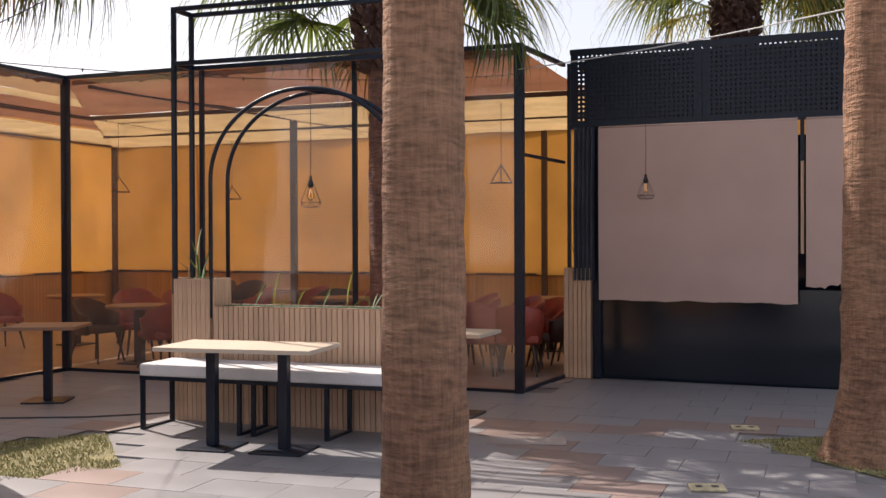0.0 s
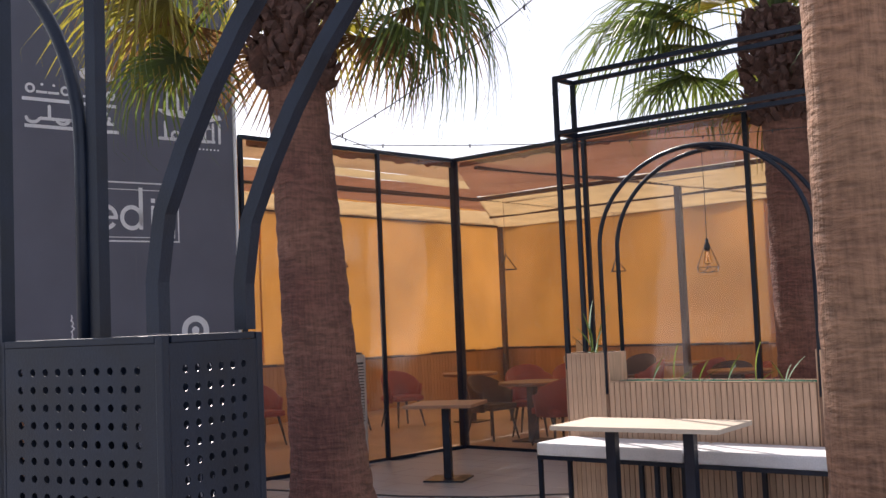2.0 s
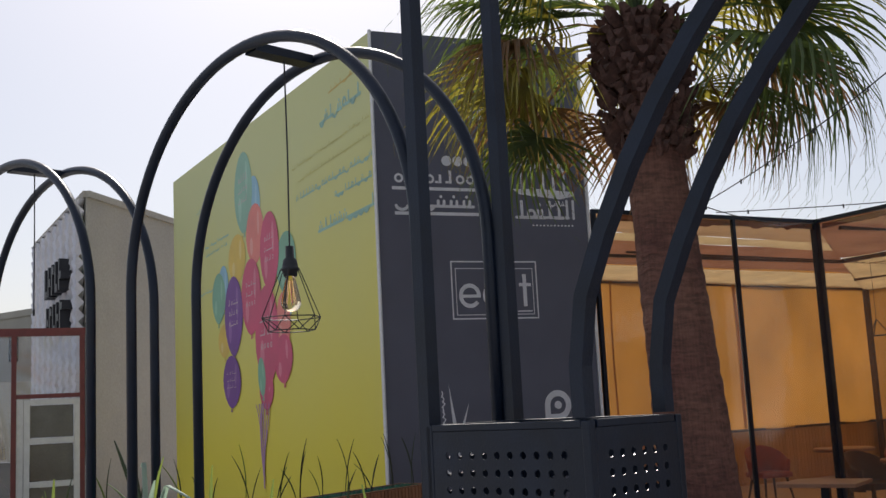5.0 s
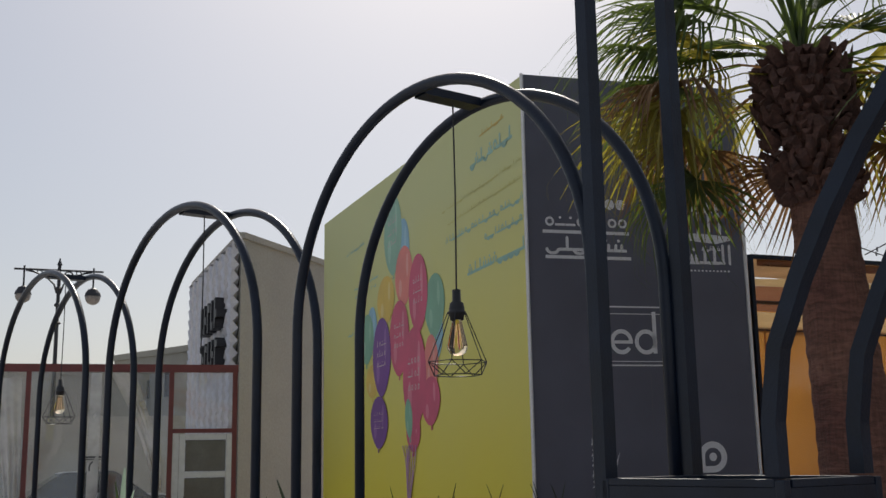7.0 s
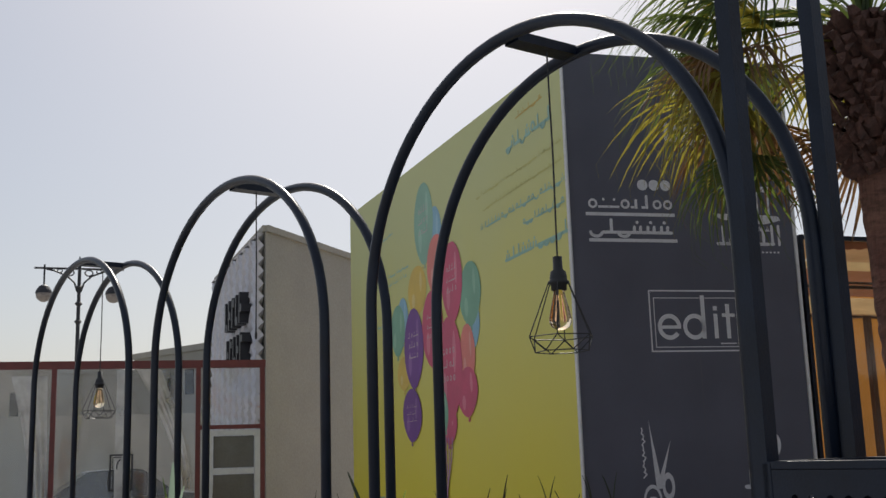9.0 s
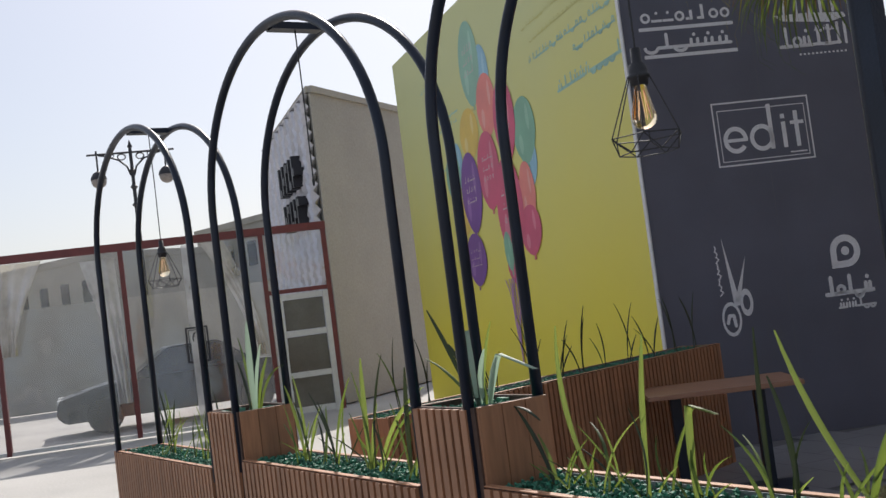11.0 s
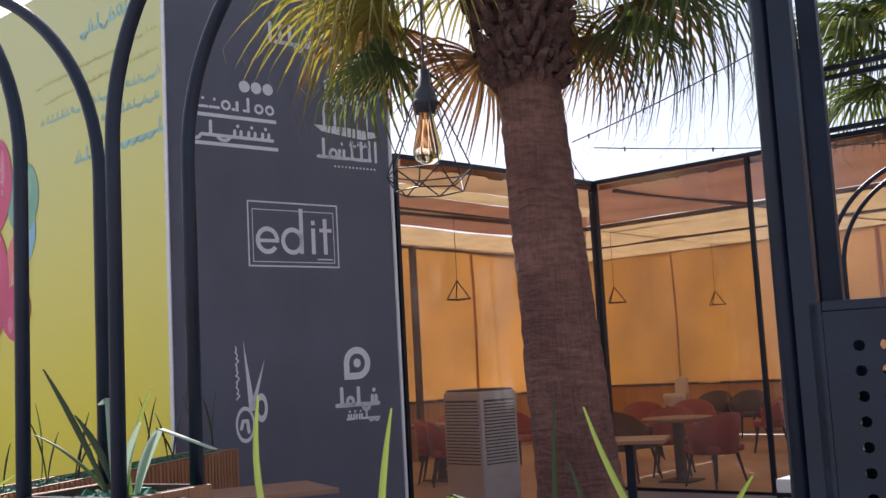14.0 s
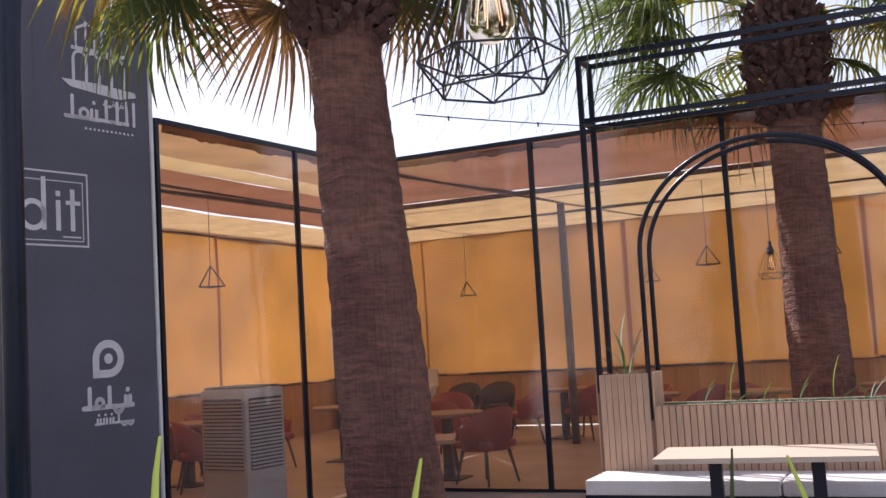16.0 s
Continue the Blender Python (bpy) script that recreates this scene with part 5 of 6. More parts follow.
def frond_mesh(seed, mat, petiole=0.92, radius=0.80, droop=0.5, n=38, spread=205):
    """Fan leaf that points along +x: stalk, then folded segments radiating from its end and drooping at the tips."""
    rnd = random.Random(seed)
    verts, faces = [], []

    def strip(pts, w, nrm):
        k = len(verts)
        for i, (p, ww) in enumerate(zip(pts, w)):
            t = (pts[min(i + 1, len(pts) - 1)] - pts[max(i - 1, 0)]).normalized()
            s = t.cross(nrm).normalized() * ww
            verts.extend((p - s, p + nrm * (-ww * 0.6), p + s))
            if i:
                a, b = k + 3 * (i - 1), k + 3 * i
                faces.append((a, a + 1, b + 1, b))
                faces.append((a + 1, a + 2, b + 2, b + 1))
    arc = 0.20
    stalk = [Vector((petiole * u, 0, arc * math.sin(u * 2.2) - 0.15 * u * u)) for u in (0, 0.25, 0.5, 0.75, 1)]
    strip(stalk, [0.028, 0.02, 0.016, 0.013, 0.012], Vector((0, 0, 1)))
    hub = stalk[-1]
    for i in range(n):
        a = radians(-spread / 2 + spread * i / (n - 1) + rnd.uniform(-2, 2))
        L = radius * (1.0 - 0.25 * abs(a) / math.pi) * rnd.uniform(0.88, 1.05)
        d = Vector((math.cos(a), math.sin(a), 0))
        pts, w = [], []
        dr = droop * rnd.uniform(0.7, 1.4)
        for u in (0, 0.3, 0.55, 0.75, 0.9, 1.0):
            z = 0.10 * u - dr * L * max(0, u - 0.35) ** 2 * 1.6 - 0.12 * abs(math.sin(a)) * u * L
            k = 1 - 0.25 * dr * max(0, u - 0.4)
            pts.append(hub + d * L * u * k + Vector((0, 0, z)))
            w.append(max(0.0012, 0.021 * (0.25 + 1.6 * u) * (1 - u) ** 0.9 + 0.001))
        strip(pts, w, Vector((0, 0, 1)))
        if rnd.random() < 0.35:
            tip = pts[-1]
            strip([tip, tip + Vector((0.02, 0, -0.08)) + d * 0.02, tip + Vector((0, 0.01, -0.2))], [0.0012, 0.001, 0.0008], Vector((0.3, 0.8, 0.2)).normalized())
    me = bpy.data.meshes.new("frond")
    me.from_pydata([tuple(v) for v in verts], [], faces)
    me.materials.append(mat)
    return me


FRONDS = [frond_mesh(1, FROND, droop=0.35), frond_mesh(2, FROND, droop=0.6), frond_mesh(3, FROND, droop=0.9, radius=0.95), frond_mesh(4, FROND_YELLOW, droop=0.8, radius=0.9), frond_mesh(5, FROND, droop=0.5, radius=0.75), frond_mesh(6, FROND_DEAD, droop=0.8, radius=0.8, n=44)]


def palm(p, r0, r1, z_bare, z_top, seed, label, lean=(0, 0), count=46, flare=0.1, size=1.0, crown=True, dry=0.15, skin=None, bare_side=None, fall=82):
    """Fan palm: tapered trunk with ring scars, brown leaf bases, then a crown of fan leaves."""
    rnd = random.Random(seed)
    t = thing("palm_tree", label, "palm tree", Matrix.Translation((*p, 0)), "palm trees")
    bm = bmesh.new()
    n, sides = 90, 28
    rings = []
    for i in range(n + 1):
        u = i / n
        z = z_top * u
        r = r0 + (r1 - r0) * min(1, z / z_bare) + flare * max(0, 1 - z / 0.7) ** 2
        cx, cy = lean[0] * u, lean[1] * u
        ring = []
        for j in range(sides):
            a = 2 * math.pi * j / sides
            k = 1 + 0.05 * noise.noise(Vector((math.cos(a) * 2, math.sin(a) * 2, z * 2.2 + seed))) + 0.012 * (((i * 7 + j // 5) % 3) - 1) + 0.02 * (((i + int(3 * noise.noise(Vector((math.cos(a) * 1.5, math.sin(a) * 1.5, z * 0.8))))) % 4) / 3 - 0.5) + 0.02 * noise.noise(Vector((a * 6, z * 22, seed)))
            ring.append(bm.verts.new((cx + r * k * math.cos(a), cy + r * k * math.sin(a), z)))
        rings.append(ring)
    for a, b in zip(rings, rings[1:]):
        for j in range(sides):
            bm.faces.new((a[j], a[(j + 1) % sides], b[(j + 1) % sides], b[j]))
    bm.faces.new(rings[-1])
    part("trunk", bm, skin or BARK, t, "brown ringed fibrous trunk", True)
    if not crown:
        return t
    verts, faces = [], []
    rows, around = 19, 17
    for i in range(rows):
        z = z_bare + (z_top - z_bare) * i / (rows - 1)
        rr = r1 * (1.02 + 0.42 * math.sin(math.pi * min(1, 0.04 + i / (rows - 1) * 0.8)))
        for j in range(around):
            a = 2 * math.pi * (j + 0.5 * (i % 2)) / around + rnd.uniform(-0.14, 0.14)
            d, s = Vector((math.cos(a), math.sin(a), 0)), Vector((-math.sin(a), math.cos(a), 0))
            c = Vector((lean[0] * z / z_top, lean[1] * z / z_top, z + rnd.uniform(-0.02, 0.02))) + d * (rr - 0.03)
            L, w, out = rnd.uniform(0.05, 0.13), rnd.uniform(0.03, 0.055), rnd.uniform(0.05, 0.14)
            k = len(verts)
            tip = c + d * out + Vector((0, 0, L * rnd.uniform(-0.5, 1.0))) + s * rnd.uniform(-0.03, 0.03)
            mid_p = c + d * (out * 0.6 + 0.02) + Vector((0, 0, L * 0.2))
            lo = Vector((0, 0, 0.045))
            verts.extend((c - s * w - lo, c + s * w - lo, mid_p + s * w * 0.8, mid_p - s * w * 0.8, tip + s * w * 0.45, tip - s * w * 0.45, c + d * 0.05 - lo * 1.4, mid_p + d * 0.02 - lo * 0.8, tip - lo * 0.5))
            faces.extend([tuple(k + q for q in f) for f in ((0, 6, 7, 3), (6, 1, 2, 7), (3, 7, 8, 5), (7, 2, 4, 8), (0, 3, 2, 1), (3, 5, 4, 2), (5, 8, 4))])
    me = bpy.data.meshes.new("leaf_base_skirt")
    me.from_pydata([tuple(v) for v in verts], [], faces)
    me.materials.append(BOOT)
    o = new("leaf_base_skirt", me)
    o.parent = t
    tagged(o, "cluster of reddish brown old leaf bases", kind="stuff")
    top = Vector((lean[0], lean[1], z_top))
    for i in range(count):
        u = (i + 0.5) / count
        el = 80 - fall * u ** 0.85 + rnd.uniform(-9, 9)
        az = i * 137.5 + rnd.uniform(-14, 14)
        if bare_side is not None and el < 38 and abs((az - bare_side + 180) % 360 - 180) < 52:
            continue
        k = rnd.choice((0, 1, 4)) if el > 25 else rnd.choice((1, 2, 3, 3)) if el > 0 else (5 if rnd.random() < dry else rnd.choice((2, 3, 3, 1)))
        o = new("frond", FRONDS[k])
        o.parent = t
        sc = size * rnd.uniform(0.85, 1.12)
        o.matrix_basis = Matrix.Translation(top + Vector((0, 0, 0.02 - 0.22 * u))) @ Matrix.Rotation(radians(az), 4, "Z") @ Matrix.Rotation(radians(-el), 4, "Y") @ Matrix.Rotation(radians(rnd.uniform(-25, 25)), 4, "X") @ Matrix.Scale(sc, 4)
    return t


palm((-0.37, 5.18), 0.185, 0.15, 6.0, 6.9, 1, "tall fan palm with a slender brown trunk", count=44)
palm((-4.44, 6.78), 0.285, 0.20, 3.30, 4.30, 2, "fan palm with a thick brown trunk and drooping leaves", (-0.28, -0.05), count=60, size=1.04, dry=0.3, skin=BARK_RED, bare_side=-50, fall=108)
palm((-2.45, 10.75), 0.27, 0.205, 3.25, 4.2, 3, "fan palm with green leaves before the pergola", (-0.1, 0), count=62, size=1.15, dry=0.0, skin=BARK_RED, bare_side=-85, fall=98)
palm((1.75, 9.0), 0.25, 0.19, 5.5, 6.4, 4, "tall fan palm standing in a grass bed", count=40, flare=0.16)
palm((0.6, 15.4), 0.22, 0.18, 4.0, 4.75, 5, "fan palm rising behind the pavilion", count=44)
palm((2.6, 16.6), 0.22, 0.18, 4.2, 5.0, 6, "fan palm rising behind the pavilion", count=44)

# ---- far surroundings ----
bx = [(-18.9, 6.95), (-25.0, 7.6), (-26.5, 13), (-21.6, 10.0)]
h = thing("beige_building", "plain beige rendered building with a textured front", "building")
bm = bmesh.new()
lo = [bm.verts.new((x, y, 0)) for x, y in bx]
hi = [bm.verts.new((x, y, z)) for (x, y), z in zip(bx, (5.75, 5.75, 5.75, 5.75))]
for i in range(4):
    bm.faces.new((lo[i], lo[(i + 1) % 4], hi[(i + 1) % 4], hi[i]))
bm.faces.new(hi)
part("wall", bm, BEIGE, h)
part("roof", sweep(bmesh.new(), [(x, y, 5.79) for x, y in bx + bx[:1]], 0.06, square=True, up=Vector((0, 0, 1))), BEIGE, h)
m, L = frame_at(bx[1], bx[0])
bm = bmesh.new()
ncol, rib, lift = 16, 0.24, 0.34
for i in range(ncol):
    x0, x1 = 0.1 + (L - 0.2) * i / ncol, 0.1 + (L - 0.2) * (i + 1) / ncol
    up = lift if i % 2 else -lift
    for j in range(-2, 22):
        z = 1.0 + rib * j
        rows = []
        for k, y in ((0.0, -0.02), (0.5, -0.13), (1.0, -0.02)):
            za, zb = (min(5.72, max(1.0, q)) for q in (z + rib * k - up / 2, z + rib * k + up / 2))
            rows.append((bm.verts.new((x0, y, za)), bm.verts.new((x1, y, zb))))
        for (a, b), (c, d) in zip(rows, rows[1:]):
            if max(c.co.z - a.co.z, d.co.z - b.co.z) > 0.01:
                bm.faces.new((a, b, d, c))
o = part("cladding", bm, TEXTURED, h, "grey white faceted cladding")
o.matrix_basis = m
for k in range(5):
    for x0, x1, z0, z1 in ((L - 2.9 + 0.42 * k, L - 2.78 + 0.42 * k, 4.15, 4.75), (L - 2.77 + 0.42 * k, L - 2.6 + 0.42 * k, 4.15 + 0.2 * (k % 3), 4.3 + 0.2 * (k % 3)),
                           (L - 2.7 + 0.40 * k, L - 2.59 + 0.40 * k, 3.4, 3.95), (L - 2.58 + 0.40 * k, L - 2.4 + 0.40 * k, 3.4 + 0.18 * ((k + 1) % 3), 3.53 + 0.18 * ((k + 1) % 3))):
        part("sign_stroke", boxm(x0, x1, -0.3, -0.1, z0, z1), SIGN_DARK, h).matrix_basis = m
PANE_GREY = material("dusty_grey_glass", (0.13, 0.125, 0.105), 0.2, 0, 0.2, 2)
TAPE = vinyl("milky_vinyl", 0.5, 0.12, (0.92, 0.92, 0.93), 0.25)
FLAP = vinyl("yellowed_vinyl", 0.55, 0.1, (0.9, 0.8, 0.62), 0.25)
CARPAINT = material("grey_car_paint", (0.02, 0.021, 0.025), 0.3, 0, 0.1, 3)
TYRE = material("tyre_rubber", (0.02, 0.02, 0.02), 0.8, 0, 0.2, 10)


def car(m, label, L_=4.5, W=1.8):
    """Saloon car along x: shaped body, glass house, four wheels with rims, lamps."""
    t = thing("car", label, "car", m, "parked cars")

    def hull(profile, half, z_in, inset):
        bm = bmesh.new()
        sides = []
        for s in (-1, 1):
            sides.append([bm.verts.new((x, s * (half - inset * max(0, z - z_in)), z)) for x, z in profile])
        bm.faces.new(sides[0])
        bm.faces.new(sides[1][::-1])
        for i in range(len(profile)):
            k = (i + 1) % len(profile)
            bm.faces.new((sides[0][k], sides[0][i], sides[1][i], sides[1][k]))
        bmesh.ops.bevel(bm, geom=bm.edges[:], offset=0.03, segments=2, affect="EDGES")
        return bm
    a = L_ / 2
    part("body", hull([(-a, 0.35), (-a + 0.1, 0.25), (a - 0.15, 0.25), (a, 0.4), (a - 0.05, 0.68), (a - 0.9, 0.88), (-a + 0.6, 0.98), (-a + 0.02, 0.92)], W / 2, 0.5, 0.12), CARPAINT, t)
    part("glass_house", hull([(-a + 0.75, 0.94), (a - 1.3, 0.88), (a - 2.05, 1.40), (-a + 1.4, 1.42)], W / 2 - 0.06, 0.95, 0.34), GLASS_DARK, t, "dark car windows")
    part("roof", hull([(-a + 1.36, 1.405), (a - 2.02, 1.385), (a - 2.1, 1.43), (-a + 1.5, 1.455)], W / 2 - 0.2, 1.0, 0.1), CARPAINT, t)
    for x in (-a + 0.85, a - 0.85):
        for s in (-1, 1):
            wheel = part("wheel", lathe(bmesh.new(), [(0.19, -0.1), (0.31, -0.1), (0.33, -0.06), (0.33, 0.06), (0.31, 0.1), (0.19, 0.1)], 24), TYRE, t, smooth=False)
            wheel.matrix_basis = pose(x, s * (W / 2 - 0.08), 0.33, 90)
            part("rim", lathe(bmesh.new(), [(0.01, -0.07), (0.195, -0.09), (0.195, 0.09), (0.01, 0.07)], 16), WHITEFRAME, wheel, "grey alloy rim")
    for s in (-1, 1):
        part("headlight", boxm(a - 0.16, a - 0.03, s * 0.66 - 0.16, s * 0.66 + 0.16, 0.6, 0.7, bevel=0.02), WHITEFRAME, t)
        part("tail_light", boxm(-a - 0.01, -a + 0.06, s * 0.68 - 0.14, s * 0.68 + 0.14, 0.72, 0.84, bevel=0.02), REDFRAME, t)


# glazed red frame shelter
RS0, RS1 = (-18.0, 6.66), (-20.86, -7.14)
m, L = frame_at(RS0, RS1)
t = thing("glazed_shelter", "maroon framed shelter closed with wrinkled clear sheets", "shelter", m)
for x in (0.05, 1.13, 3.45, 5.5, 8.0, 11.0, L - 0.05):
    part("post", boxm(x - 0.04, x + 0.04, -0.05, 0.05, 0, 3.12), REDFRAME, t)
part("top_beam", boxm(0, L, -0.06, 0.06, 3.12, 3.25), REDFRAME, t)
part("mid_rail", boxm(0.09, 1.09, -0.04, 0.04, 2.08, 2.15), REDFRAME, t)
for k, (a, b) in enumerate(((0.09, 1.09), (1.17, 3.41), (3.49, 5.46), (5.54, 7.96), (8.04, 10.96), (11.04, L - 0.1))):
    bm = sheet(bmesh.new(), (a, 0), (b, 0), 2.15 if k == 0 else 0.05, 3.12, 24, 14, 0.08, 30 + k)
    part("clear_sheet", bm, CLEAR_DUSTY, t, "wrinkled dusty clear plastic sheet", True)
bm = bmesh.new()
for x0, x1, z0, z1, w_ in ((2.17, 2.54, 1.12, 1.71, 0.028), (2.215, 2.495, 1.165, 1.665, 0.013)):
    frame_rect(bm, x0, x1, z0, z1, w_)
stroke(bm, arc_pts(2.355, 1.52, 0.07, 0.1, 0, 360, 18), 0.022), stroke(bm, arc_pts(2.355, 1.56, 0.035, 0.12, 180, 360, 8), 0.02)
stroke(bm, [(2.28, 1.38), (2.43, 1.38)], 0.022), stroke(bm, arc_pts(2.355, 1.26, 0.06, 0.05, 0, 360, 14), 0.022), stroke(bm, [(2.27, 1.195), (2.44, 1.195)], 0.022)
part("sheet_print", bm, SIGN_DARK, t, "dark outlined emblem on the sheet").matrix_basis = pose(0, 0.12, 0)
part("tape", sheet(bmesh.new(), (2.28, 0.10), (2.46, 0.10), 0.05, 3.1, 4, 14, 0.04, 41), TAPE, t, "pale overlapping sheet edge", True)


def gathered(x0, x1, x2, x3, z0, z1, seed, mat, label):
    """Flap of sheet drawn aside: wide at the top, bunched towards its lower end."""
    bm = sheet(bmesh.new(), (0, 0.12), (1, 0.12), z0, z1, 18, 16, 0.05, seed)
    for v in bm.verts:
        k = (v.co.z - z0) / (z1 - z0)
        lo, hi = x1 + (x0 - x1) * k ** 1.6, x3 + (x2 - x3) * k ** 1.6
        v.co.y += 0.22 * noise.noise(Vector((v.co.x * 5.0, k * 1.5, seed))) * (1.15 - k)
        v.co.x = lo + (hi - lo) * v.co.x
    part("folded_flap", bm, mat, t, label, True)


gathered(1.75, 1.24, 2.15, 1.42, 1.1, 3.1, 42, FLAP, "gathered yellowish plastic flap")
gathered(3.55, 3.5, 4.1, 3.72, 0.6, 3.0, 43, TAPE, "gathered clear plastic flap")
gathered(4.7, 5.2, 5.4, 5.44, 1.6, 3.1, 44, FLAP, "gathered yellowish plastic flap")
part("sill", boxm(1.17, L, -0.04, 0.04, 0.0, 0.06), WHITEFRAME, t, "pale floor rail")
w = thing("white_window_door", "white aluminium framed glass door", "door", m)
for a in ((0.09, 0.18), (0.88, 0.97)):
    part("stile", boxm(a[0], a[1], -0.05, 0.05, 0, 2.06), WHITEFRAME, w)
for z in (0.02, 0.62, 1.33, 1.97):
    part("rail", boxm(0.185, 0.875, -0.05, 0.05, z, z + 0.09), WHITEFRAME, w)
for z0, z1 in ((0.12, 0.61), (0.72, 1.32), (1.43, 1.96)):
    part("pane", boxm(0.19, 0.87, -0.006, 0.006, z0, z1), PANE_GREY, w)
part("side_panel", boxm(0.98, 1.085, -0.03, 0.03, 0, 2.07), WHITEFRAME, w)
bm = bmesh.new()
box(bm, 0, L, -0.05, 0.05, 0, 2.9)
single("wall_shelter", bm, BEIGE, "plain wall behind the glazed shelter", "wall", kind="structure", m=m @ pose(0, -13, 0))
car(m @ pose(2.95, -3.2, 0, 0, 0, 8), "dark grey saloon car parked behind the clear sheets")
car(m @ pose(8.9, -3.5, 0, 0, 0, 188), "dark grey saloon car parked behind the clear sheets")
# street lamp
t = thing("street_lamp", "tall black street lamp with two hanging globes", "street lamp", pose(-36.9, 6.05, 0, 0, 0, 83))
part("pole", sweep(bmesh.new(), [(0, 0, 0), (0, 0, 1.2), (0, 0, 1.25), (0, 0, 8.15)], [0.14, 0.12, 0.08, 0.055], 10), SIGN_DARK, t)
part("finial", lathe(bmesh.new(), [(0.02, 8.1), (0.09, 8.16), (0.05, 8.26), (0.01, 8.4)], 10), SIGN_DARK, t)
for z in (6.2, 6.8, 7.35):
    part("collar", lathe(bmesh.new(), [(0.06, z - 0.08), (0.13, z), (0.06, z + 0.08)], 10), SIGN_DARK, t)
part("arm", sweep(bmesh.new(), [(-1.42, 0, 7.98), (1.42, 0, 7.98)], 0.035, 8), SIGN_DARK, t)
for s in (-1, 1):
    part("bracket", sweep(bmesh.new(), [(0.06 * s, 0, 7.2), (0.15 * s, 0, 7.5), (0.4 * s, 0, 7.74), (0.8 * s, 0, 7.9), (1.05 * s, 0, 7.95)], 0.03, 6), SIGN_DARK, t)
    part("scroll", sweep(bmesh.new(), [(0.3 * s + 0.13 * math.cos(a * 0.6), 0, 7.84 + 0.1 * math.sin(a * 0.6)) for a in range(12)], 0.022, 6), SIGN_DARK, t)
    part("scroll", sweep(bmesh.new(), [(0.62 * s + 0.08 * math.cos(a * 0.6), 0, 7.9 + 0.06 * math.sin(a * 0.6)) for a in range(12)], 0.018, 6), SIGN_DARK, t)
    part("hanger", sweep(bmesh.new(), [(1.1 * s, 0, 8.1), (1.1 * s, 0, 7.3)], 0.03, 6), SIGN_DARK, t)
    part("globe_cap", lathe(bmesh.new(), [(0.05, 7.42), (0.16, 7.36), (0.24, 7.24), (0.27, 7.13), (0.22, 7.13)][::-1], 16, m=pose(1.1 * s, 0, 0)), SIGN_DARK, t)
    bm = bmesh.new()
    bmesh.ops.create_uvsphere(bm, u_segments=20, v_segments=12, radius=0.25)
    part("globe", bm, BALL, t, "frosted globe", True).matrix_basis = pose(1.1 * s, 0, 7.09)
# skyline
random.seed(11)
for k, (x, y, w, d, hh) in enumerate(((-62, 20, 12, 10, 7.6), (-64, 8, 10, 9, 6.2), (-58, -6, 13, 10, 5.0), (-66, -22, 16, 12, 5.2), (-44, 26, 10, 9, 6.2), (10, 40, 16, 10, 4.2), (-16, 40, 16, 10, 4.4))):
    b = thing("far_building", "distant pale flat-roofed building", "building", pose(x, y, 0, 0, 0, 20 + 9 * k), "far buildings")
    part("wall", boxm(-w / 2, w / 2, -d / 2, d / 2, 0, hh), BEIGE, b)
    part("parapet", boxm(-w / 2 - 0.1, w / 2 + 0.1, -d / 2 - 0.1, d / 2 + 0.1, hh, hh + 0.35), BEIGE, b)
    if hh > 5:
        for i in range(5):
            part("window", boxm(-w / 2 + w * (i + 0.3) / 5, -w / 2 + w * (i + 0.65) / 5, -d / 2 - 0.05, -d / 2 + 0.02, hh - 2.4, hh - 1.0), GLASS_DARK, b)


# ---- plants in the planters ----
random.seed(21)


def row_leaf(t, s0, z0, s1, z1, mat, w, y0=0.0, y1=0.0, bend=0.15, kink=0.0):
    """One leaf of a plant in the row frame, from foot to tip, bowed sideways, maybe with a folded tip."""
    a, b = Vector((s0, y0, z0)), Vector((s1, y1, z1))
    d = b - a
    side = Vector((d.z, 0, -d.x)).normalized() * (1 if d.x >= 0 else -1)
    bm = bmesh.new()
    prev = None
    n = 11
    for i in range(n + 1):
        u = i / n
        c = a + d * u - side * bend * d.length * 4 * u * (1 - u) * 0.5
        if kink and u > 0.82:
            c = a + d * 0.82 + Vector((kink, 0.02, -0.35 * abs(kink))) * ((u - 0.82) / 0.18) - side * bend * d.length * 4 * 0.82 * 0.18 * 0.5
        wid = w * (0.5 + 1.0 * u if u < 0.5 else 1.0) * (1 - max(0, u - 0.55) ** 2 * (3.6 if not kink else 1.2))
        wid = max(wid * 0.66, 0.0015)
        s = Vector((0.75, 0.66, 0.0)).normalized() * wid / 2
        cur = [bm.verts.new(c - s), bm.verts.new(c + Vector((0.05, -0.35, 0)) * wid), bm.verts.new(c + s)]
        if prev:
            bm.faces.new((prev[0], prev[1], cur[1], cur[0]))
            bm.faces.new((prev[1], prev[2], cur[2], cur[1]))
        prev = cur
    part("leaf", bm, mat, t, smooth=True)


def row_plant(leaves, m=ROW, label="long sword-shaped leaves growing from green gravel"):
    t = thing("sword_plant", label, "plant", m, "planter plants")
    for l in leaves:
        if m is ROW:
            drop = 0.09 if l[0] < PLA[0] else 0.045 if l[0] < PLA[1] else 0.03 if l[0] < PLB[0] else 0.0
            l = (l[0], l[1] - drop, *l[2:])
        row_leaf(t, *l)
    return t


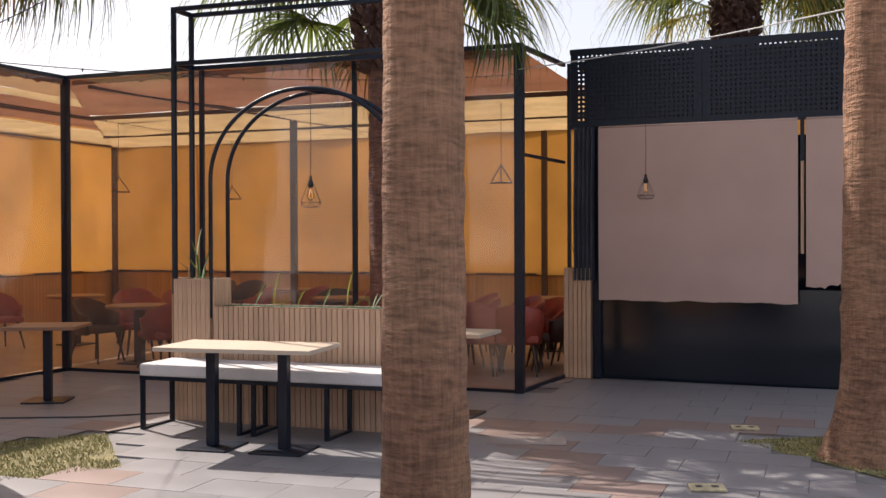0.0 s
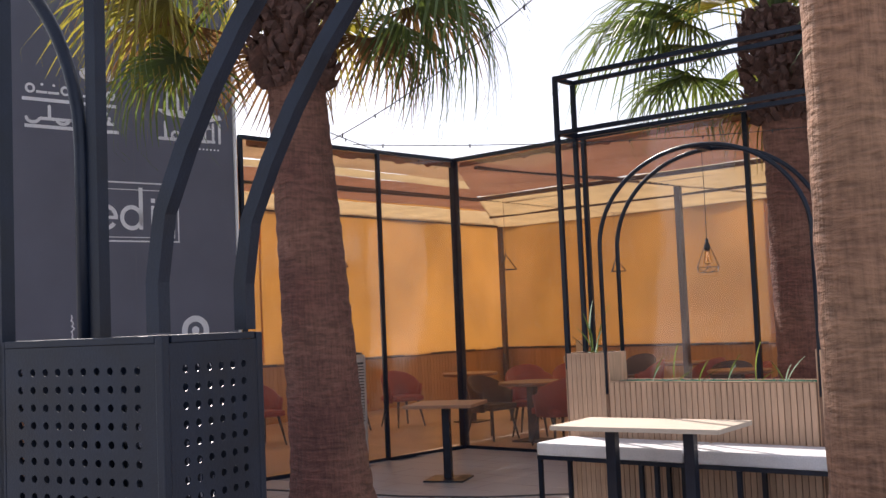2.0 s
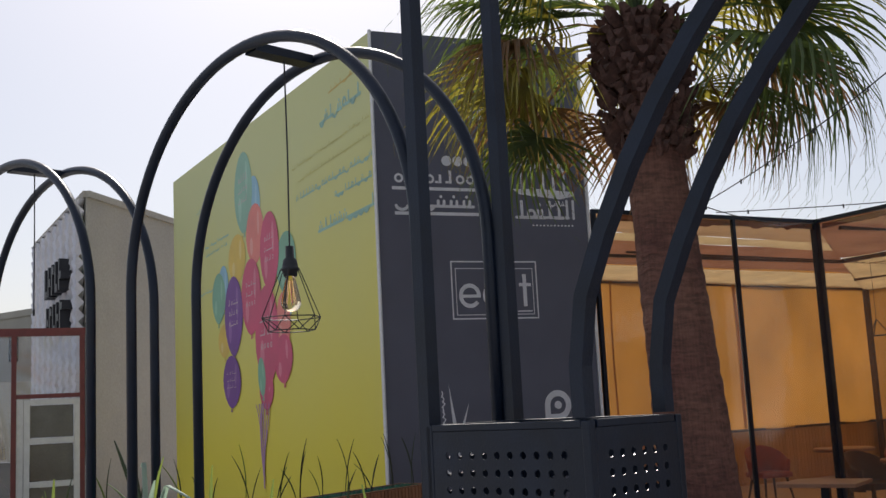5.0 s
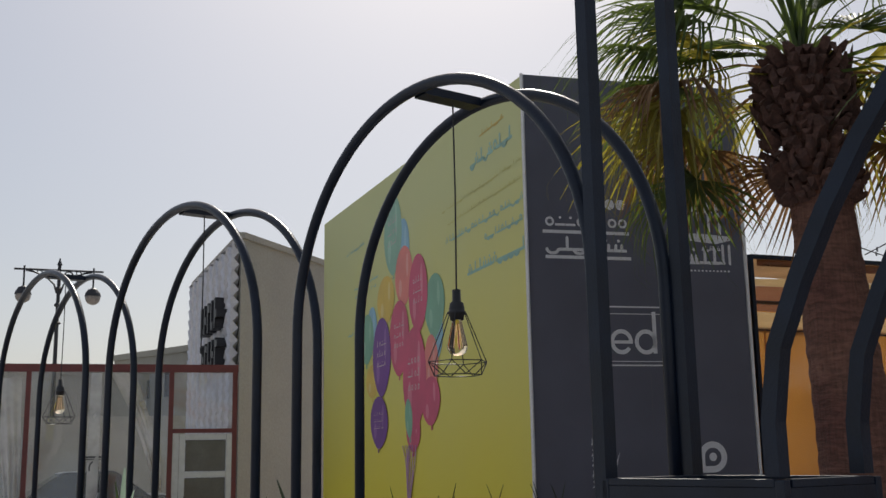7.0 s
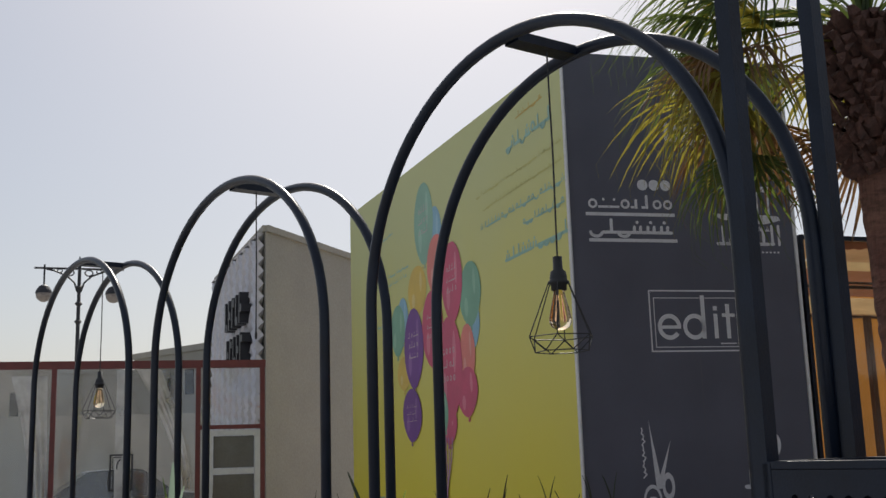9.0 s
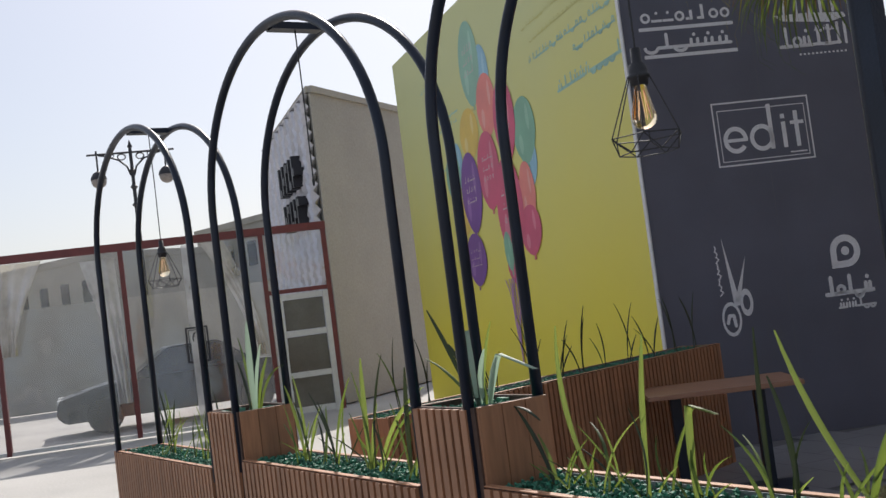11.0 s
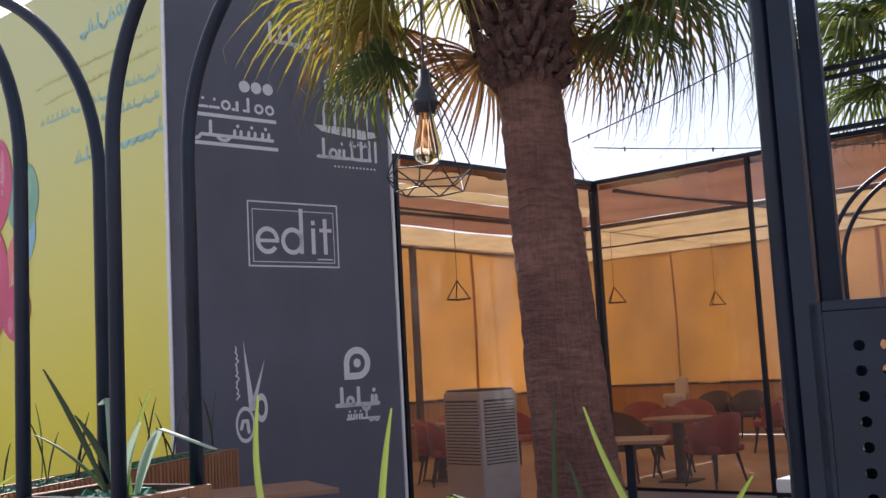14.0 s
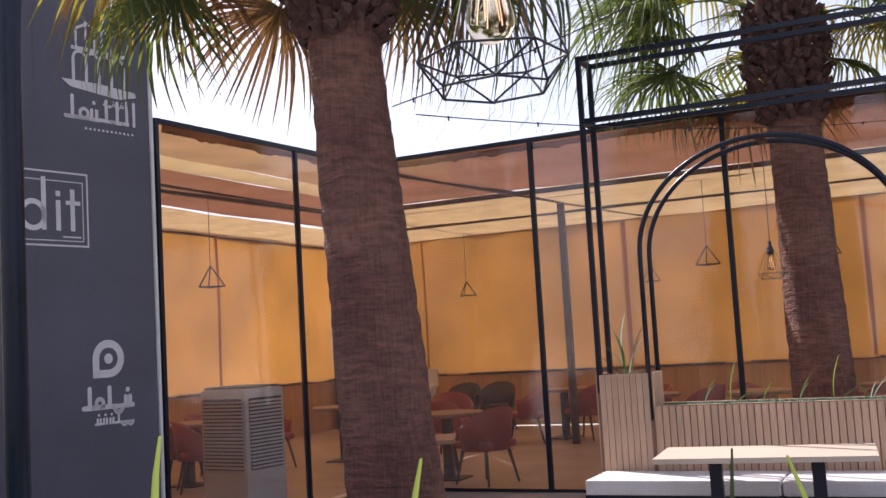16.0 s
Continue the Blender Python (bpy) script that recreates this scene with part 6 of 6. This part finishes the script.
G0, G1 = TROUGHS[2] - 0.04, TOPS["near"] - 0.05
BL, BG, BD, BPL_ = BLADE_LIGHT, BLADE, BLADE_DARK, BLADE_PALE
row_plant([(-4.15, G0, -4.29, 1.27, BD, 0.022), (-4.12, G0, -4.0, 1.2, BD, 0.02), (-4.18, G0, -4.33, 1.16, BD, 0.02), (-4.1, G0, -4.18, 1.25, BG, 0.018), (-4.14, G0, -3.95, 1.06, BL, 0.016)])
row_plant([(-3.6, G0, -3.42, 1.28, BD, 0.016, 0, 0, 0.1), (-3.62, G0, -3.7, 1.12, BG, 0.02), (-3.3, G0, -3.36, 1.25, BD, 0.018), (-3.34, G0, -3.2, 1.14, BG, 0.016)])
row_plant([(-2.82, G1, -2.80, 1.57, BPL_, 0.05, 0, 0, 0.03), (-2.80, G1, -2.66, 1.46, BPL_, 0.028), (-2.86, G1, -2.98, 1.40, BD, 0.022), (-2.78, G1, -2.60, 1.40, BG, 0.026), (-2.84, G1, -2.93, 1.50, BG, 0.02), (-2.76, G1, -2.42, 1.36, BG, 0.022, 0, 0, 0.3)], label="pale green sword-shaped leaves in the tall planter")
row_plant([(-2.3, G0, -2.44, 1.27, BL, 0.026), (-2.28, G0, -2.34, 1.31, BL, 0.018), (-2.32, G0, -2.22, 1.12, BG, 0.014), (-2.27, G0, -2.1, 1.18, BL, 0.014), (-2.33, G0, -2.5, 1.1, BG, 0.014), (-2.26, G0, -2.36, 1.2, BD, 0.02)])
row_plant([(-2.0, G0, -2.12, 1.2, BD, 0.02), (-2.02, G0, -1.80, 1.3, BG, 0.018), (-1.98, G0, -2.2, 1.24, BD, 0.016), (-2.0, G0, -1.9, 1.08, BL, 0.012)])
row_plant([(-1.71, G0, -1.69, 1.37, BL, 0.034, 0, 0, 0.04), (-1.69, G0, -1.6, 1.2, BL, 0.02), (-1.73, G0, -1.84, 1.16, BG, 0.014), (-1.66, G0, -1.25, 1.26, BL, 0.03, 0, 0, 0.18), (-1.64, G0, -1.30, 1.20, BG, 0.022), (-1.7, G0, -1.78, 1.32, BG, 0.016), (-1.67, G0, -1.52, 1.38, BD, 0.016)])
row_plant([(-1.4, G0, -1.36, 1.33, BD, 0.03, 0, 0, 0.05), (-1.38, G0, -1.28, 1.1, BL, 0.016), (-1.37, G0, -1.2, 1.06, BL, 0.016), (-1.41, G0, -1.5, 1.2, BG, 0.014)])
row_plant([(-0.92, G1, -1.16, 1.52, BD, 0.026, 0, 0, 0.05), (-0.90, G1, -1.05, 1.40, BD, 0.03), (-0.92, G1, -0.94, 1.50, BPL_, 0.03, 0, 0, 0.03, -0.05), (-0.86, G1, -0.74, 1.40, BPL_, 0.034, 0, 0, 0.1, 0.15), (-0.88, G1, -0.80, 1.38, BPL_, 0.03, 0, -0.03, 0.2), (-0.88, G1, -0.79, 1.46, BL, 0.018), (-0.9, G1, -1.22, 1.36, BG, 0.02), (-0.84, G1, -0.60, 1.16, BD, 0.028, 0, 0, 0.3), (-0.85, G1, -0.78, 1.36, BPL_, 0.026), (-0.87, G1, -0.9, 1.3, BG, 0.03)], label="green and pale sword-shaped leaves in the tall planter")
row_plant([(-0.55, G0, -0.62, 1.12, BL, 0.018), (-0.53, G0, -0.45, 1.08, BG, 0.014), (-0.56, G0, -0.72, 1.2, BD, 0.022), (-0.54, G0, -0.68, 1.03, BL, 0.014), (-0.52, G0, -0.38, 1.04, BG, 0.014)])
row_plant([(-0.36, G0, -0.47, 1.43, BL, 0.024, 0, 0, -0.22), (-0.34, G0, -0.22, 1.04, BG, 0.012), (-0.38, G0, -0.5, 1.06, BL, 0.012)])
row_plant([(-0.17, G0, -0.12, 1.39, BL, 0.024, 0, 0, 0.06), (-0.16, G0, -0.05, 1.06, BL, 0.012), (-0.19, G0, -0.3, 1.04, BG, 0.012)])
row_plant([(0.0, G0, 0.02, 1.27, BL, 0.03, 0, 0, 0.06, 0.07), (0.02, G0, 0.12, 1.03, BL, 0.014), (-0.02, G0, -0.1, 1.05, BG, 0.012)])
row_plant([(0.24, G0, 0.25, 1.39, BD, 0.018, 0, 0, 0.03), (0.3, G0, 0.27, 1.28, BD, 0.022), (0.58, G0 - 0.02, 0.31, 1.38, BL, 0.024, 0, 0, -0.12), (0.26, G0, 0.36, 1.06, BL, 0.014), (0.22, G0, 0.15, 1.08, BG, 0.016)])
row_plant([(0.48, G0, 0.62, 1.25, BG, 0.03, 0, 0, 0.1), (0.5, G0, 0.70, 1.12, BL, 0.022), (0.46, G0, 0.42, 1.1, BG, 0.014), (0.52, G0, 0.56, 1.06, BL, 0.012)])
# low thin leaves scattered along the troughs
for s0, s1, num in ((-4.2, -3.15, 4), (-2.4, -1.25, 6), (-0.6, 0.7, 7)):
    for k in range(num):
        s = s0 + (s1 - s0) * (k + random.uniform(0.2, 0.8)) / num
        row_plant([(s + random.uniform(-0.02, 0.02), G0, s + random.uniform(-0.17, 0.17), G0 + random.uniform(0.08, 0.26), random.choice((BG, BL, BD, BG)), random.uniform(0.008, 0.015), random.uniform(-0.08, 0.08), random.uniform(-0.08, 0.08), random.uniform(0.1, 0.35)) for q in range(random.choice((3, 4, 5)))], label="low thin leaves growing from green gravel")
# back planter: thin dark leaves against the yellow wall
for k in range(12):
    s = BPL * (0.06 + 0.92 * k / 11) + random.uniform(-0.06, 0.06)
    lv = []
    for q in range(random.choice((2, 3, 3))):
        tall = random.uniform(0.2, 0.48)
        lv.append((s + random.uniform(-0.05, 0.05), 0.91, s + random.uniform(-0.22, 0.22), 0.93 + tall, random.choice((BD, BD, BD, BG)), random.uniform(0.036, 0.058)))
    row_plant(lv, BP, "sparse thin dark leaves in the back planter")
# pale planter before the pergola
row_plant([(0.16, 1.2, 0.10, 1.56, BG, 0.02), (0.18, 1.2, 0.20, 1.66, BPL_, 0.02), (0.2, 1.2, 0.02, 1.45, BG, 0.016), (0.22, 1.2, 0.36, 1.62, BG, 0.016), (0.2, 1.2, 0.32, 1.48, BPL_, 0.018), (0.17, 1.2, 0.13, 1.5, BG, 0.024), (0.15, 1.2, -0.08, 1.4, BD, 0.012)], FP, "grey green sword-shaped leaves in the tall planter")
for s, q in ((0.72, 0), (0.92, 1), (1.12, 2), (1.36, 0), (1.60, 1), (1.82, 3)):
    row_plant([(s, 0.96, s + dx, 0.96 + h, mt, 0.016) for dx, h, mt in (((0.12, 0.24, BG), (0.08, 0.16, BPL_)), ((0.05, 0.34, BL), (0.16, 0.12, BG)), ((0.22, 0.14, BD), (0.1, 0.2, BG)), ((0.16, 0.22, BPL_), (-0.12, 0.2, BG), (0.05, 0.16, BPL_)))[q]], FP, "scattered leaves in the pale trough")


# ---- seating under the pergola ----
def tub_chair(m, mat, label):
    t = thing("tub_chair", label, "chair", m, "tub chairs")
    bm = boxm(-0.24, 0.24, -0.24, 0.24, 0.38, 0.46, bevel=0.03)
    part("seat", bm, mat, t)
    bm = bmesh.new()
    n = 16
    rings = []
    for i in range(n + 1):
        a = radians(-115 + 230 * i / n)
        top = 0.62 + 0.20 * max(0, math.cos(a)) ** 0.7
        ring = []
        for r, z in ((0.255, 0.36), (0.285, top - 0.02), (0.275, top), (0.25, top), (0.225, 0.44), (0.225, 0.36)):
            flare = 1 + 0.16 * (z - 0.36)
            ring.append(bm.verts.new((-math.cos(a) * r * flare * 1.02, math.sin(a) * r * flare * 1.06, z)))
        rings.append(ring)
    for p, q in zip(rings, rings[1:]):
        for j in range(6):
            bm.faces.new((p[j], p[(j + 1) % 6], q[(j + 1) % 6], q[j]))
    bm.faces.new(rings[0][::-1]), bm.faces.new(rings[-1])
    part("backrest", bm, mat, t, smooth=True)
    for sx in (-1, 1):
        for sy in (-1, 1):
            part("leg", sweep(bmesh.new(), [(0.17 * sx, 0.17 * sy, 0.38), (0.25 * sx, 0.23 * sy, 0.0)], [0.02, 0.012], 8), CHAIRLEG, t)
    return t


def round_table(m, label):
    t = thing("round_table", label, "table", m, "round tables")
    part("tabletop", lathe(bmesh.new(), [(0.40, 0.70), (0.42, 0.715), (0.42, 0.735), (0.41, 0.745)], 32), TOP_BROWN, t)
    part("column", boxm(-0.05, 0.05, -0.05, 0.05, 0.02, 0.70), CHAIRLEG, t)
    part("base_plate", boxm(-0.2, 0.2, -0.2, 0.2, 0.003, 0.02), CHAIRLEG, t)
    return t


RED = tub_chair(pose(-6.05, 12.42, 0, 0, 0, 155), SEAT_RED, "oxblood leather tub chair with splayed dark legs")
DARK = tub_chair(pose(-7.25, 12.75, 0, 0, 0, -10), SEAT_DARK, "dark brown tub chair with splayed legs")
round_table(pose(-6.62, 12.75, 0), "round brown table with a dark column")
for x, y, r in ((-7.0, 13.35, 290), (-8.3, 15.2, 300), (-7.7, 15.6, 300), (-6.9, 16.45, 200), (-6.1, 16.9, 160), (-9.35, 11.9, 40), (-9.9, 12.9, 10), (-9.6, 13.8, -20),
                (-2.6, 14.3, 200), (-2.2, 14.9, 160), (-1.7, 14.2, 230), (-2.9, 15.4, 170), (-1.9, 13.7, 200), (-4.2, 15.4, 150), (-3.6, 15.8, 60), (-4.9, 15.6, 210), (-2.2, 12.9, 90), (-1.75, 12.95, 100), (-1.3, 14.1, 180), (-2.55, 13.35, 120), (-1.5, 13.55, 200), (-9.7, 12.1, 30), (-9.9, 11.2, 350), (-9.8, 10.3, 10)):
    copy_thing(RED, pose(x, y, 0, 0, 0, r))
for x, y, r in ((-8.05, 18.5, 270), (-8.7, 18.6, 270), (-1.35, 13.4, 190), (-5.4, 16.2, 120)):
    copy_thing(DARK, pose(x, y, 0, 0, 0, r))
for x, y in ((-6.5, 17.15), (-8.9, 14.6), (-3.4, 14.9), (-1.9, 15.6), (-4.8, 15.0), (-9.8, 12.3)):
    round_table(pose(x, y, 0), "round brown table with a dark column")
pedestal_table(pose(-1.62, 10.0, 0, 0, 0, -4), 0.62, 0.60, (0,), TOP_PALE, "bleached timber cafe table on a black pedestal")
# cream high chair
t = thing("high_chair", "cream plastic child's high chair", "chair", pose(-9.4, 18.6, 0, 0, 0, 250))
part("seat_shell", lathe(bmesh.new(), [(0.10, 0.58), (0.17, 0.62), (0.2, 0.74), (0.2, 0.80), (0.185, 0.80)], 20), CUSHION, t, smooth=True)
part("backrest", boxm(-0.21, -0.17, -0.15, 0.15, 0.78, 1.08, bevel=0.02), CUSHION, t)
for sx in (-1, 1):
    for sy in (-1, 1):
        part("leg", sweep(bmesh.new(), [(0.1 * sx, 0.1 * sy, 0.6), (0.22 * sx, 0.22 * sy, 0)], 0.014, 8), CHAIRLEG, t)


# air cooler
def air_cooler(m, label):
    t = thing("air_cooler", label, "air cooler", m)
    H, W, Dp = 1.21, 0.59, 0.53
    part("body", boxm(-W / 2, W / 2, -Dp / 2, Dp / 2, 0.07, H, bevel=0.04), COOLER, t, smooth=False)
    # flat dark plates: the shade between the louvers put in as colour
    part("front_louver_shade", boxm(-W / 2 + 0.04, W / 2 - 0.04, -Dp / 2 - 0.004, -Dp / 2 + 0.002, 0.46, H - 0.09), COOLER_DARK, t)
    part("side_louver_shade", boxm(W / 2 - 0.002, W / 2 + 0.004, -Dp / 2 + 0.05, Dp / 2 - 0.05, 0.46, H - 0.09), COOLER_DARK, t)
    for i in range(19):
        z = 0.475 + i * 0.0335
        part("louver", boxm(-W / 2 + 0.04, W / 2 - 0.04, -Dp / 2 - 0.018, -Dp / 2 - 0.003, z, z + 0.019), COOLER, t)
        part("louver", boxm(W / 2 + 0.003, W / 2 + 0.018, -Dp / 2 + 0.05, Dp / 2 - 0.05, z, z + 0.019), COOLER, t)
    part("top_panel", boxm(-W / 2 + 0.03, W / 2 - 0.03, -Dp / 2 + 0.03, Dp / 2 - 0.03, H - 0.01, H + 0.02, bevel=0.01), COOLER_DARK, t)
    part("tank_band", boxm(-W / 2 - 0.004, W / 2 + 0.004, -Dp / 2 - 0.004, Dp / 2 + 0.004, 0.40, 0.415), COOLER, t)
    for sx in (-1, 1):
        for sy in (-1, 1):
            part("castor", lathe(bmesh.new(), [(0.03, -0.015), (0.035, 0), (0.03, 0.015)], 12, m=pose(sx * 0.24, sy * 0.17, 0.036, 90)), CHAIRLEG, t)
    return t


air_cooler(pose(-7.70, 10.27, 0, 0, 0, -12), "tall grey evaporative air cooler with louvered grilles")


# pyramid lamps under the canopy
def pyramid_lamp(m, cord, size=0.3):
    t = thing("pyramid_lamp", "wire pyramid pendant lamp hanging under the canopy", "pendant lamp", m, "pyramid lamps")
    part("cord", sweep(bmesh.new(), [(0, 0, 0), (0, 0, -cord)], 0.004, 6), CHAIRLEG, t)
    bm = bmesh.new()
    tip = Vector((0, 0, -cord))
    base = [Vector((size / 2 * 1.15 * math.cos(a), size / 2 * 1.15 * math.sin(a), -cord - size * 0.82)) for a in (0.4, 0.4 + 2.094, 0.4 + 4.189)]
    for i in range(3):
        sweep(bm, [tip, base[i]], 0.009, 6, up=Vector((0.3, 0.2, 0.93)).normalized())
        sweep(bm, [base[i], base[(i + 1) % 3]], 0.009, 6, up=Vector((0, 0, 1)))
    part("wire_frame", bm, CHAIRLEG, t)
    return t


for x, y in ((-9.22, 12.05), (-8.97, 15.82), (-8.75, 19.2), (-5.42, 19.0), (-4.0, 15.5), (-2.5, 15.2)):
    pyramid_lamp(pose(x, y, 3.46, 0, 0, x * 40), 0.88)


beam((-9.28, 11.0), (-8.73, 19.5), 3.45, 0.014, GREYPOST, label="slim brown steel purlin under the canopy")
for a, b in (((-8.97, 15.82), (-4.0, 15.5)), ((-4.0, 15.5), (-2.5, 15.2)), ((-8.75, 19.2), (-5.42, 19.0))):
    beam(a, b, 3.45, 0.014, GREYPOST, label="slim brown steel purlin under the canopy")


# ---- cables ----
def hanging(p, q, sag, r, mat, name, label, bulbs=0, n=24):
    p, q = Vector(p), Vector(q)
    pts = [p + (q - p) * (i / n) - Vector((0, 0, sag * 4 * (i / n) * (1 - i / n))) for i in range(n + 1)]
    t = thing(name, label, "cable", group="hanging cables")
    part("wire", sweep(bmesh.new(), pts, r, 6, up=Vector((0, 0, 1))), mat, t)
    for i in range(bulbs):
        c = pts[int((i + 0.5) * n / bulbs)]
        part("clip", sweep(bmesh.new(), [c + Vector((0, 0, 0.008)), c - Vector((0, 0, 0.02))], 0.006, 6), mat, t)


hanging((-4.32, 6.95, 2.82), (-1.38, 11.42, 3.22), 0.10, 0.0036, CABLE, "string_cable", "thin dark cable with small clips between palm and pergola", 8)
hanging((-1.38, 11.38, 3.26), (1.62, 9.1, 3.22), 0.03, 0.006, WHITECABLE, "string_cable", "thin pale cable with clips across the fascia", 6)
hanging((-4.42, 6.85, 2.86), (-0.5, 5.1, 3.5), 0.12, 0.0036, CABLE, "string_cable", "thin dark cable with small clips between two palms", 9)
hanging((-4.5, 6.8, 2.95), (-7.05, 11.85, 3.5), 0.08, 0.004, CABLE, "string_cable", "thin dark cable from palm to pergola corner", 4)
for name, pts in (("ground_cable", [(-7.0, 8.45, 0.012), (-5.4, 8.7, 0.012), (-4.7, 8.95, 0.012), (-4.12, 9.36, 0.012), (-3.95, 9.5, 0.012)]), ("ground_cable", [(-4.1, 8.36, 0.012), (-4.0, 8.65, 0.012), (-3.9, 8.95, 0.012)])):
    single(name, sweep(bmesh.new(), pts, 0.012, 8, up=Vector((0, 0, 1))), CABLE, "black cable lying on the pavement", "cable")
for x, y, r in ((0.83, 9.95, 8), (0.65, 7.72, 12)):
    t = thing("floor_box", "worn yellow and white floor box cover", "cover", pose(x, y, 0.0, 0, 0, r))
    part("cover", boxm(-0.11, 0.11, -0.09, 0.09, 0.0125, 0.026, bevel=0.005), PLATE, t)
    for s in (-1, 1):
        part("slot", boxm(s * 0.05 - 0.02, s * 0.05 + 0.02, -0.022, 0.022, 0.0265, 0.029), COOLER_DARK, t)
single("drain_cover", boxm(-0.3, 0.3, -0.15, 0.15, 0.0125, 0.018, bevel=0.002), PAVER_PALE, "pale rectangular drain cover in the pavement", "cover", m=pose(-0.76, 8.93, 0, 0, 0, 10))

# ---- lawns and paving ----
random.seed(31)
for k, poly in enumerate(LAWNS):
    bm = bmesh.new()
    bm.faces.new([bm.verts.new((x, y, 0.004)) for x, y in (poly if sum((b[0] - a[0]) * (b[1] + a[1]) for a, b in zip(poly, poly[1:] + poly[:1])) < 0 else poly[::-1])])
    single("ground_bed", bm, SOIL, "bare sandy soil of a planting bed", "ground", kind="structure")
    xs, ys = [p[0] for p in poly], [p[1] for p in poly]
    verts, faces = [], []
    n = 0
    while n < (20000 if k < 2 else 700):
        x, y = random.uniform(min(xs), max(xs)), random.uniform(min(ys), max(ys))
        n += 1
        if not in_poly(x, y, poly) or noise.noise(Vector((x * 2.7, y * 2.7, 3))) < random.uniform(-0.7, -0.15):
            continue
        h, a, w = random.uniform(0.008, 0.03), random.uniform(0, 6.28), random.uniform(0.003, 0.007)
        d, s = Vector((math.cos(a), math.sin(a), 0)), Vector((-math.sin(a), math.cos(a), 0))
        c = Vector((x, y, 0.003))
        j = len(verts)
        verts.extend((c - s * w, c + s * w, c + d * h * 0.6 + Vector((0, 0, h))))
        faces.append((j, j + 1, j + 2))
    me = bpy.data.meshes.new("grass")
    me.from_pydata([tuple(v) for v in verts], [], faces)
    me.materials.append(GRASS)
    tagged(new("grass", me), "short patchy lawn grass with dry straw", "grass", kind="stuff")

STRIPS = (((-4.3, 8.75), (-2.3, 5.6)), ((-1.3, 9.6), (0.6, 6.6)), ((-1.0, 9.25), (2.2, 10.9)))


def near_strip(x, y):
    p = Vector((x, y))
    for a, b in STRIPS:
        a, b = Vector(a), Vector(b)
        u = max(0, min(1, (p - a).dot(b - a) / (b - a).length_squared))
        if (p - (a + (b - a) * u)).length < 0.22:
            return True
    return False


TW, TH = 0.56, 0.40
tile_me = {}
for mt in (PAVER, PAVER_RED):
    tile_me[mt.name] = mesh_of(boxm(-TW / 2 + 0.0025, TW / 2 - 0.0025, -TH / 2 + 0.0025, TH / 2 - 0.0025, -0.002, 0.011, bevel=0.0), "paver", mt)
PAVED = [(-8.9, -5.9), (8.9, -5.9), (8.9, 12.0), (3.4, 12.25), (PIER[0] + 0.1, PIER[1] - 0.1), (PR[0], PR[1] - 0.05), (PC[0] + 0.05, PC[1] - 0.06), (PA[0] + 0.08, PA[1]), (-7.3, 8.5), (-7.8, 6.5), (-8.6, 6.4)]
rest_v, rest_f = [], []
rot = Matrix.Rotation(radians(-3), 3, "Z")
made = 0
for i in range(-18, 18):
    for j in range(-18, 34):
        c = rot @ Vector((i * TW + (TW / 2 if j % 2 else 0), j * TH, 0))
        if not in_poly(c.x, c.y, PAVED) or any(in_poly(c.x, c.y, l) for l in LAWNS):
            continue
        red = near_strip(c.x, c.y)
        if -4.6 < c.x < 2.6 and 5.2 < c.y < 11.6 and made < 300:
            o = new("paver", tile_me[(PAVER_RED if red else PAVER).name])
            o.parent = floor
            o.matrix_basis = Matrix.Translation((c.x, c.y, random.uniform(-0.0008, 0.0008))) @ Matrix.Rotation(radians(-3), 4, "Z")
            made += 1
        else:
            k = len(rest_v)
            for x, y in ((-1, -1), (1, -1), (1, 1), (-1, 1)):
                q = c + rot @ Vector((x * (TW / 2 - 0.004), y * (TH / 2 - 0.004), 0))
                rest_v.append((q.x, q.y, 0.010))
            rest_f.append((k, k + 1, k + 2, k + 3))
me = bpy.data.meshes.new("paver_field")
me.from_pydata(rest_v, [], rest_f)
me.materials.append(PAVER)
o = new("paver_field", me)
o.parent = floor
tagged(o, "grey pavers of the outer courtyard", kind="stuff")
